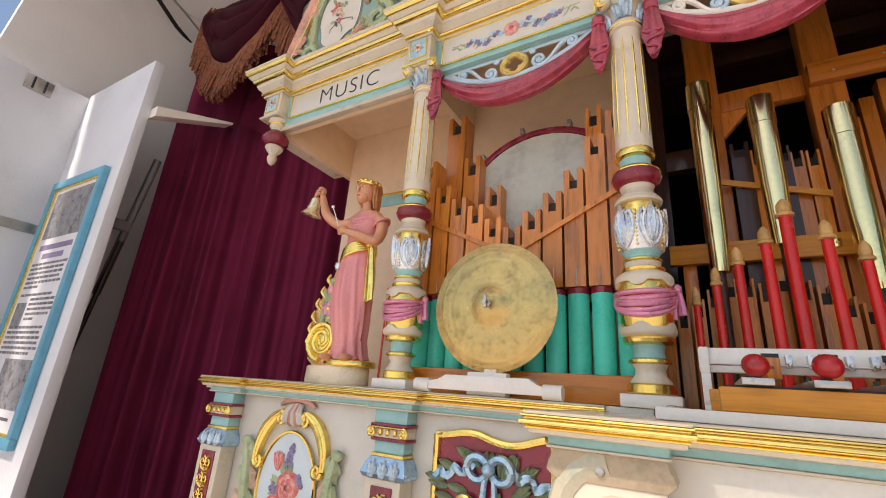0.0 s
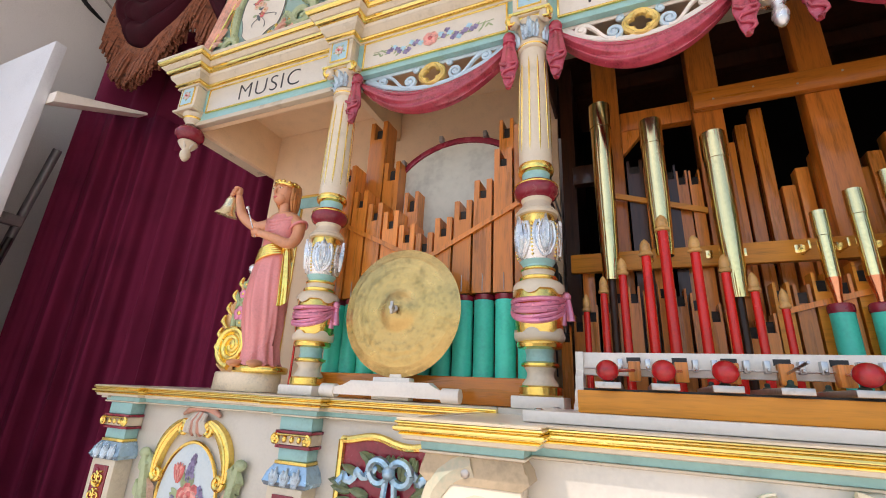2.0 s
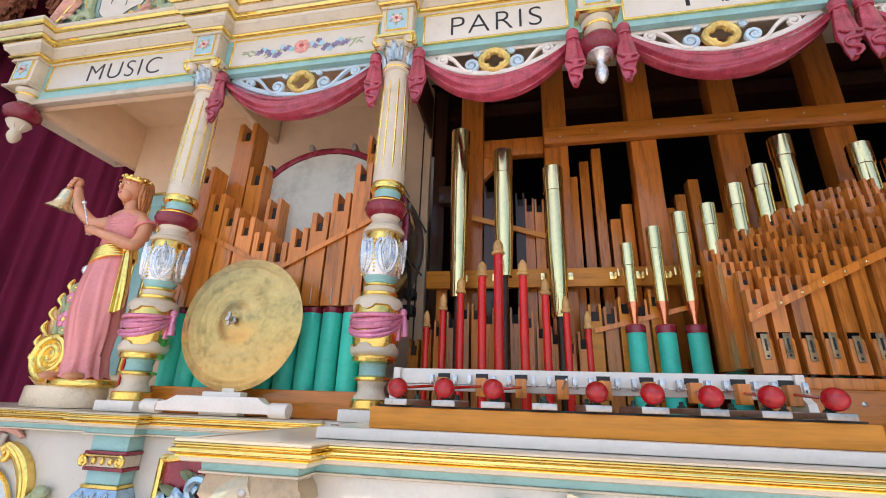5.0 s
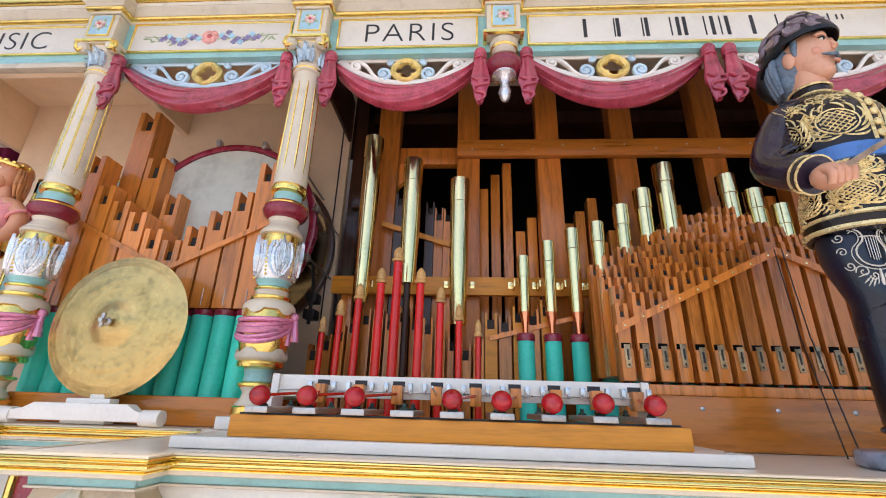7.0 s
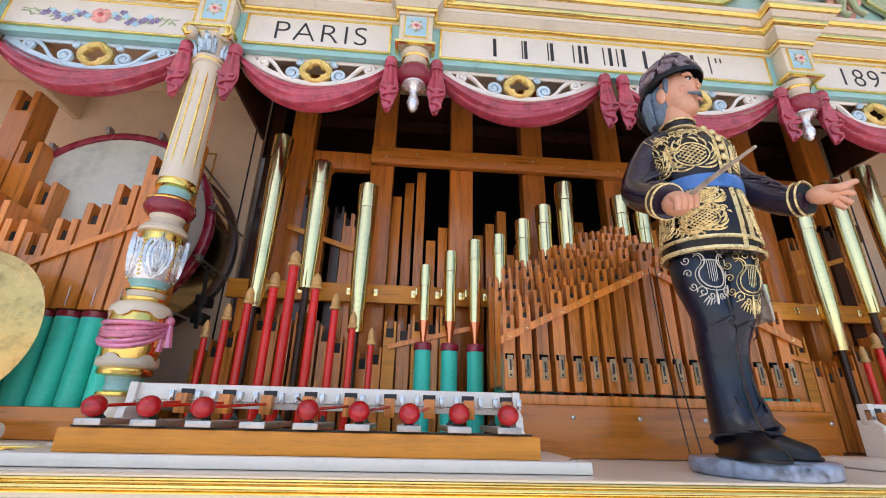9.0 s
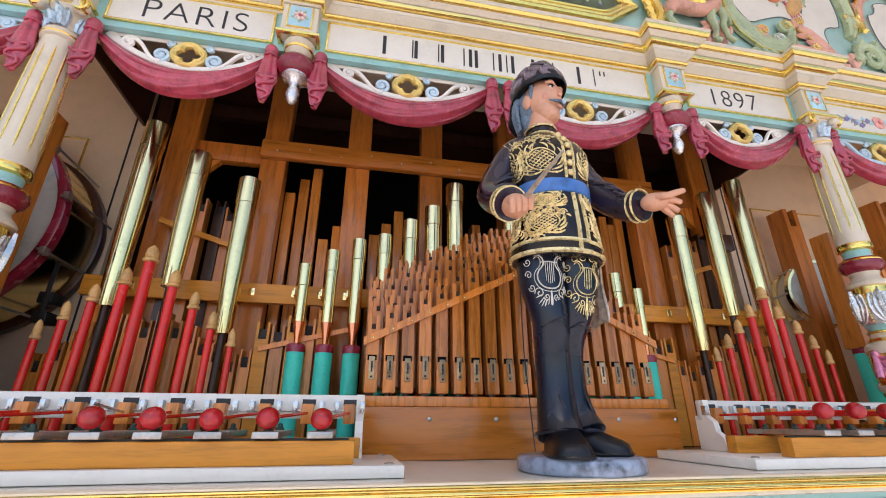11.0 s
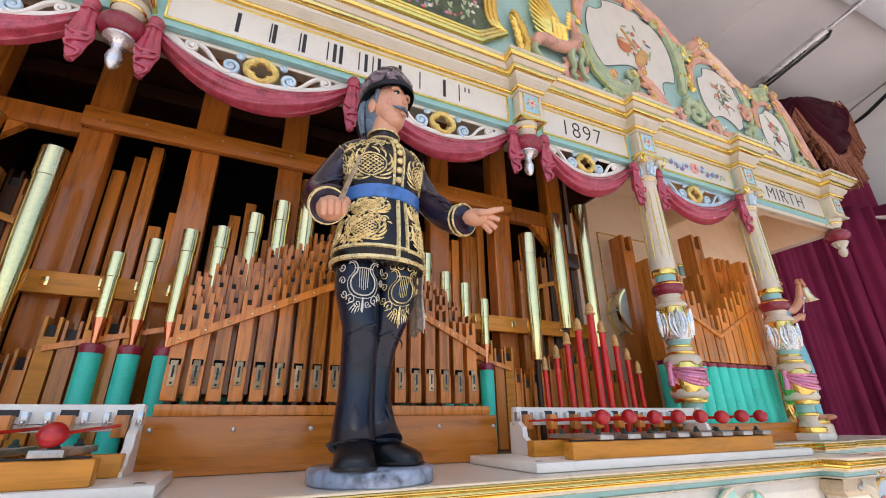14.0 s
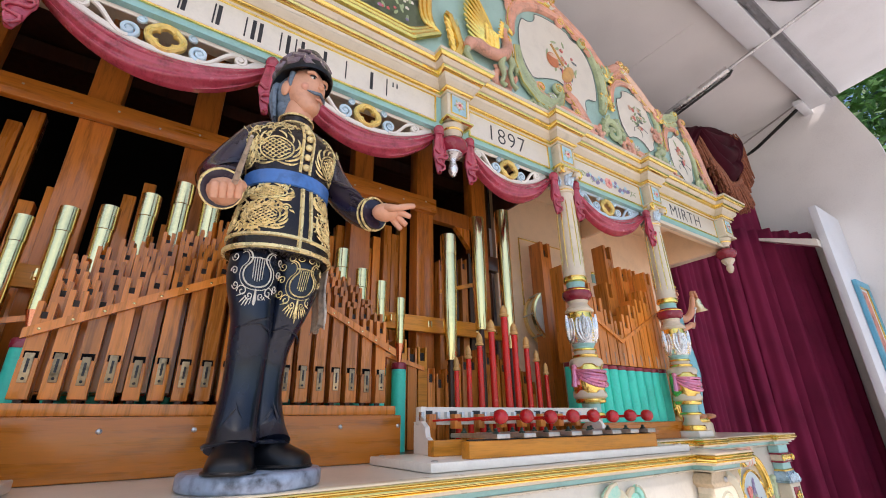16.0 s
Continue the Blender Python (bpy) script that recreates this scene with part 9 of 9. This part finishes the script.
        for sd in (-1, 1):
            for off, rr in ((0.0, 0.0016), (0.0060, 0.0009)):
                arm = bez((0, -0.026 - off, 0), (0.030 + off * 1.5, -0.026 - off, 0), (0.034 + off * 1.3, 0.004, 0), (0.017 + off, 0.016, 0), 9) + bez((0.017 + off, 0.016, 0), (0.006 + off, 0.026, 0), (0.016 + off, 0.046, 0), (0.031, 0.041 - off, 0), 9)
                tube(bm, [TP(sd * p[0], p[1]) for p in arm], rr, 4, LP)
        for sd in (-1, 1):
            for px, pv, r, dr in ((0.030, 0.046, 0.011, 1), (0.046, 0.030, 0.009, -1), (0.046, 0.004, 0.009, 1), (0.028, -0.034, 0.012, 1), (0.012, -0.042, 0.008, -1), (0.044, -0.022, 0.009, -1), (0.010, 0.048, 0.008, -1)):
                tube(bm, [TP(sd * (px + r * (1 - 0.85 * i / 13) * math.cos(dr * 8.2 * i / 13)), pv + r * (1 - 0.85 * i / 13) * math.sin(dr * 8.2 * i / 13)) for i in range(14)], 0.0012, 4, LP)
            for k in range(6):
                an = -0.2 - 0.42 * k
                tube(bm, [TP(sd * 0.022 * math.cos(an), -0.034 + 0.014 * math.sin(an)), TP(sd * 0.032 * math.cos(an), -0.036 + 0.022 * math.sin(an)), TP(sd * 0.040 * math.cos(an), -0.036 + 0.031 * math.sin(an))], [0.0006, 0.0015, 0.0005], 4, LP)
        tube(bm, [TP(0, -0.030), TP(0, -0.050), TP(0, -0.074)], [0.0014, 0.0036, 0.0006], 5, LP)
    # sash tail hanging behind
    loops = []
    for j in range(12):
        u = j / 11
        z = 2.085 - 0.300 * u
        wd = 0.020 + 0.028 * u
        loops.append([Vector((1.386 + 0.016 * min(1, u * 2) + 0.004 * math.sin(14 * u + 1) * u + (0.0062 * math.sin(a) + 0.0045 * u * math.sin(7 * a) * abs(math.sin(a))), 0.934 + 0.018 * u + wd * math.cos(a), z + 0.006 * u * math.sin(5 * a))) for a in [2 * math.pi * i / 40 for i in range(40)]])
    rings(bm, loops, SI)
    solo("conductor_statue", bm, [FLESH, NAVY, NAVYLEG, BRAID, SASH, GREYHAIR, DARKLEATHER, DARKLEATHER, PLUM, MARBLE, TASSEL, SLEEVE, RUDDY, IVORY],
         "painted bandmaster statue in dark gold-trimmed uniform with blue sash", "statue", at=(1.287, 0.88, SHELF), sharp=50)


conductor()


SCROLLPAINT = mat("sage_and_salmon_scroll_paint", (0.78, 0.50, 0.24), 0.38, var=0.16, size=9, dark=(0.62, 0.34, 0.15))
TANFLESH = mat("tan_painted_flesh", (0.70, 0.33, 0.18), 0.36, var=0.10, coat=0.3)
BELLGOLD = mat("pale_brass_bell", (0.86, 0.74, 0.46), 0.28, 0.8, var=0.12)


def bell_ringer(s, gown, label):
    """Draped figure lifting a bell, on a marbled base with a carved scroll."""
    bm = B()
    o = X(s * (2.432 if s < 0 else 2.410))
    y = 1.310 if s < 0 else 1.360

    def P(u, dy, z):  # u: outwards from the middle of the organ
        if u > 0.1 and z > 2.1:
            k = min(1, (u - 0.1) / 0.08)
            z += 0.070 * k
            u += 0.045 * k
        return Vector((o + s * u, y + dy, z))
    SK, GN, GO, HA, MA, GR, LE, SI = range(8)
    bx = [P(-0.10, 0, 0).x, P(0.235, 0, 0).x]
    lathe(bm, [(0.138, DECK), (0.142, DECK + 0.006), (0.140, 1.556), (0.134, 1.562)], P(0.045 if s < 0 else -0.02, 0, 0).x, y, 0, 36, MA, None, 0.62)
    lathe(bm, [(0.105, 1.561), (0.110, 1.566), (0.110, 1.580), (0.104, 1.586)], P(-0.01, 0, 0).x, y, 0, 32, GO, None, 0.75)
    # gown with long hanging folds
    loops = []
    secs = [(1.588, 0.084, 0.066, -0.004), (1.60, 0.074, 0.060, -0.002), (1.66, 0.066, 0.056, 0.002), (1.74, 0.076, 0.062, 0.006), (1.82, 0.080, 0.064, 0.013), (1.90, 0.080, 0.064, 0.020), (1.96, 0.074, 0.060, 0.022), (2.01, 0.064, 0.052, 0.018), (2.045, 0.060, 0.048, 0.014), (2.08, 0.064, 0.052, 0.008),
            (2.115, 0.070, 0.056, 0.004), (2.145, 0.072, 0.052, 0.0), (2.170, 0.062, 0.042, -0.002), (2.19, 0.046, 0.034, -0.002)]
    for z, rx, ry, u in secs:
        f = 0.120 * min(1, max(0, (2.03 - z) / 0.20))
        lp = []
        for i in range(72):
            a = 2 * math.pi * i / 72
            kn = 0.22 * math.exp(-((z - 1.80) / 0.10) ** 2) * max(0, math.cos(a + 1.1)) ** 3
            k = 1 + kn + f * (0.75 * (1 - 2 * abs(math.sin(5.5 * a + 0.7 * math.sin(z * 9))) ** 0.7) + 0.45 * math.sin(6 * a + 1 + 2 * z) + 0.2 * math.sin(19 * a))
            lp.append(P(u + rx * k * math.cos(a), ry * k * math.sin(a), z + (0.006 * math.sin(9 * a) if z < 1.59 else 0)))
        loops.append(lp)
    rings(bm, loops, GN)
    for d in (-0.045, 0.05):
        ball(bm, P(d, -0.066, 1.594), (0.022, 0.036, 0.014), SK, 12)
    # gilt girdle and falling sash
    for k in range(5):
        tube(bm, [P(0.014 + (0.066 + 0.0015 * k) * math.cos(a), (0.054 + 0.0015 * k) * math.sin(a), 2.042 - 0.010 * k - 0.022 * math.cos(a)) for a in [2 * math.pi * i / 30 for i in range(30)]], 0.0078, 6, GO, closed=True)
    loops = []
    for j in range(14):
        u = j / 13
        z = 2.055 - 0.235 * u
        wd = 0.014 + 0.011 * min(1, u * 1.6) - 0.003 * u
        ca, sa = math.cos(0.95), math.sin(0.95)
        lp = []
        for i in range(48):
            a = 2 * math.pi * i / 48
            du = wd * math.cos(a)
            dv = (0.011 + 0.004 * u) * math.sin(a) * (1 + 0.42 * math.cos(4 * a + 2.0 * u)) - 0.004 * math.cos(3 * a) * u
            lp.append(P(-0.062 - 0.018 * math.sin(1.6 * u) - du * ca * 0.8 - dv * sa, -0.020 + du * sa - dv * ca, z + 0.016 * u * math.cos(a + 0.6)))
        loops.append(lp)
    rings(bm, loops, GO)
    ball(bm, P(-0.060, -0.026, 2.050), (0.018, 0.016, 0.022), GO, 12)
    # shoulders, neck, head and hair; the face is turned to the bell
    limb(bm, [P(-0.076, 0.002, 2.148), P(-0.048, 0, 2.172), P(0.0, -0.002, 2.184), P(0.048, 0, 2.174), P(0.074, 0, 2.156)], [0.024, 0.028, 0.030, 0.027, 0.023], SK, 14)
    limb(bm, [P(-0.002, 0, 2.18), P(0.004, 0, 2.225), P(0.008, -0.004, 2.26)], [0.028, 0.021, 0.022], SK, 14)
    ball(bm, P(0.010, -0.012, 2.290), (0.041, 0.042, 0.052), SK, 20)
    ball(bm, P(0.010, -0.030, 2.264), (0.029, 0.026, 0.029), SK, 14)
    limb(bm, [P(0.012, -0.050, 2.304), P(0.013, -0.060, 2.284), P(0.013, -0.055, 2.277)], [0.004, 0.006, 0.005], SK, 8)
    ball(bm, P(0.013, -0.054, 2.260), (0.011, 0.006, 0.0045), 8, 8)
    for q in (-0.018, 0.016):
        ball(bm, P(0.012 + q, -0.050, 2.300), (0.0072, 0.005, 0.0030), MA, 8)
        ball(bm, P(0.014 + q, -0.0535, 2.300), (0.0034, 0.0025, 0.0030), 11, 8)
        limb(bm, [P(0.005 + q, -0.052, 2.311), P(0.013 + q, -0.0535, 2.314), P(0.022 + q, -0.050, 2.311)], [0.0012, 0.0020, 0.0010], HA, 5)
    ball(bm, P(-0.002, 0.016, 2.304), (0.046, 0.042, 0.050), HA, 16)
    for k in range(21):
        a = math.pi * (-0.12 + 1.24 * k / 20)  # locks round the back, from one cheek to the other
        cx, cy = 0.004 + 0.042 * math.cos(a), 0.004 + 0.042 * math.sin(a)
        limb(bm, [P(cx * 0.9, cy * 0.9, 2.335), P(cx * 1.10, cy * 1.1, 2.295), P(cx * (1.02 + 0.08 * math.sin(k * 2.1)) - 0.004, cy * 1.08, 2.255), P(cx * 0.66 - 0.008, cy * 0.8 + 0.012, 2.210 + 0.008 * math.sin(k * 1.7))], [0.0055, 0.0078, 0.0074, 0.0042], HA, 6)
    for k in range(11):
        a = math.pi * (1.04 + 0.92 * k / 10)
        ball(bm, P(0.006 + 0.040 * math.cos(a), -0.006 + 0.039 * math.sin(a), 2.327 - 0.012 * abs(math.cos(a))), (0.0085, 0.0075, 0.0095), HA, 8)
    tube(bm, [P(0.006 + 0.047 * math.cos(a), -0.002 + 0.048 * math.sin(a), 2.326 + 0.008 * math.cos(a)) for a in [2 * math.pi * i / 24 for i in range(24)]], 0.006, 6, GO, closed=True)
    for k in range(13):
        a = 2 * math.pi * k / 13
        ball(bm, P(0.006 + 0.047 * math.cos(a), -0.002 + 0.049 * math.sin(a), 2.334 + 0.008 * math.cos(a)), (0.011, 0.008, 0.007), GO, 7)
    # raised arm with the bell
    limb(bm, [P(0.074, 0, 2.160), P(0.125, -0.012, 2.135), P(0.172, -0.018, 2.145), P(0.196, -0.020, 2.19), P(0.214, -0.022, 2.240)], [0.027, 0.022, 0.021, 0.0175, 0.0135], SK, 14)
    ball(bm, P(0.219, -0.024, 2.262), (0.019, 0.017, 0.023), SK, 12)
    for q in range(4):
        ball(bm, P(0.213 + 0.006 * q, -0.043, 2.272 - 0.010 * q), (0.014, 0.008, 0.007), SK, 8)
    bc = P(0.252, -0.030, 2.186)
    tilt = Matrix.Translation(bc) @ Matrix.Rotation(s * radians(-14), 4, "Y")
    lathe(bm, [(0.006, 0.052), (0.016, 0.050), (0.022, 0.036), (0.025, 0.008), (0.032, -0.018), (0.046, -0.034), (0.048, -0.038), (0.043, -0.037), (0.028, -0.018), (0.018, 0.02)], 0, 0, 0, 26, 9, tilt)
    limb(bm, [bc + Vector((0, 0, 0.048)), bc + Vector((-s * 0.014, 0, 0.085))], [0.008, 0.010], SK, 8)
    # bent arm with the striker
    limb(bm, [P(-0.082, 0.002, 2.150), P(-0.098, -0.012, 2.095), P(-0.090, -0.040, 2.050), P(-0.030, -0.074, 2.070), P(0.028, -0.086, 2.090)], [0.027, 0.024, 0.022, 0.018, 0.0135], SK, 14)
    ball(bm, P(0.040, -0.088, 2.094), (0.024, 0.018, 0.019), SK, 12)
    for q in range(4):
        ball(bm, P(0.052, -0.100 + 0.004 * q, 2.104 - 0.008 * q), (0.012, 0.010, 0.0055), SK, 8)
    tube(bm, [P(0.036, -0.096, 2.07), P(0.070, -0.100, 2.14), P(0.098, -0.102, 2.196)], 0.0024, 6, SI)
    ball(bm, P(0.099, -0.102, 2.200), 0.0080, SI, 10)
    # gown shoulder folds and sleeve strap
    for k in range(6):
        limb(bm, [P(-0.066 + 0.003 * k, -0.020, 2.172 - 0.008 * k), P(0.0, -0.050, 2.148 - 0.014 * k), P(0.064, -0.022, 2.176 - 0.008 * k)], [0.007, 0.010, 0.007], GN, 6)
    tube(bm, [P(-0.086 + 0.030 * math.cos(a), 0.032 * math.sin(a), 2.135 - 0.018 * math.cos(a)) for a in [2 * math.pi * i / 18 for i in range(18)]], 0.006, 6, GN, closed=True)
    # carved scroll and leaves behind
    def Q(u, dy, z):
        return P((u * 0.80 + 0.008) * (1 if s < 0 else -1), dy, z)
    lathe(bm, [(0.001, -0.004), (0.066, -0.004), (0.072, 0.006), (0.072, 0.030), (0.001, 0.030)], 0, 0, 0, 30, GO, Matrix.Translation(Q(0.150, -0.02, 1.660)) @ Matrix.Rotation(radians(-90), 4, "X"))
    tube(bm, spiral(Q(0.150, 0, 0).x, 1.660, 0.078, 0.010, -math.pi / 2, 2.3, y - 0.022, 44, -1), [0.015 - 0.006 * i / 43 for i in range(44)], 8, GO)
    limb(bm, [Q(0.10, 0.0, 1.575), Q(0.17, 0.0, 1.572), Q(0.225, 0.0, 1.60)], [0.018, 0.022, 0.024], LE, 10)
    limb(bm, [Q(0.215, 0.01, 1.60), Q(0.240, 0.01, 1.70), Q(0.205, 0.01, 1.80), Q(0.150, 0.01, 1.90), Q(0.135, 0.01, 1.965)], [0.022, 0.027, 0.027, 0.021, 0.011], LE, 14)
    for k in range(6):
        u = k / 5
        b = Q(0.236 - 0.085 * u * u, -0.012, 1.66 + 0.25 * u)
        limb(bm, [b + Vector((s * 0.004, -0.010, 0.020)), b + Vector((s * 0.006, -0.016, -0.006)), b + Vector((-s * 0.020, -0.014, -0.034))], [0.004, 0.011, 0.003], GO, 8)
    frond(bm, [Q(0.175, -0.020, 1.73), Q(0.168, -0.020, 1.78), Q(0.150, -0.020, 1.82), Q(0.125, -0.020, 1.86), Q(0.110, -0.020, 1.91)], 0.036, 1, GR, LE, 0, 0.6)
    ball(bm, Q(0.138, 0.005, 1.972), 0.022, SI, 10)
    for k in range(5):
        bloom(bm, Q(0.112 + 0.012 * (k % 2), -0.036, 1.745 + 0.038 * k), 0.030 if k == 1 else 0.018, 10 if k % 2 else GR, k, 5, GO)
    # wing of gilt foliage behind the head
    limb(bm, [P(-0.03, 0.05, 2.10), P(0.06, 0.05, 2.22), P(0.050, 0.05, 2.32), P(0.075, 0.05, 2.355)], [0.012, 0.020, 0.018, 0.010], LE, 10)
    tube(bm, spiral(P(0.070, 0, 0).x, 2.335, 0.020, 0.005, 0, 1.3, y + 0.045, 14, s), 0.007, 6, GO)
    solo("bell_ringer_statue", bm, [TANFLESH, gown, GOLD, AUBURN, MARBLEC, LEAFGREEN, SCROLLPAINT, SILVER, ROSE, BELLGOLD, PINK, BLACKPAINT], label, "statue", "bell ringer statues", at=(o, y, DECK), sharp=60)


bell_ringer(-1, GOWN, "painted statue in a rose gown lifting a bell")
bell_ringer(1, AQUAGOWN, "painted statue in an aqua gown lifting a bell")
for s in (-1, 1):
    hr = 2.27 if s < 0 else 2.205
    t = thing("striker_rod", (X(s * hr), 1.30, DECK), "thin red control rod beside the statue", "rod", "control rods")
    part("rod", one(tube, [(X(s * hr), 1.30, DECK), (X(s * hr - s * 0.003), 1.30, 1.86)], 0.004, 8), RED, t)
